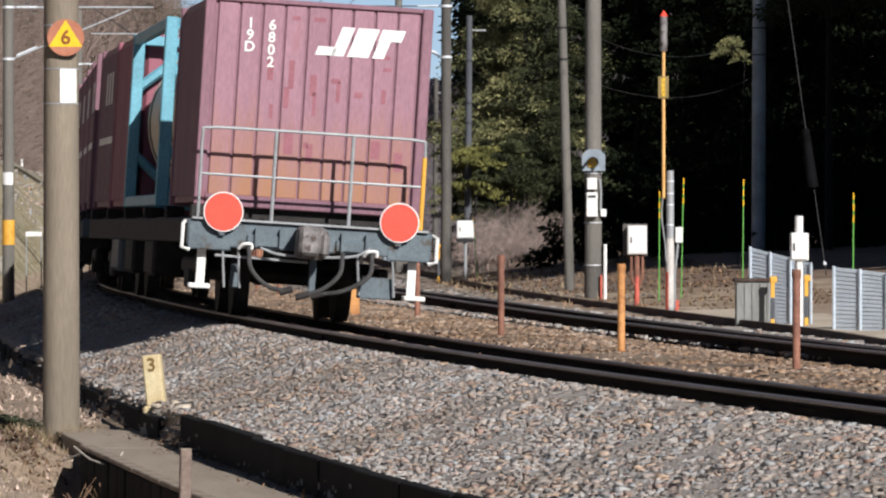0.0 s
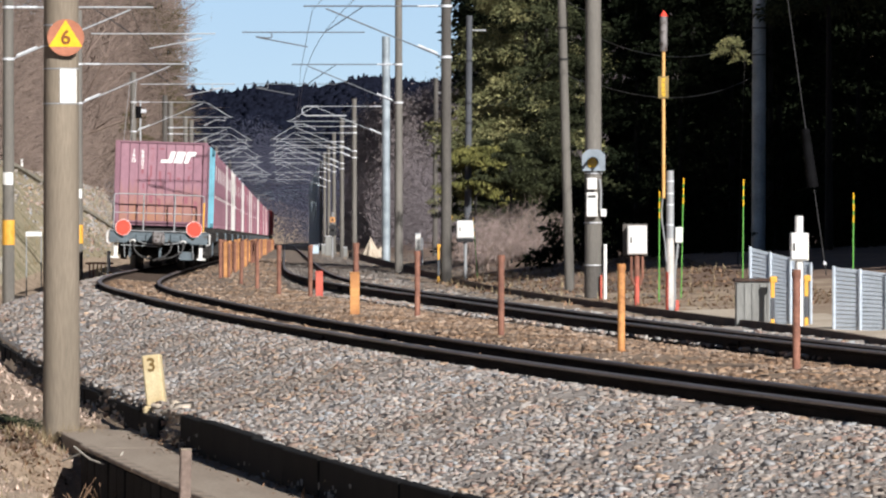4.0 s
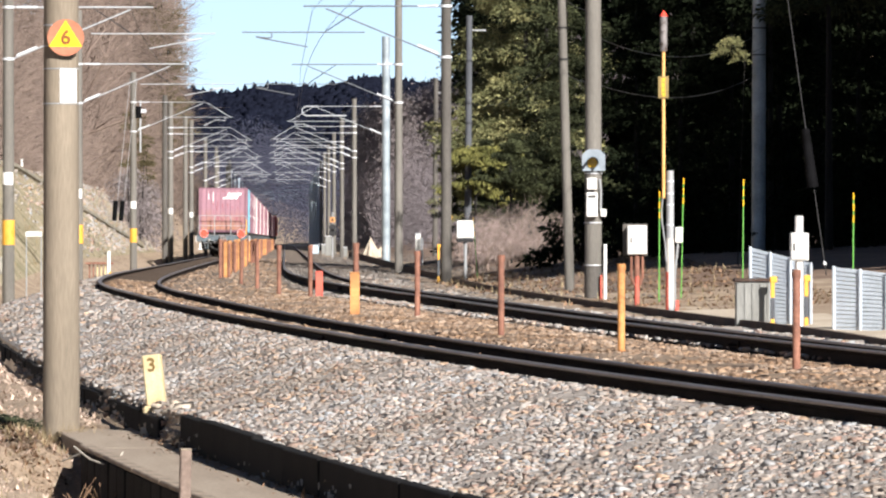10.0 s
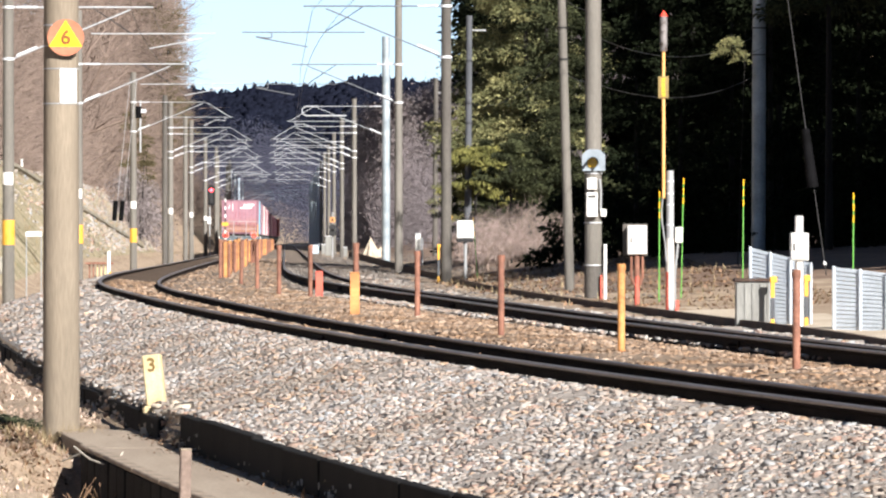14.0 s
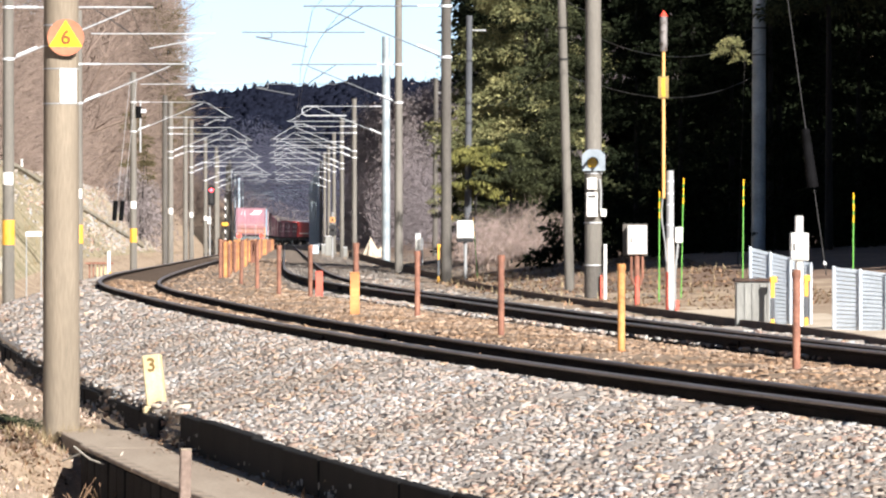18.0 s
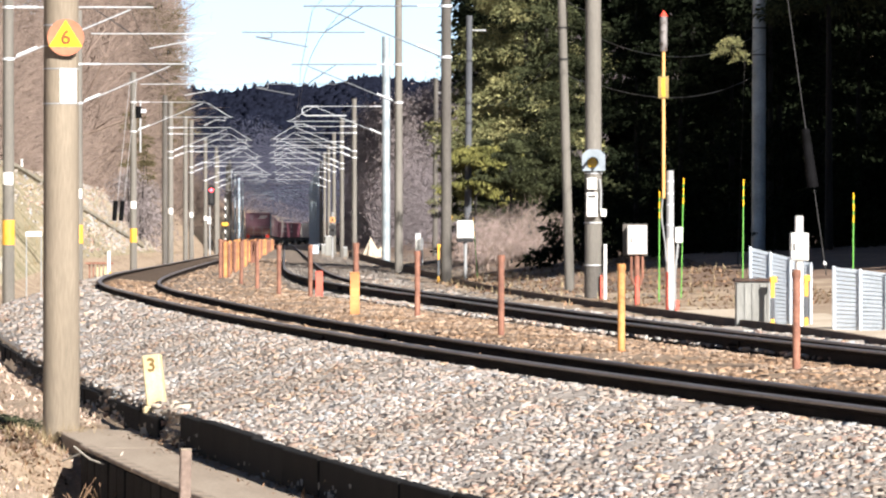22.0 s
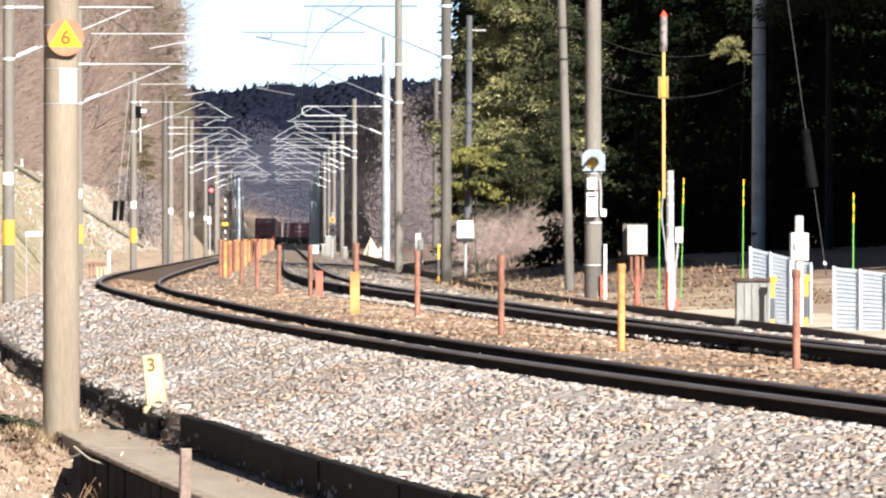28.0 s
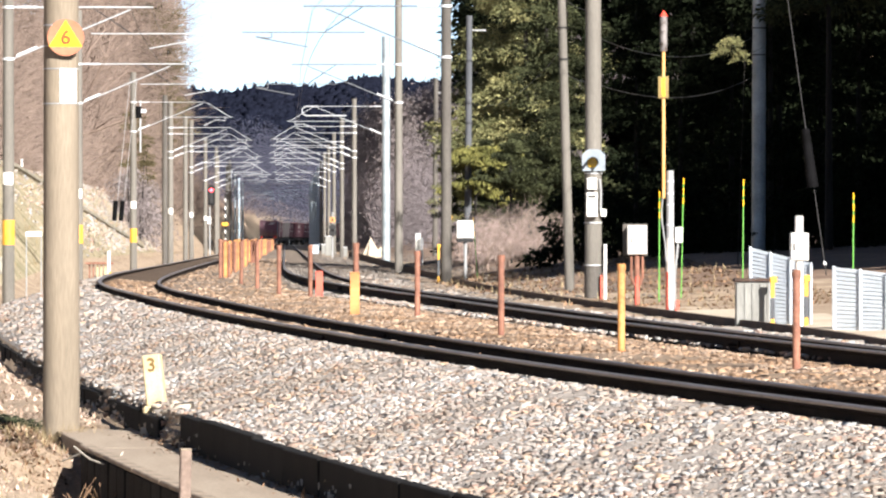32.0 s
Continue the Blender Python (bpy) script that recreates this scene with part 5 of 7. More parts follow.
def clump_tree(seed, height, low, radius, boughs, per, leaves, mat, size=0.15, clump=0.34, full=0.6, wide=0.2, droop=0.55, hang=0.5):
    """Crown of spreading boughs that carry tufts; each tuft is a shaggy heap of narrow sprays round the bough."""
    rg = np.random.default_rng(seed)
    t = rg.random(boughs) ** 1.1
    a = rg.uniform(0, 6.283, boughs)
    reach = radius * (1 - 0.92 * t) ** full * rg.uniform(0.5, 1.15, boughs) + 0.25
    nc = boughs * per
    ti, ai, ri = (np.repeat(q, per) for q in (t, a, reach))
    u = np.clip(np.tile((np.arange(per) + 0.6) / per, boughs) + rg.normal(0, 0.07, nc), 0.12, 1.05)
    ai = ai + rg.normal(0, 0.16, nc)
    c = np.stack([np.cos(ai) * ri * u, np.sin(ai) * ri * u, low + (height - low) * ti + 0.35 * ri * u - droop * ri * u * u * 0.9], -1)
    cs = clump * rg.uniform(0.6, 1.35, nc) * (1.15 - 0.45 * u)
    n = nc * leaves
    d = rg.normal(0, 1, (n, 3))
    d /= np.linalg.norm(d, axis=1)[:, None]
    d[:, 2] = np.abs(d[:, 2]) * np.where(rg.random(n) < 0.72, 1, -0.7)
    r = rg.random(n) ** 0.5
    out = np.repeat(np.stack([np.cos(ai), np.sin(ai), np.zeros(nc)], -1), leaves, 0)
    p = np.repeat(c, leaves, 0) + d * (np.repeat(cs, leaves) * r)[:, None] * np.array([1.25, 1.25, 0.62])
    ax = d * 0.55 + out * 0.55 + rg.normal(0, 0.28, (n, 3))
    ax[:, 2] -= hang
    ax /= np.linalg.norm(ax, axis=1)[:, None]
    w = np.cross(ax, d + rg.normal(0, 0.35, (n, 3)))
    w /= np.linalg.norm(w, axis=1)[:, None] + 1e-6
    ln = (size * rg.uniform(0.6, 1.5, n))[:, None]
    V = np.stack([p, p + ax * ln * 0.45 + w * ln * wide, p + ax * ln, p + ax * ln * 0.45 - w * ln * wide], 1).reshape(-1, 3)
    me = fast_mesh("crown", V, np.arange(4 * n).reshape(-1, 4), mat)
    tv, tf = [], []
    prism(tv, tf, Vector((0, 0, -0.4 if height > 4 else 0)), Vector((0, 0, height * 0.96)), radius * 0.05, 0.02, 9)
    tk = bpy.data.meshes.new("trunk")
    tk.from_pydata(tv, [], tf)
    tk.materials.append(M["bark_dark"])
    return tk, me


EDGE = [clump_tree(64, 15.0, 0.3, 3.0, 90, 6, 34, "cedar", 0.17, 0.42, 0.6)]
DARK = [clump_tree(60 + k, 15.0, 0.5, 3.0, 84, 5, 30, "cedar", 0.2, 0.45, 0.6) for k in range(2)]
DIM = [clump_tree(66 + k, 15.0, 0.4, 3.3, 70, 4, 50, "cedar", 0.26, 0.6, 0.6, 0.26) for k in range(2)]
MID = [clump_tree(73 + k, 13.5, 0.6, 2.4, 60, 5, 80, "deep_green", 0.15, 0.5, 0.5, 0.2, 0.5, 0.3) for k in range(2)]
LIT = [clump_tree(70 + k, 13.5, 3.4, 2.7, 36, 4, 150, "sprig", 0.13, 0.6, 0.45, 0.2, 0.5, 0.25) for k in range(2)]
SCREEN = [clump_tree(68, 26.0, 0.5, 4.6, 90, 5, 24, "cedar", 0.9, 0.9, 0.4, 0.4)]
rng = random.Random(77)


def plant(protos, spots, turn=True):
    for k, (x, y, sc) in enumerate(spots):
        m = pose(x, y, ground_at(x, y), 0, 0, rng.uniform(0, 360))
        c = protos[k] if k < len(protos) else copy_thing(protos[k % len(protos)], m)
        c.matrix_basis = m
        c.scale = (sc, sc, sc)


front, back, edge = [], [], [(4.7, 137, 0.48), (5.7, 135, 0.5), (6.5, 136, 0.52), (3.4, 207, 0.95), (2.2, 214, 0.8)]
for gx in range(12):
    for gy in range(3 if gx > 5 else 1):
        x = 7.0 + gx * 3.0 + rng.uniform(-0.9, 0.9)
        # columns past the right of view stand forward, added to shade the front
        y = 135.0 - 1.38 * max(0.0, x - 7.5) + gy * 6.0 + rng.uniform(-1.3, 1.3) - (4.0 if gx > 2 else 0.0)
        if gx == 0:
            edge.append((x + 0.5, y, rng.uniform(0.62, 0.68)))
        elif gx < 3 and gy < 3:
            front.append((x, y, rng.uniform(0.74, 0.84)))
        elif gx < 4 or gy < 2 or (gx + gy) % 2:
            back.append((x, y, rng.uniform(0.85, 0.95) if gx < 4 else rng.uniform(1.2, 1.35)))
# a close row along the wood's face
for k in range(9):
    front.append((6.9 + 0.9 * k + rng.uniform(-0.25, 0.25), 134 - 0.95 * k + rng.uniform(-0.8, 0.8), rng.uniform(0.56, 0.66)))
# lower rows deep in the wood
for k in range(15):
    back.append((5.4 + 0.95 * k + rng.uniform(-0.3, 0.3), 198 + 5 * (k % 2) + rng.uniform(-2, 2), rng.uniform(0.72, 0.86)))
for k in range(9):
    back.append((7.2 + 1.1 * k + rng.uniform(-0.3, 0.3), 169 + 5 * (k % 2) + rng.uniform(-2, 2), rng.uniform(0.62, 0.76)))
# dull wood that shades the far cutting
shade = []
for k in range(40):
    y = 450 + k * 7.0 + rng.uniform(-1.5, 1.5)
    shade.append((float(mid_x(1, min(y, 760))) + 9.0 + (k % 2) * 4 + rng.uniform(-1, 1) + max(0, y - 760) * 0.5, y, (0.9 + 225 * y / 9962) / 15 * rng.uniform(0.75, 1.0)))
# tall rows out of view, added to throw shade on the wood's edge
plant([tree_thing("cedar", m, Matrix(), "tall unseen cedar added to shade the wood's edge", "dark cedars") for m in SCREEN],
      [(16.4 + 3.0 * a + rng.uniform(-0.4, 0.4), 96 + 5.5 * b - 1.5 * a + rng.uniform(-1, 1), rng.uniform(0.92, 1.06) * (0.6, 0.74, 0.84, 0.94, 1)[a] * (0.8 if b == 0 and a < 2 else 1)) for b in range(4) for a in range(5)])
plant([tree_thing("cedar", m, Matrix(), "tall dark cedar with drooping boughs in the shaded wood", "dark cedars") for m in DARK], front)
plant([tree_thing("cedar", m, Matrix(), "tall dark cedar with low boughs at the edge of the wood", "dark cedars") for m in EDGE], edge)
plant([tree_thing("cedar", m, Matrix(), "dark cedar of the wood's rear and unseen shading rows", "dark cedars") for m in DIM], back)
DULL = [cedar_mesh(96 + k, 15.0, 0.4, 3.0, 60, 80, "dull_wood", 0.26, 0.6, 0.2, 0.35) for k in range(2)]
plant([tree_thing("dull_tree", m, Matrix(), "dull grey-brown tree beside the far cutting", "dull trees") for m in DULL], shade)
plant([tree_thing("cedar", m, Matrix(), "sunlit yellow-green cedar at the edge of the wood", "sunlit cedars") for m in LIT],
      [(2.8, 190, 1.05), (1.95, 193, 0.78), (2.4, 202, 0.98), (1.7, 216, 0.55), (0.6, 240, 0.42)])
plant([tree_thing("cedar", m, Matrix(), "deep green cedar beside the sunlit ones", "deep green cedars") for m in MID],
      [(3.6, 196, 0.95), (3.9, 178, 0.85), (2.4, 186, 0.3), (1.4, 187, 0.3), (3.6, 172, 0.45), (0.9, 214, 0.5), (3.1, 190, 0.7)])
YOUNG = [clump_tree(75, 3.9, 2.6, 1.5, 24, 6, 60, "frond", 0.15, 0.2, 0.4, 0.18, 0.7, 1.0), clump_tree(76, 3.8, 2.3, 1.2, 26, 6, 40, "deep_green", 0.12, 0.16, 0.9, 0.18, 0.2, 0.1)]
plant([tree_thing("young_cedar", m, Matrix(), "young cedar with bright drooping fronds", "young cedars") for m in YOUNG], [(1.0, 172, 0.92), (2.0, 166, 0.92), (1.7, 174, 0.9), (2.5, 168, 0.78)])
CANOPY = [clump_tree(81, 9.5, 5.2, 2.0, 40, 5, 70, "deep_green", 0.12, 0.4, 0.35)]
plant([tree_thing("cedar", m, Matrix(), "deep green cedar with high boughs at the edge of the wood", "deep green cedars") for m in CANOPY], [(8.5, 124, 1.0)])
# Undergrowth in the same near-black, added to fill the shade below the wood.
UNDER = [clump_tree(79, 1.9, 0.1, 1.3, 26, 4, 34, "cedar", 0.16, 0.3, 0.4)]
plant([tree_thing("evergreen_shrub", m, Matrix(), "low shrub in shade-black foliage under the edge of the wood", "wood edge shrubs") for m in UNDER],
      [(3.6 + 0.85 * k + rng.uniform(-0.3, 0.3), 140 - 0.9 * k + rng.uniform(-2, 2), rng.uniform(0.6, 1.05)) for k in range(13)] + [(5.6 + 1.1 * k + rng.uniform(-0.4, 0.4), 130 - 1.2 * k + rng.uniform(-1.5, 1.5), rng.uniform(0.3, 0.5)) for k in range(8)])
BANKBUSH = [cedar_mesh(77, 2.6, 0.2, 1.3, 40, 70, "dull_wood", 0.16, 0.16, 0.12, 0.4)]
plant([tree_thing("evergreen_shrub", m, Matrix(), "dark evergreen shrub at the foot of the bank", "evergreen shrubs") for m in BANKBUSH], [(-17.6, 330, 1.3), (-18.4, 338, 1.5), (-18.0, 322, 1.2), (-17.0, 316, 0.9)])
# unseen tall cedars on an added hillside, there to dapple the far cutting
TALL = [cedar_mesh(98 + k, 42.0, 6.0, 4.5, 90, 32, "cedar", 0.9, 0.9, 0.2, 0.4) for k in range(2)]
hill = []
for k in range(50):
    y = 440 + k * 8.6 + rng.uniform(-2, 2)
    hill.append((float(centre_x(y)) + (29.5 if k % 2 else 33) + rng.uniform(-1, 1), y, rng.uniform(0.9, 1.05)))
plant([tree_thing("cedar", m, Matrix(), "tall unseen cedar added to shade the far cutting", "hillside cedars") for m in TALL], hill)
OLIVE = [clump_tree(90, 15.0, 4.0, 1.9, 60, 4, 40, "olive", 0.15, 0.42, 0.3)]
plant([tree_thing("ivy_tree", m, Matrix(), "tall olive-brown evergreen among the leafless trees", "olive trees") for m in OLIVE], [(-25.0, 500, 1.45), (-24.3, 497, 1.1), (-25.8, 506, 1.5), (-17.9, 340, 0.42), (-18.4, 346, 0.5), (-19.2, 350, 0.6)])
SPRAY = [cedar_mesh(80 + k, 1.1, 0.1, 0.95, 26, 30, "sprig", 0.16, 0.07, 0.17) for k in range(1)]
for x, y, z, sc in ((5.98, 116.6, 4.55, 0.36), (6.2, 117.0, 4.4, 0.22)):
    e = tree_thing("cedar_spray", SPRAY[0], pose(x, y, z), "small yellow-green spray of foliage at a trunk", "foliage sprays")
    e.scale = (sc, sc, sc)
WEED = [cedar_mesh(88, 0.5, 0.02, 0.55, 24, 50, "moss", 0.09, 0.05, 0.3)]
plant([tree_thing("low_shrub", m, Matrix(), "low green leafy plant on the verge, darkened for the shadow there", "low plants") for m in WEED], [(-3.62, 47.2, 0.5), (-3.85, 47.6, 0.7), (-3.5, 46.5, 0.3)])
for e in [o for o in bpy.data.objects if o.name.startswith("low_shrub")]:
    e.scale.z *= 0.3
# the trunks that carry those sprays
for x, y, h, r in ((6.12, 116.9, 4.9, 0.012),):
    e = thing("sapling", pose(x, y, ground_at(x, y), 0, rng.uniform(-2, 2), 0), "thin dark sapling trunk at the edge of the wood", "tree", "saplings")
    b = B()
    rod(b, (0, 0, -0.2), (0, 0, h), r, r * 0.5, 7)
    part("trunk", b, "bark_dark", e)
    b = B()
    for _ in range(3):
        z, a, q = rng.uniform(h * 0.7, h * 0.9), rng.uniform(0, 6.28), rng.uniform(0.3, 0.5)
        rod(b, (0, 0, z), (q * math.cos(a), q * math.sin(a), z + q * 0.5), 0.007, 0.003, 4)
    part("crown", b, "bark_dark", e)

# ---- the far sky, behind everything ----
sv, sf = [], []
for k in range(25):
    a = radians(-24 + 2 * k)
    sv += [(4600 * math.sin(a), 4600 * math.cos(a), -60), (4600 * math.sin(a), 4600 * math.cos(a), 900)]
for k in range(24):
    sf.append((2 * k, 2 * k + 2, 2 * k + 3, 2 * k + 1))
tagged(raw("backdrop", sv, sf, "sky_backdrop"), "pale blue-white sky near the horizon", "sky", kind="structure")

# ---- the far wooded hill ----


def far_hill():
    rg = np.random.default_rng(9)
    xs, ys = np.linspace(-900, 900, 70), np.linspace(3200, 4450, 16)
    X, Y = np.meshgrid(xs, ys)

    def top(x, y):
        ridge = 99 + 4.0 * np.sin(x * 0.024 + 2.2) + 2.2 * np.sin(x * 0.09) + 30 * smooth(-260, -600, x) + 30 * smooth(160, 500, x)
        return -3 + ridge * smooth(3150, 4000, y) ** 0.8

    idx = np.arange(X.size).reshape(X.shape)
    f = np.stack([idx[:-1, :-1], idx[:-1, 1:], idx[1:, 1:], idx[1:, :-1]], -1).reshape(-1, 4)
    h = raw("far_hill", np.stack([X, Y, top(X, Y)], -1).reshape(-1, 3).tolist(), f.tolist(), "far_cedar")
    tagged(h, "distant wooded hill under the sky", "hill", kind="structure")
    n = 9000
    x, y = rg.uniform(-250, 90, n), 3250 + 830 * rg.random(n) ** 0.65
    ridge_tree = (y > 3960) & (rg.random(n) < 0.1)
    z = top(x, y)
    hh, rr = np.where(ridge_tree, rg.uniform(6, 10, n), rg.uniform(3.0, 6.0, n)), np.where(ridge_tree, rg.uniform(1.4, 2.2, n), rg.uniform(3.0, 6.0, n))
    sides = 4
    a = np.arange(sides) * 2 * np.pi / sides
    ring = np.stack([np.cos(a), np.sin(a)], -1)
    lv = [(0.0, 0.8), (0.35, 1.0), (0.75, 0.62)]
    P = []
    for t, w in lv:
        jit = rg.uniform(0.6, 1.35, (n, sides))
        P.append(np.stack([x[:, None] + ring[None, :, 0] * rr[:, None] * w * jit, y[:, None] + ring[None, :, 1] * rr[:, None] * w * jit, (z + hh * t)[:, None] + rg.normal(0, 0.5, (n, sides))], -1))
    P.append(np.stack([x + rg.normal(0, 0.5, n), y, z + hh], -1)[:, None])
    V = np.concatenate(P, 1)
    m = V.shape[1]
    tri = []
    for r in range(2):
        for k in range(sides):
            p, q = r * sides + k, r * sides + (k + 1) % sides
            tri += [(p, q, q + sides), (p, q + sides, p + sides)]
    for k in range(sides):
        tri.append((2 * sides + k, 2 * sides + (k + 1) % sides, 3 * sides))
    F = (np.array(tri)[None] + (np.arange(n) * m)[:, None, None]).reshape(-1, 3)
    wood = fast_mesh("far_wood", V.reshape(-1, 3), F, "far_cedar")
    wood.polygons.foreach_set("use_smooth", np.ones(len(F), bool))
    tagged(new("far_wood", wood), "conifer wood covering the distant hill, tinted dark blue for haze", "wood", kind="stuff")


far_hill()

# ---- grass, litter and twigs ----


def blades(name, n, place, length, width, mat, seed, label, flat=0.3, lift=0.0):
    rg = np.random.default_rng(seed)
    x, y = place(rg, n)
    o = x - centre_x(y)
    z = ground_z(o, y) + lift
    a = rg.uniform(0, 6.283, n)
    lean = np.clip(rg.uniform(0.1, 1.0, n) * (1 + flat), 0, 1.5)
    ln = length * rg.uniform(0.4, 1.3, n)
    dx, dy, dz = np.cos(a) * np.sin(lean), np.sin(a) * np.sin(lean), np.abs(np.cos(lean)) + 0.05
    wx, wy = -np.sin(a) * width, np.cos(a) * width
    b0 = np.stack([x - wx, y - wy, z - 0.01], -1)
    b1 = np.stack([x + wx, y + wy, z - 0.01], -1)
    tip = np.stack([x + dx * ln, y + dy * ln, z + dz * ln], -1)
    V = np.stack([b0, b1, tip], 1).reshape(-1, 3)
    tagged(new(name, fast_mesh(name, V, np.arange(3 * n).reshape(-1, 3), mat)), label, "grass", kind="stuff")


def near_left(rg, n):
    y = rg.uniform(36, 110, n)
    o = -rg.uniform(3.35, 8, n)
    keep = ~((o > -3.98) & (y < 46.2))
    o = np.where(keep, o, o - 0.9)
    return o + centre_x(y), y


def foot(rg, n):
    a, r = rg.uniform(0, 6.283, n), 0.16 + np.abs(rg.normal(0, 0.22, n))
    return -3.12 + np.cos(a) * r, 45.9 + np.sin(a) * r * 1.6


def heap(rg, n):
    t = rg.random(n)
    y = 46.0 - 4.5 * t + rg.normal(0, 0.3, n)
    return centre_x(y) - 3.62 - 0.12 * t + rg.normal(0, 0.13, n), y


def verge(rg, n):
    y = 45 + 40 * rg.random(n) ** 1.3
    return centre_x(y) - rg.uniform(2.75, 6.5, n), y


def corner(rg, n):
    y = rg.uniform(37, 50, n)
    return centre_x(y) - rg.uniform(3.35, 5.0, n), y


def slab_edge(rg, n):
    y = rg.uniform(27, 45, n)
    return centre_x(y) - 2.6 - np.abs(rg.normal(0, 0.12, n)), y


def bank(rg, n):
    y = rg.uniform(125, 380, n)
    return centre_x(y) - rg.uniform(4.2, 9.5, n), y


def litter_right(rg, n):
    y = 84 + 60 * rg.random(n) ** 0.8
    o = rg.uniform(6.9, 12, n)
    return o + centre_x(y), y


blades("dry_grass", 9000, near_left, 0.11, 0.006, "grass", 1, "short dry straw-coloured grass and litter", 0.8)
blades("dry_grass", 900, foot, 0.13, 0.004, "grass", 2, "dry grass tuft at the foot of the mast")
blades("dry_grass", 15000, bank, 0.16, 0.014, "grass", 3, "dry straw-coloured grass on the bank", 0.9)
blades("leaf_litter", 20000, litter_right, 0.10, 0.035, "litter", 4, "brown leaf litter beside the far line", 6.0)
blades("leaf_litter", 700, slab_edge, 0.05, 0.016, "litter", 8, "dead leaves along the drain slab", 6.0, 0.11)
blades("dry_grass", 2200, litter_right, 0.16, 0.01, "grass", 5, "dry straw lying before the wood", 0.9)
blades("leaf_litter", 16000, corner, 0.05, 0.013, "pale_litter", 10, "brown leaf litter and twigs on the verge", 5.0)
blades("leaf_litter", 500, foot, 0.06, 0.016, "litter", 9, "dead leaves heaped at the foot of the mast", 3.0)
blades("dry_grass", 1800, heap, 0.085, 0.0045, "grass", 14, "dead grass matted over the end of the drain", 2.0)
blades("leaf_litter", 1400, heap, 0.06, 0.016, "litter", 15, "brown leaves caught in the dead grass", 3.0)
blades("leaf_litter", 22000, verge, 0.06, 0.02, "pale_litter", 16, "pale leaves strewn between the wall and the verge", 4.0)
blades("leaf_litter", 16000, near_left, 0.06, 0.018, "pale_litter", 6, "pale fallen leaves on the verge", 6.0)

# pale bars down the bank, added to stand for its lit edge
def bank_bar(y0, h0, y1, h1):
    b = B()
    pts = []
    for k in range(9):
        y, h = y0 + (y1 - y0) * k / 8, h0 + (h1 - h0) * k / 8
        o = -4.6 - h / 1.1
        pts.append(Vector((o + float(centre_x(y)), y, float(ground_z(o, y)) + 0.05)))
    bent(b, pts, 0.16, 6)
    e = thing("slope_gutter", Matrix(), "pale bar added for the lit edge of the grassy bank", "gutter", "slope gutters", kind="structure")
    part("gutter_kerb", b, "block", e)


# pale block facing at the near end of the bank: slanting blocks over a course of slabs
facing = thing("block_facing", Matrix(), "pale concrete block facing on the foot of the bank", "retaining wall", kind="structure")


def on_bank(y, h):
    o = -4.6 - h / 1.1
    return Vector((o + float(centre_x(y)), y, float(ground_z(o, y)) + 0.04))


for k in range(30):
    y = 131 + k * 1.15
    b = B()
    bent(b, [on_bank(y, 0.75), on_bank(y + 0.8, 1.3), on_bank(y + 1.6, 1.85)], 0.13, 5)
    part("slanting_block", b, "paleblock", facing)
for k in range(18):
    y = 130 + k * 2.0
    p, q = on_bank(y + 0.03, 0.4), on_bank(y + 1.97, 0.4)
    b = B()
    box(b, (0, 0, 0), (0.1, (q - p).length, 0.5), bevel=0.02)
    ob = part("base_slab", b, "paleblock", facing)
    ob.matrix_basis = Matrix.Translation((p + q) / 2) @ Matrix.Rotation(-math.atan2(q.x - p.x, q.y - p.y), 4, "Z") @ Matrix.Rotation(-0.6, 4, "Y")
bank_bar(214, 3.9, 306, 0.3)
bank_bar(160, 2.4, 214, 3.9)
for y, h in ((150, 2.2), (163, 3.3), (176, 3.4), (190, 3.6), (205, 3.5), (228, 3.9), (246, 4.1)):
    o = -4.7 - h / 1.1
    e = thing("boundary_stake", pose(o + float(centre_x(y)), y, float(ground_z(o, y))), "short pale boundary stake on the bank", "stake", "boundary stakes")
    b = B()
    box(b, (0, 0, 0.25), (0.1, 0.1, 0.7), bevel=0.01)
    part("stake_shaft", b, "white", e)


def thicket(name, n, place, tall, length, width, mat, seed, label, thin=1.15):
    """A tangle of bare twigs: thin slivers leaning every way, thinning out upwards."""
    rg = np.random.default_rng(seed)
    x, y, z0, h = place(rg, n)
    z = z0 + h * rg.random(n) ** thin * tall
    a, up = rg.uniform(0, 6.283, n), rg.normal(0.55, 0.45, n)
    ln = length * rg.uniform(0.5, 1.5, n)
    d = np.stack([np.cos(a) * np.cos(up), 0.3 * np.sin(a) * np.cos(up), np.sin(up)], -1)
    p = np.stack([x, y, z], -1)
    w = np.stack([-np.sin(up) * np.cos(a), np.zeros(n), np.cos(up)], -1) * (width * rg.uniform(0.6, 1.5, n))[:, None]
    back = np.zeros_like(p)
    back[:, 1] = width
    V = np.stack([p - w, p + w, p + d * ln[:, None], p + back], 1).reshape(-1, 3)
    F = (np.array([[0, 1, 2], [1, 3, 2], [3, 0, 2]])[None] + (4 * np.arange(n))[:, None, None]).reshape(-1, 3)
    tagged(new(name, fast_mesh(name, V, F, mat)), label, "thicket", kind="stuff")


def lumps(x, y, k):
    return 0.62 + 0.38 * np.sin(x * 0.9 * k + 1.3) * np.sin(y * 0.13 * k) + 0.2 * np.sin(x * 2.3 * k + y * 0.31 * k)


def left_wood(rg, n):
    y = 165 + 330 * rg.random(n)
    o = -8.2 - rg.random(n) ** 1.5 * (7 + (y - 150) * 0.06)
    x = o + centre_x(y)
    return x, y, ground_z(o, y), lumps(x, y, 0.5) * (8.5 + 5 * smooth(8, 14, -o) + 5.5 * smooth(230, 320, y))


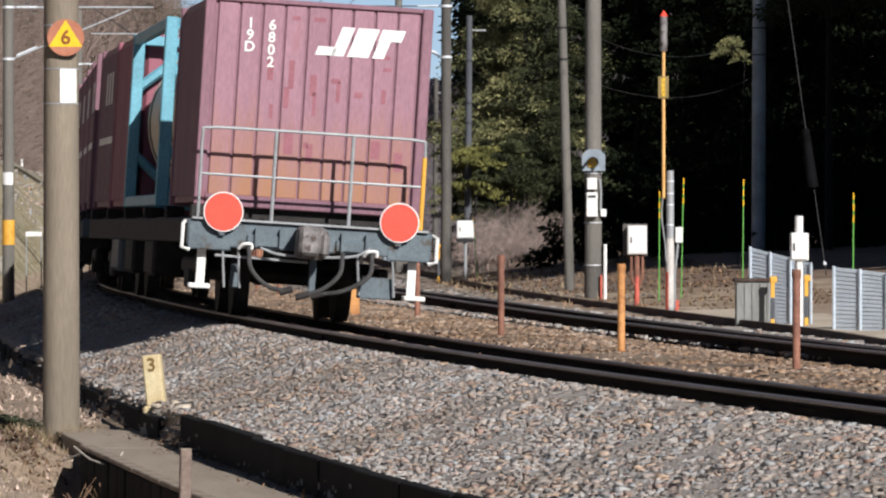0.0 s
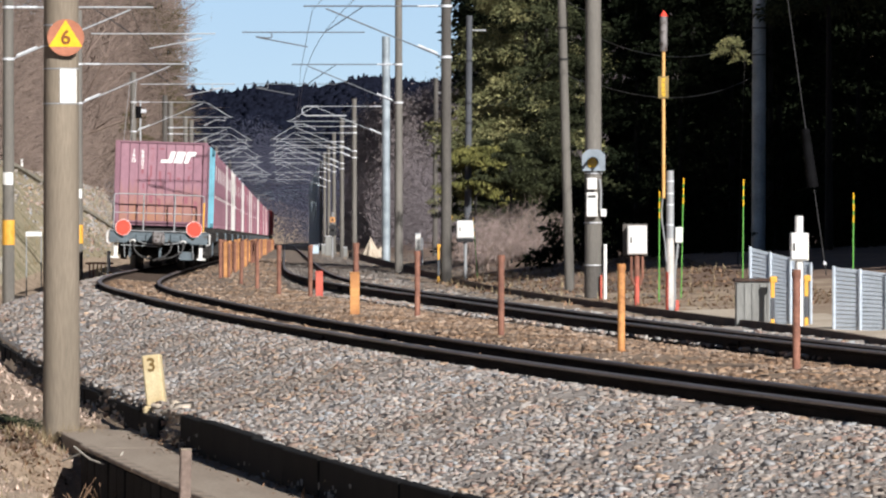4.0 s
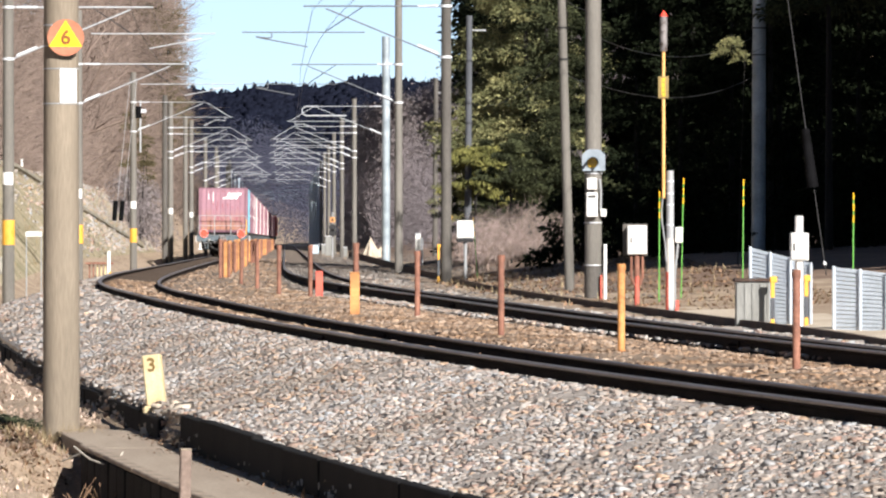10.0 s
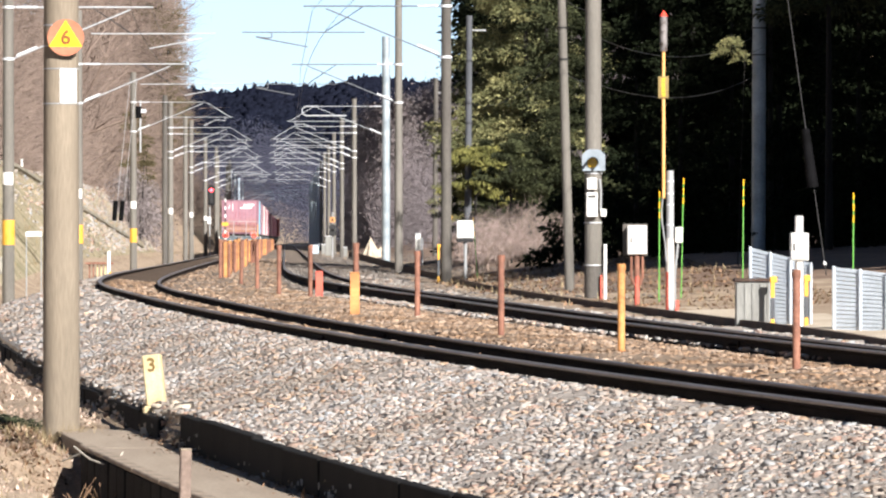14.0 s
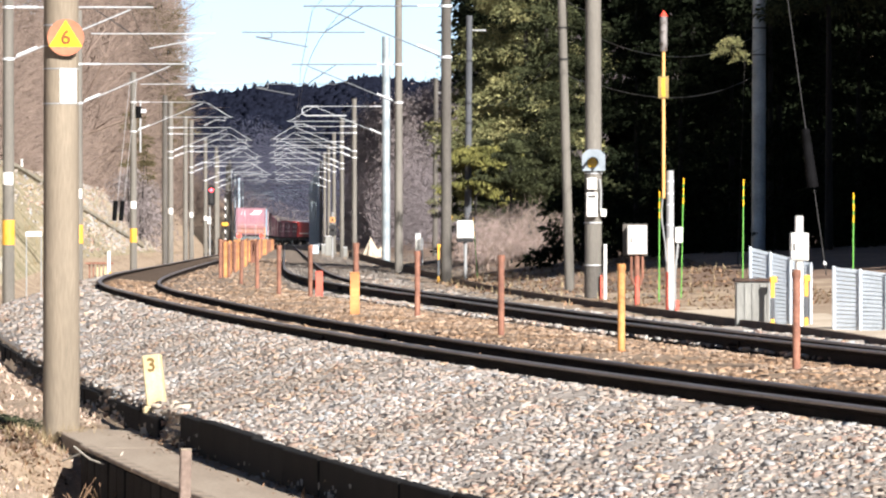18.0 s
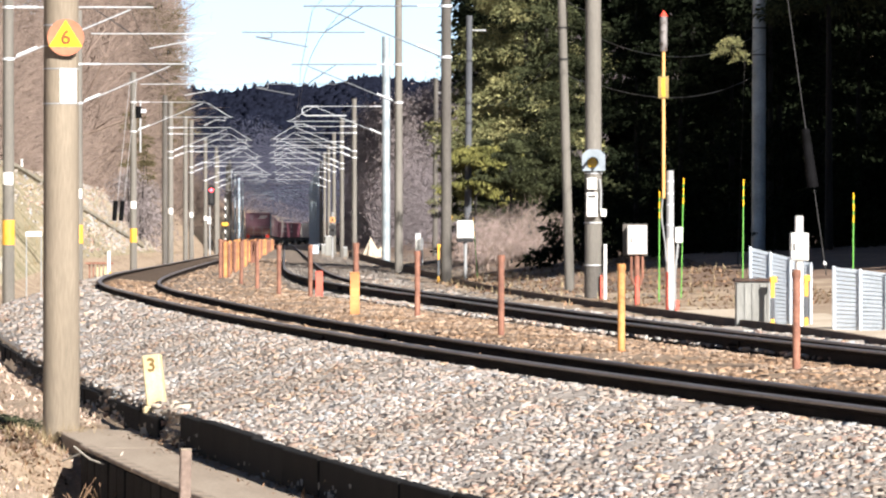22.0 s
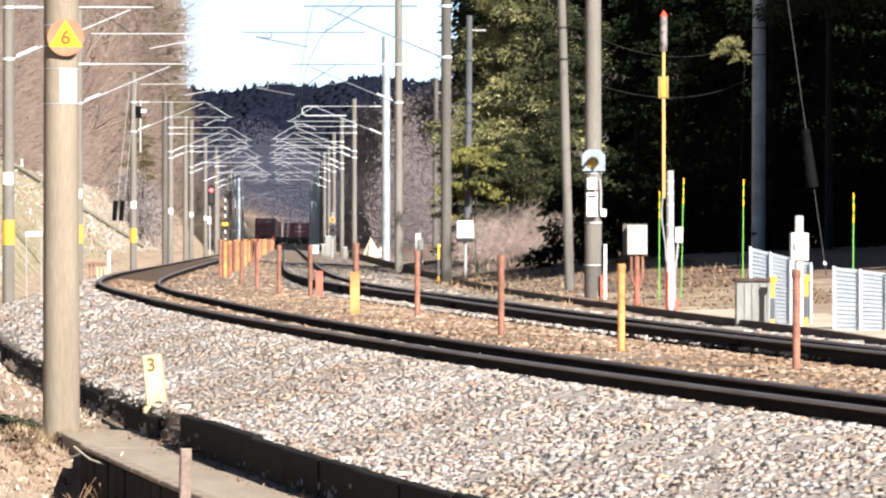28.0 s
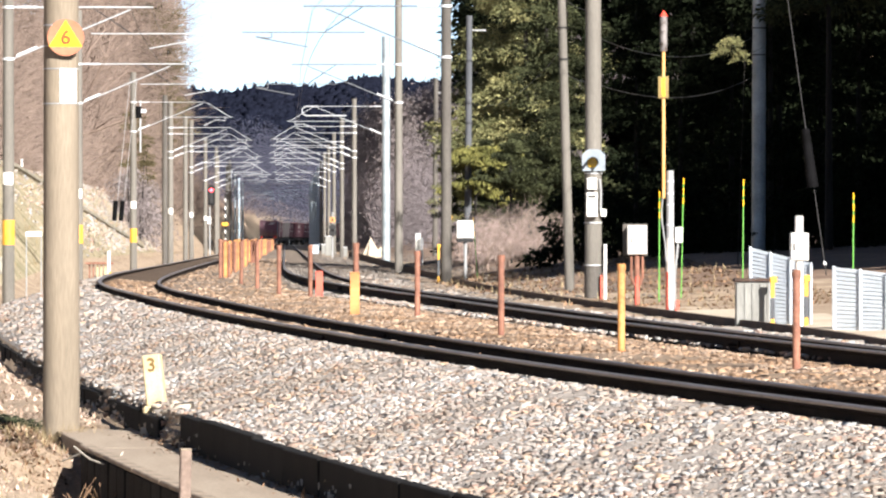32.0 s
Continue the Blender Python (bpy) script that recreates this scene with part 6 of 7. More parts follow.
def upper_wood(rg, n):
    y = 470 + 170 * rg.random(n)
    x = -0.0472 * y - 0.3 - rg.random(n) ** 1.1 * 10 + rg.normal(0, 0.9, n)
    z = ground_z(x - centre_x(y), y)
    return x, y, z, (3 + 0.043 * y - z) * (0.9 + 0.1 * np.sin(1.7 * x))


def left_far_wood(rg, n):
    y = 400 + 360 * rg.random(n)
    o = -6.0 - rg.random(n) * 24
    x = o + centre_x(y)
    return x, y, ground_z(o, y), lumps(x, y, 0.4) * (7 + 8 * smooth(7, 15, -o))


def right_far_wood(rg, n):
    y = 300 + 420 * rg.random(n)
    x = mid_x(1, y) + 6.5 + rg.random(n) * 22
    o = x - centre_x(y)
    return x, y, ground_z(o, y), lumps(x, y, 0.4) * (7 + 4 * smooth(6, 16, x - mid_x(1, y)))


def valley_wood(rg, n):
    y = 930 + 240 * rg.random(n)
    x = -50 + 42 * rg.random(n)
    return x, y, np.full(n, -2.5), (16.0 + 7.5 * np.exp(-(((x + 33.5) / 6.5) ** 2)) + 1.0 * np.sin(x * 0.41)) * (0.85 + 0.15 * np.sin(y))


thicket("bare_thicket", 62000, left_wood, 1.0, 1.5, 0.016, "twig", 21, "dense leafless reddish-brown thicket on the bank")
thicket("bare_thicket", 34000, upper_wood, 1.0, 2.2, 0.024, "twig", 25, "tall leafless pinkish-brown wood above the bank", 0.85)
thicket("bare_thicket", 34000, left_far_wood, 1.0, 1.1, 0.022, "twig", 22, "leafless brown thicket along the cutting")
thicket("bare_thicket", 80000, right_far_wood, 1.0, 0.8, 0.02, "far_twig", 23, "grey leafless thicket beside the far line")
thicket("bare_thicket", 130000, valley_wood, 1.0, 0.34, 0.055, "valley_twig", 24, "leafless wood across the valley, tinted bluish-grey for haze", 0.8)

br = thing("broken_branch", pose(-2.47, 40.6, -0.735, 0, 0, 20), "pale broken bare branch lying over the drain edge", "branch")
b = B()
for pts in ([(-0.2, 0, 0.12), (-0.05, 0.1, 0.02), (0.12, 0.1, -0.04), (0.3, 0.0, 0.0)], [(-0.05, 0.1, 0.02), (0.1, -0.3, -0.06), (0.22, -0.6, -0.12)], [(0.12, 0.1, -0.04), (0.26, 0.3, 0.06)], [(-0.12, 0.05, 0.07), (-0.2, 0.3, 0.0)]):
    bent(b, pts, 0.006, 5)
part("twigs", b, "deadwood", br)
stalks = random.Random(12)
for k in range(3):
    x, y = -2.42 + stalks.uniform(-0.2, 0.25), 39.3 + stalks.uniform(-1.0, 1.0)
    e = thing("dead_weed", pose(x, y, -1.1), "brown dead weed stalks beside the drain", "weed", "dead weeds")
    for q in range(5):
        b = B()
        a, l = stalks.uniform(0, 6.28), stalks.uniform(0.16, 0.32)
        bent(b, [(0, 0, 0), (0.05 * math.cos(a), 0.05 * math.sin(a), l * 0.6), (0.12 * math.cos(a), 0.12 * math.sin(a), l * 0.9)], 0.0035, 4)
        part("stalk", b, "litter", e)

# ---- the freight train ----
N_WAGONS = 19
PITCH = 20.4
TAIL_S, SPEED = 33.2, 21.5


def tail_at(t):
    return TAIL_S + SPEED * t


def wagon_pose(k, t):
    """Pose of the k-th wagon from the tail: it rides on its two bogies."""
    c = tail_at(t) + 0.25 + PITCH * (k + 0.5)
    sway = [-0.07 * math.exp(-(((s - 56) / 11) ** 2)) for s in (c - 7.1, c + 7.1)]
    a, _, la = at(0, c - 7.1, sway[0])
    b, _, lb = at(0, c + 7.1, sway[1])
    th = math.atan2(b.x - a.x, b.y - a.y)
    pitch = math.atan2(b.z - a.z, 14.2)
    return Matrix.Translation((a + b) / 2) @ Matrix.Rotation(-th, 4, "Z") @ Matrix.Rotation(pitch, 4, "X") @ Matrix.Rotation(math.atan((la + lb) / 2), 4, "Y")


def bogie(parent, y, detail):
    b = B()
    for x in (-0.95, 0.95):
        box(b, (x, y, 0.5), (0.12, 2.3, 0.16), bevel=0.03)
        box(b, (x, y, 0.36), (0.16, 0.7, 0.22), bevel=0.03)
    box(b, (0, y, 0.52), (1.9, 0.4, 0.2), bevel=0.03)
    part("bogie_frame", b, "dirt_iron", parent)
    for dy in (-0.95, 0.95):
        b = B()
        rod(b, (-0.9, y + dy, 0.43), (0.9, y + dy, 0.43), 0.075, n=10)
        axle = part("axle", b, "dirt_iron", parent)
        for x in (-0.55, 0.55):
            b = B()
            s = 1 if x > 0 else -1
            rod(b, (x - 0.06 * s, y + dy, 0.43), (x + 0.065 * s, y + dy, 0.43), 0.43, 0.425, 28 if detail else 14)
            rod(b, (x - 0.09 * s, y + dy, 0.43), (x - 0.06 * s, y + dy, 0.43), 0.455, 0.455, 28 if detail else 14)
            part("wheel", b, "dirt_iron", axle, "dark steel flanged wheel")


def wagon(detail):
    e = new("container_wagon")
    tagged(e, "blue-grey flat wagon carrying containers" + (", with red tail discs" if detail else ""), "freight wagon", "wagons of the train")
    # frame in near-black iron, which holds the shade along the wagon's side
    b = B()
    for x in (-0.55, 0.55, -1.12, 1.12):
        box(b, (x, 0, 0.86), (0.16, 19.6, 0.26), bevel=0.02)
    for y in np.arange(-9.6, 9.7, 2.4):
        box(b, (0, y, 0.88), (2.3, 0.18, 0.2))
    part("deck_frame", b, "dirt_iron", e)
    for y in (-9.5, -5.7, -1.9, 1.9, 5.7, 9.5):
        for x in (-1.1, 1.1):
            b = B()
            box(b, (x, y, 1.055), (0.2, 0.22, 0.13), bevel=0.01)
            part("container_lock", b, "dirt_iron", e)
    for y in (-3.2, 0.6, 3.4):
        for x, w in ((-0.95, 1.5), (0.95, 1.1)):
            b = B()
            box(b, (x, y, 0.55), (0.5, w, 0.42), bevel=0.04)
            part("equipment_box", b, "dirt_iron" if y < 3 else "underframe", e)
    # near-black plate added as the shadow under the containers
    b = B()
    box(b, (0, 0, 1.0), (2.1, 19.4, 0.03))
    part("deck_plate", b, "dirt_iron", e)
    # dark filler put into the shadowed gap above the end beam
    b = B()
    box(b, (0, -9.4, 1.045), (2.24, 0.06, 0.15))
    part("end_stop", b, "dirt_iron", e)
    bogie(e, -7.1, detail)
    bogie(e, 7.1, detail)
    if not detail:
        for y in (-9.9, 9.9):
            b = B()
            box(b, (0, y, 0.86), (2.5, 0.14, 0.26), bevel=0.02)
            part("end_beam", b, "underframe", e)
            b = B()
            box(b, (0, y + (0.2 if y > 0 else -0.2), 0.85), (0.25, 0.5, 0.28), bevel=0.03)
            part("coupler", b, "coupler", e)
        return e
    Y = -9.93
    b = B()
    box(b, (0, Y, 0.84), (2.5, 0.1, 0.27), bevel=0.015)
    box(b, (-1.02, Y - 0.03, 0.82), (0.44, 0.05, 0.3), bevel=0.012)
    box(b, (1.02, Y - 0.03, 0.82), (0.44, 0.05, 0.3), bevel=0.012)
    beam = part("end_beam", b, "underframe", e, "blue-grey end beam")
    b = B()
    box(b, (0, Y - 0.02, 0.985), (2.42, 0.16, 0.025), bevel=0.006)
    part("footboard", b, "handrail", e)
    for x in (-0.55, -0.3, 0.33, 0.58):
        b = B()
        box(b, (x, Y - 0.07, 0.82), (0.03, 0.1, 0.2), bevel=0.006)
        part("bracket", b, "underframe", beam)
    for x, w in ((-0.47, 0.34), (0.47, 0.4)):
        b = B()
        box(b, (x, Y - 0.06, 0.79), (w, 0.04, 0.12), bevel=0.01)
        part("step_plate", b, "underframe", beam)
    # coupler
    b = B()
    box(b, (0, Y - 0.22, 0.80), (0.30, 0.42, 0.33), bevel=0.04)
    box(b, (-0.03, Y - 0.42, 0.82), (0.22, 0.14, 0.3), bevel=0.035)
    box(b, (0.12, Y - 0.40, 0.79), (0.1, 0.2, 0.26), bevel=0.04)
    part("coupler", b, "coupler", e, "worn iron automatic coupler")
    b = B()
    bent(b, arc([(-0.5, Y - 0.12, 0.72), (-0.25, Y - 0.14, 0.66), (0.4, Y - 0.14, 0.68), (0.62, Y - 0.12, 0.78)], 4), 0.014)
    part("uncoupling_lever", b, "handrail", e)
    # handrail
    b = B()
    bent(b, arc([(-1.15, Y, 0.98), (-1.15, Y, 1.45), (-1.15, Y, 1.84), (-1.09, Y, 1.91), (-0.6, Y, 1.92), (0.6, Y, 1.92), (1.07, Y, 1.91), (1.13, Y, 1.84), (1.13, Y, 1.45)], 4), 0.017, 8)
    rail_ = part("handrail", b, "handrail", e, "grey tubular end rail", smooth=True)
    b = B()
    rod(b, (-1.15, Y, 1.44), (1.13, Y, 1.44), 0.014, n=8)
    part("mid_rail", b, "handrail", rail_)
    for x in (-0.40, 0.39):
        b = B()
        rod(b, (x, Y, 0.92), (x, Y, 1.92), 0.02, n=8)
        part("upright", b, "handrail", rail_)
    b = B()
    rod(b, (1.13, Y, 1.0), (1.13, Y, 1.74), 0.024, n=8)
    part("yellow_upright", b, "yellow", rail_, "yellow painted upright")
    # tail discs
    for x in (-0.9, 0.9):
        b = B()
        rod(b, (x, Y - 0.13, 1.062), (x, Y - 0.10, 1.062), 0.203, n=40)
        d = part("tail_disc", b, "white", e, "white-rimmed red tail disc", smooth=True)
        b = B()
        rod(b, (x, Y - 0.137, 1.062), (x, Y - 0.128, 1.062), 0.19, 0.192, 40)
        part("red_face", b, "lampred", d, "red disc face", smooth=True)
        b = B()
        box(b, (x, Y - 0.07, 0.95), (0.06, 0.08, 0.26), bevel=0.008)
        part("disc_mount", b, "underframe", d)
    # air hoses with white cocks
    for x, ex, ez in ((-0.62, -0.22, 0.30), (0.64, 0.1, 0.28), (0.34, -0.05, 0.26)):
        b = B()
        bent(b, arc([(x, Y - 0.13, 0.72), (x + (0.03 if x < 0 else -0.03), Y - 0.22, 0.5), ((x + ex) / 2, Y - 0.25, 0.34), (ex, Y - 0.22, ez)], 6), 0.024, 8)
        h = part("air_hose", b, "rubber", e, "dark rubber air hose", smooth=True)
        b = B()
        rod(b, (ex - 0.07, Y - 0.22, ez - 0.02), (ex + 0.06, Y - 0.22, ez + 0.02), 0.035, n=10)
        part("hose_coupling", b, "dirt_iron", h)
    for x in (-0.62, 0.66):
        b = B()
        bent(b, arc([(x - 0.10, Y - 0.1, 0.70), (x - 0.06, Y - 0.14, 0.745), (x + 0.02, Y - 0.15, 0.75), (x + 0.03, Y - 0.14, 0.70)], 4), 0.018, 8)
        part("brake_cock", b, "white", e, "white brake pipe cock")
    for s in (-1, 1):
        b = B()
        bent(b, [(s * 1.27, Y + 0.05, 0.95), (s * 1.30, Y - 0.1, 0.92), (s * 1.30, Y - 0.1, 0.68), (s * 1.22, Y - 0.08, 0.66)], 0.02, 6)
        part("grab_iron", b, "white", e, "white grab iron")
        b = B()
        box(b, (s * 1.08, Y + 0.1, 0.48), (0.09, 0.03, 0.42), bevel=0.006)
        box(b, (s * 1.10, Y - 0.02, 0.30), (0.22, 0.22, 0.05), bevel=0.01)
        part("shunter_step", b, "white", e, "white shunter's step")
    for x in (-0.88, -0.72, 0.5, 0.86):
        b = B()
        rod(b, (x, Y - 0.02, 0.72), (x + 0.04, Y, 0.3), 0.013, n=6)
        part("brake_rod", b, "handrail", e)
    b = B()
    rod(b, (-0.95, Y, 0.62), (0.0, Y, 0.60), 0.014, n=6)
    part("cross_rod", b, "handrail", e)
    for c, q in (((0.05, Y - 0.05, 0.48), (0.07, 0.05, 0.4)), ((0.72, Y + 0.2, 0.38), (0.34, 0.3, 0.22)), ((-0.72, Y + 0.25, 0.42), (0.08, 0.06, 0.24))):
        b = B()
        box(b, c, q, bevel=0.01)
        part("hanger", b, "underframe", e)
    return e


CW, CL, CH = 2.35, 3.72, 2.15


def sheet(e, name, c, width, height, pitch, depth, mat, turn):
    """A corrugated steel sheet facing away from the box."""
    b = B()
    n = int(width / pitch)
    p = width / n
    xs = [(-width / 2, 0.0)]
    for k in range(n):
        x = -width / 2 + k * p
        xs += [(x + 0.12 * p, 0.0), (x + 0.22 * p, -depth), (x + 0.78 * p, -depth), (x + 0.88 * p, 0.0)]
    xs.append((width / 2, 0.0))
    m = Matrix.Translation(c) @ Matrix.Rotation(radians(turn), 4, "Z")
    rows = [[b.verts.new(m @ Vector((x, y, z))) for x, y in xs] for z in (-height / 2, height / 2)]
    for k in range(len(xs) - 1):
        b.faces.new((rows[0][k], rows[0][k + 1], rows[1][k + 1], rows[1][k]))
    part(name, b, mat, e)


def container(mat, label, detail=False, band=None, length=CL):
    """A freight container; origin on the floor's middle."""
    e = new("freight_container")
    tagged(e, label, "container", "containers on the train")
    b = B()
    box(b, (0, 0, CH / 2), (CW - 0.10, length - 0.10, CH - 0.06))
    part("core", b, mat, e)
    for x in (-1, 1):
        for y in (-1, 1):
            b = B()
            box(b, (x * (CW / 2 - 0.055), y * (length / 2 - 0.055), CH / 2), (0.11, 0.11, CH), bevel=0.012)
            part("corner_post", b, mat, e)
    for y in (-1, 1):
        b = B()
        hd = 0.05 if detail and y < 0 else 0.12
        box(b, (0, y * (length / 2 - 0.035), CH - hd / 2), (CW - 0.22, 0.07, hd), bevel=0.01)
        part("end_header", b, mat, e)
        b = B()
        box(b, (0, y * (length / 2 - 0.03), 0.06), (CW - 0.22, 0.06, 0.12), bevel=0.01)
        part("end_sill", b, mat, e)
    if detail:
        nr = 9
        for k in range(nr):
            b = B()
            w = (CW - 0.26) / nr
            x = -(CW - 0.26) / 2 + (k + 0.5) * w
            box(b, (x, -(length / 2 - 0.05), CH / 2 + 0.03), (w - 0.022, 0.045, CH - 0.17), bevel=0.01)
            part("end_rib", b, "worn_end", e)
    else:
        sheet(e, "end_wall", (0, -(length / 2 - 0.05), CH / 2), CW - 0.24, CH - 0.24, 0.25, 0.03, mat, 0)
    for s in (-1, 1):
        sheet(e, "side_wall", (s * (CW / 2 - 0.05), 0, CH / 2), length - 0.24, CH - 0.2, 0.29, 0.035, mat, 90 * s)
        if band:
            b = B()
            box(b, (s * (CW / 2 - 0.018), 0, CH * 0.42), (0.012, length * 0.8, 0.09))
            part("lettering_bar", b, "white", e, "white bar of lettering")
            for q in (-0.9, -0.3, 0.3):
                b = B()
                box(b, (s * (CW / 2 - 0.018), q, CH * 0.74), (0.012, 0.3, 0.42))
                part("white_mark", b, "white", e)
    b = B()
    box(b, (0, 0, CH - 0.015), (CW - 0.14, length - 0.14, 0.03))
    part("roof", b, mat, e)
    return e


def emblem(e, y):
    """Slanted white block emblem and column of characters on the end."""
    for x0, w, h0, h1 in ((0.13, 0.20, -0.15, -0.06), (0.26, 0.13, -0.15, 0.15), (0.47, 0.22, -0.15, 0.15), (0.73, 0.24, 0.03, 0.15), (0.68, 0.12, -0.15, 0.03)):
        b = B()
        vs = [b.verts.new((x0 - w / 2 + 0.35 * h, y, 1.76 + h)) for h in (h0,)] + [b.verts.new((x0 + w / 2 + 0.35 * h0, y, 1.76 + h0)), b.verts.new((x0 + w / 2 + 0.35 * h1, y, 1.76 + h1)), b.verts.new((x0 - w / 2 + 0.35 * h1, y, 1.76 + h1))]
        fc = b.faces.new(vs)
        ex = bmesh.ops.extrude_face_region(b, geom=[fc])
        bmesh.ops.translate(b, vec=(0, 0.004, 0), verts=[g for g in ex["geom"] if isinstance(g, bmesh.types.BMVert)])
        bmesh.ops.recalc_face_normals(b, faces=b.faces)
        part("emblem_shape", b, "white", e, "white slanted emblem block")
    for i, ch in enumerate("19D"):
        words("numeral", ch, 0.15, pose(-0.70, y - 0.001, 1.885 - i * 0.12, 90, 0, 0), "white", e)
    for i, ch in enumerate("6802"):
        words("numeral", ch, 0.15, pose(-0.475, y - 0.001, 1.88 - i * 0.127, 90, 0, 0), "white", e)


def repaint(e, y):
    """Darker touched-up strips of paint on the end."""
    for x, z, w, h in ((-0.48, 1.44, 0.044, 0.242), (-0.45, 1.41, 0.024, 0.194), (-0.25, 1.39, 0.058, 0.291), (-0.29, 1.15, 0.058, 0.218), (-0.02, 1.29, 0.068, 0.218), (0.0, 1.1, 0.039, 0.242), (0.21, 1.35, 0.097, 0.048), (0.24, 1.24, 0.044, 0.218), (0.45, 1.22, 0.087, 0.058), (0.01, 1.97, 0.126, 0.044), (-0.23, 1.97, 0.078, 0.044), (0.7, 1.62, 0.116, 0.039), (0.73, 1.5, 0.087, 0.039), (0.66, 0.67, 0.097, 0.184), (0.9, 0.56, 0.087, 0.194), (-0.24, 0.68, 0.097, 0.218), (-0.02, 0.59, 0.068, 0.194), (0.71, 1.22, 0.048, 0.145), (-0.06, 0.67, 0.048, 0.068), (-0.44, 1.0, 0.039, 0.145)):
        b = B()
        box(b, (x, y, z), (w, 0.003, h))
        part("paint_patch", b, "patch", e, "darker touched-up paint")


def worn_end_material():
    """Maroon paint that turns to rust towards the sill, with runs."""
    m = material("worn_end_paint", (0.31, 0.165, 0.205), 0.62, second=(0.27, 0.14, 0.178), scale=1.6, grain=25, bump=0.08, amount=0.2, stain=(0.28, 0.13, 0.155), stain_at=0.62, stretch=(2.2, 2.2, 0.5))
    n, link = m.node_tree.nodes, m.node_tree.links.new
    bsdf = n["Principled BSDF"]
    src = bsdf.inputs["Base Color"].links[0].from_socket
    tc, sep = n.new("ShaderNodeTexCoord"), n.new("ShaderNodeSeparateXYZ")
    link(tc.outputs["Object"], sep.inputs[0])
    no, mp = n.new("ShaderNodeTexNoise"), n.new("ShaderNodeMapping")
    mp.inputs["Scale"].default_value = (9, 9, 0.8)
    no.inputs["Scale"].default_value, no.inputs["Detail"].default_value = 1.0, 5
    link(tc.outputs["Object"], mp.inputs[0])
    link(mp.outputs[0], no.inputs["Vector"])
    add = n.new("ShaderNodeMath")
    add.operation = "MULTIPLY_ADD"
    add.inputs[1].default_value = -1.5
    link(no.outputs[0], add.inputs[0])
    link(sep.outputs[2], add.inputs[2])
    mr = n.new("ShaderNodeMapRange")
    mr.inputs[1].default_value, mr.inputs[2].default_value, mr.inputs[3].default_value, mr.inputs[4].default_value = -0.75, 0.35, 0.95, 0.0
    link(add.outputs[0], mr.inputs[0])
    mx = n.new("ShaderNodeMix")
    mx.data_type = "RGBA"
    mx.inputs[7].default_value = (0.31, 0.15, 0.078, 1)
    link(mr.outputs[0], mx.inputs[0])
    link(src, mx.inputs[6])
    link(mx.outputs[2], bsdf.inputs["Base Color"])
    return m


M["worn_end"] = worn_end_material()
M["patch"] = material("touch_up_paint", (0.25, 0.088, 0.11), 0.6, second=(0.28, 0.105, 0.13), scale=8, grain=30, bump=0, amount=0.15)


def tank_container():
    e = new("tank_container")
    tagged(e, "steel tank in a light blue frame on the wagon", "tank container", "containers on the train")
    L, W, H = 6.06, 2.42, 2.13
    for x in (-1, 1):
        for y in (-1, 1):
            b = B()
            box(b, (x * (W / 2 - 0.07), y * (L / 2 - 0.07), H / 2), (0.14, 0.14, H), bevel=0.012)
            part("corner_post", b, "cyan", e)
        for z in (0.07, H - 0.07):
            b = B()
            box(b, (x * (W / 2 - 0.06), 0, z), (0.1, L - 0.28, 0.12), bevel=0.01)
            part("side_rail", b, "cyan", e)
    for y in (-1, 1):
        for z in (0.07, H - 0.07):
            b = B()
            box(b, (0, y * (L / 2 - 0.07), z), (W - 0.28, 0.12, 0.12), bevel=0.01)
            part("cross_beam", b, "cyan", e)
        for s in (-1, 1):
            for z0, z1 in ((H - 0.65, H - 0.1), (0.65, 0.1)):
                b = B()
                rod(b, (s * (W / 2 - 0.1), y * (L / 2 - 0.07), z0), (s * (W / 2 - 0.75), y * (L / 2 - 0.07), z1), 0.06, n=6)
                part("gusset", b, "cyan", e)
    b = B()
    R = 1.02
    prof = [(-2.85, 0.15), (-2.8, 0.55), (-2.68, 0.78), (-2.45, 0.96), (-2.3, R), (2.3, R), (2.45, 0.96), (2.68, 0.78), (2.8, 0.55), (2.85, 0.15)]
    rings = [[b.verts.new((r * math.cos(k * math.tau / 36), y, H / 2 + r * math.sin(k * math.tau / 36))) for k in range(36)] for y, r in prof]
    for p, q in zip(rings[:-1], rings[1:]):
        for k in range(36):
            b.faces.new((p[k], p[(k + 1) % 36], q[(k + 1) % 36], q[k]))
    b.faces.new(rings[0])
    b.faces.new(rings[-1][::-1])
    bmesh.ops.recalc_face_normals(b, faces=b.faces)
    part("tank", b, "tank", e, "dull steel tank barrel", smooth=True)
    for y in (-1.8, 0, 1.8):
        b = B()
        rod(b, (0, y - 0.04, H / 2), (0, y + 0.04, H / 2), R + 0.02, R + 0.02, 36)
        part("tank_band", b, "tank", e)
    return e


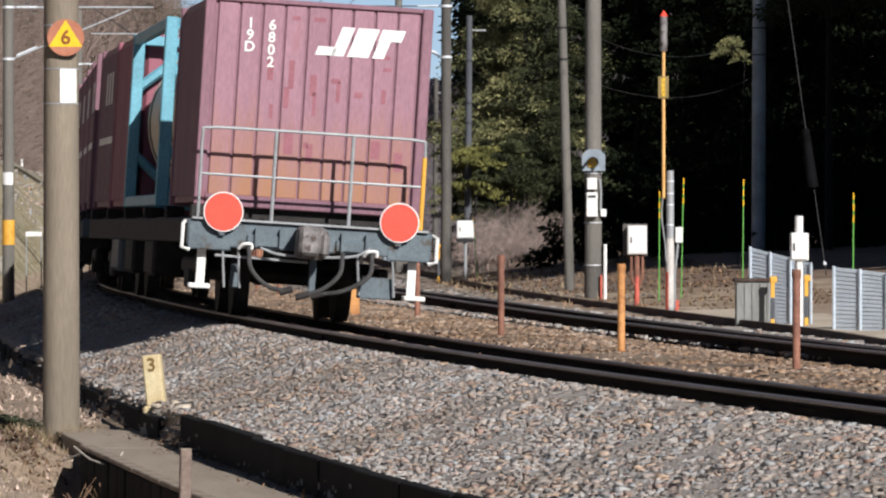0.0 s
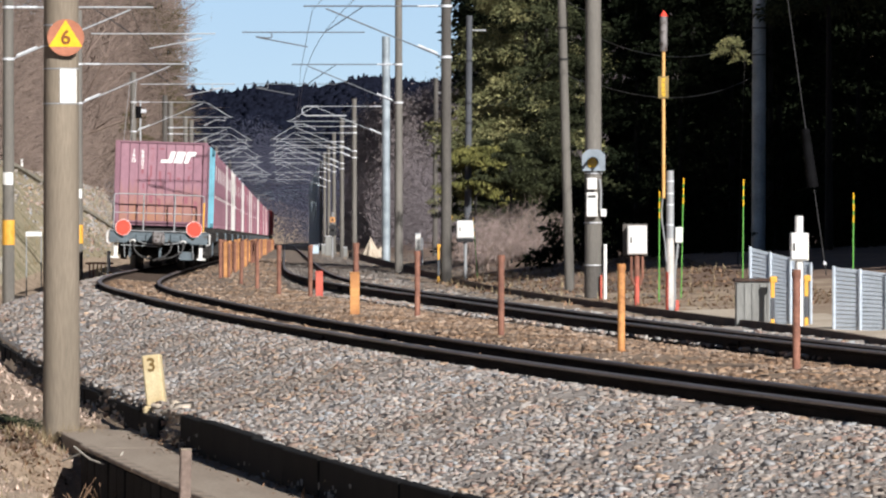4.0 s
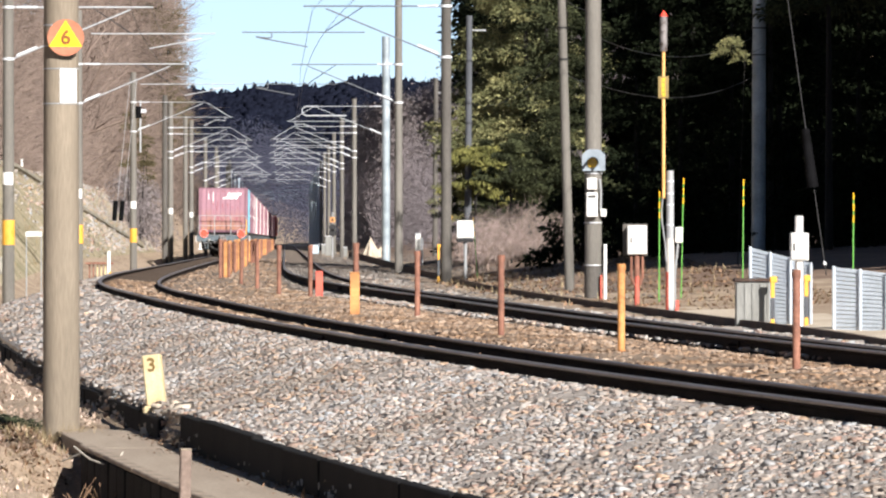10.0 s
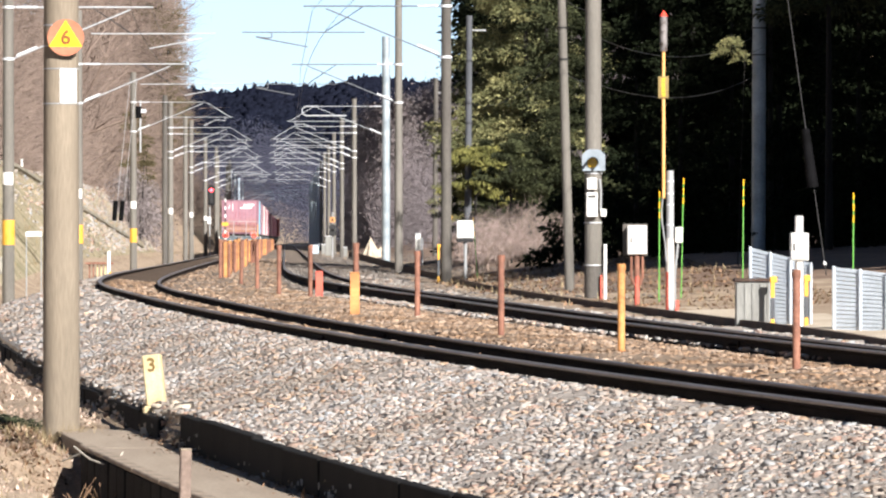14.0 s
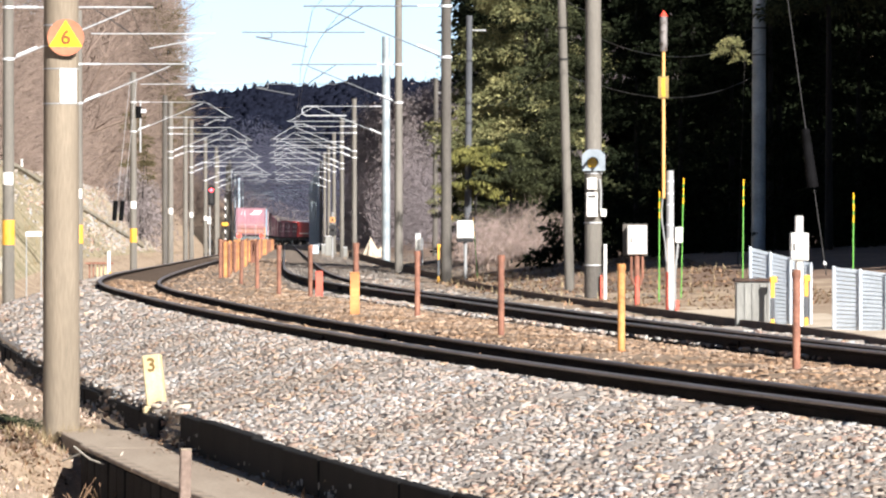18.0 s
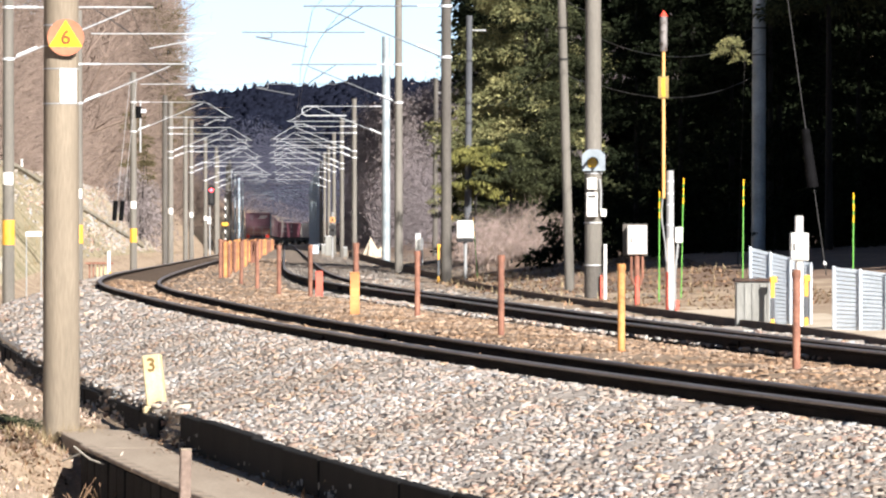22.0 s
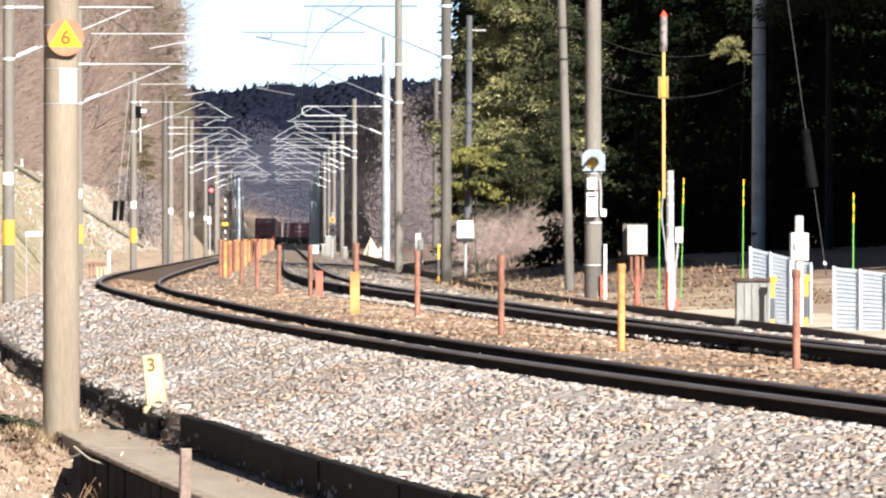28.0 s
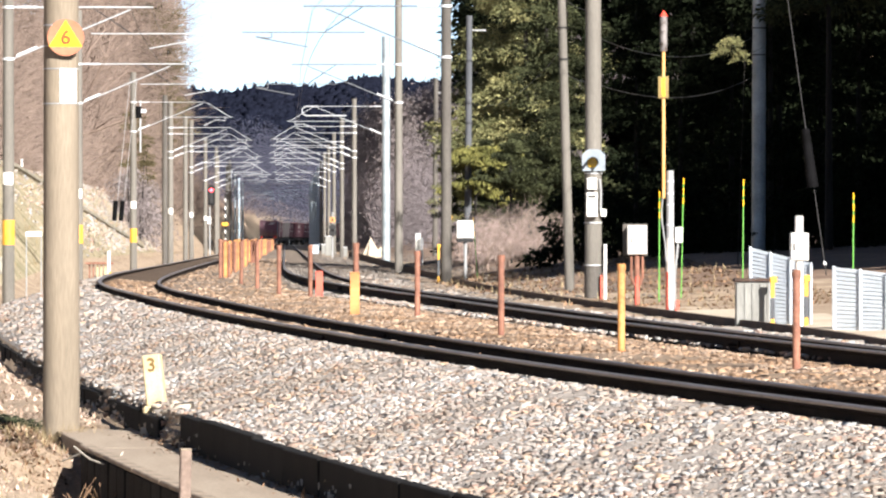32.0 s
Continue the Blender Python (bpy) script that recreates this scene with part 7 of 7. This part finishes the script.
def loco():
    e = new("locomotive")
    tagged(e, "red electric locomotive with a white waist line", "locomotive")
    b = B()
    box(b, (0, 0, 2.35), (2.8, 24.0, 2.3), bevel=0.12)
    part("body", b, "redbox", e)
    b = B()
    box(b, (0, 0, 3.45), (2.55, 23.2, 0.16), bevel=0.05)
    part("roof", b, "whitebox", e, "pale roof edge")
    b = B()
    box(b, (0, 0, 0.95), (2.6, 22.8, 0.4), bevel=0.05)
    part("underframe", b, "dirt_iron", e)
    for s in (-1, 1):
        b = B()
        box(b, (s * 1.405, 0, 1.75), (0.02, 22, 0.16))
        part("waist_line", b, "white", e)
    for y in (-8, 0, 8):
        bogie(e, y, False)
    for y in (-12.02, 12.02):
        for x in (-0.65, 0.65):
            b = B()
            box(b, (x, y, 2.85), (1.05, 0.03, 0.62), bevel=0.01)
            part("windscreen", b, "black", e)
    for y in (-7, 7):
        b = B()
        bent(b, [(-0.7, y, 3.6), (0, y - 0.8, 4.3), (0, y, 5.0)], 0.03)
        box(b, (0, y, 5.02), (1.3, 0.2, 0.05))
        part("pantograph", b, "handrail", e)
    return e


DECK = 1.125
WAGONS = [wagon(True)]
w2 = wagon(False)
WAGONS.append(w2)
for k in range(2, N_WAGONS):
    WAGONS.append(copy_thing(w2, Matrix()))
LOADS = []      # wagon number, place along it, thing
tail_box = container("azuki", "maroon ribbed steel container with rusty lower end and white emblem", True)
emblem(tail_box, -(CL / 2 - 0.05) - 0.027)
repaint(tail_box, -(CL / 2 - 0.05) - 0.0235)
LOADS.append((0, -7.68, tail_box))
LOADS.append((0, -0.95, tank_container()))
maroon = container("azuki", "maroon ribbed steel container with white lettering bar", band=True)
plain = container("pinkbox", "faded red ribbed steel container")
pale = container("whitebox", "off-white ribbed steel container")
LOADS += [(0, 4.03, plain), (0, 7.86, maroon), (1, -7.68, copy_thing(maroon, Matrix()))]
PALE = {(2, 1), (3, 0), (3, 1), (3, 2), (5, 0), (5, 1), (7, 0), (7, 3), (10, 0), (10, 1), (10, 2), (13, 1), (15, 0), (15, 1)}
LOADS.append((2, -3.84, pale))
rng = random.Random(3)
for k in range(1, N_WAGONS):
    for j in range(5):
        if (k, j) in ((1, 0), (2, 1)):
            continue
        src = pale if (k, j) in PALE else maroon if k < 3 and j > 1 else rng.choice([maroon, maroon, plain, plain, maroon])
        LOADS.append((k, -7.68 + j * 3.84, copy_thing(src, Matrix())))
LOCO = loco()


def motions():
    times = [0.5 * k for k in range(14)] + [7.0 + k for k in range(26)]
    for k, w in enumerate(WAGONS):
        walk(w, [(t, wagon_pose(k, t)) for t in times])
    for k, along, ob in LOADS:
        walk(ob, [(t, wagon_pose(k, t) @ pose(0, along, DECK)) for t in times])
    walk(LOCO, [(t, wagon_pose(N_WAGONS + 0.1, t)) for t in times])


motions()
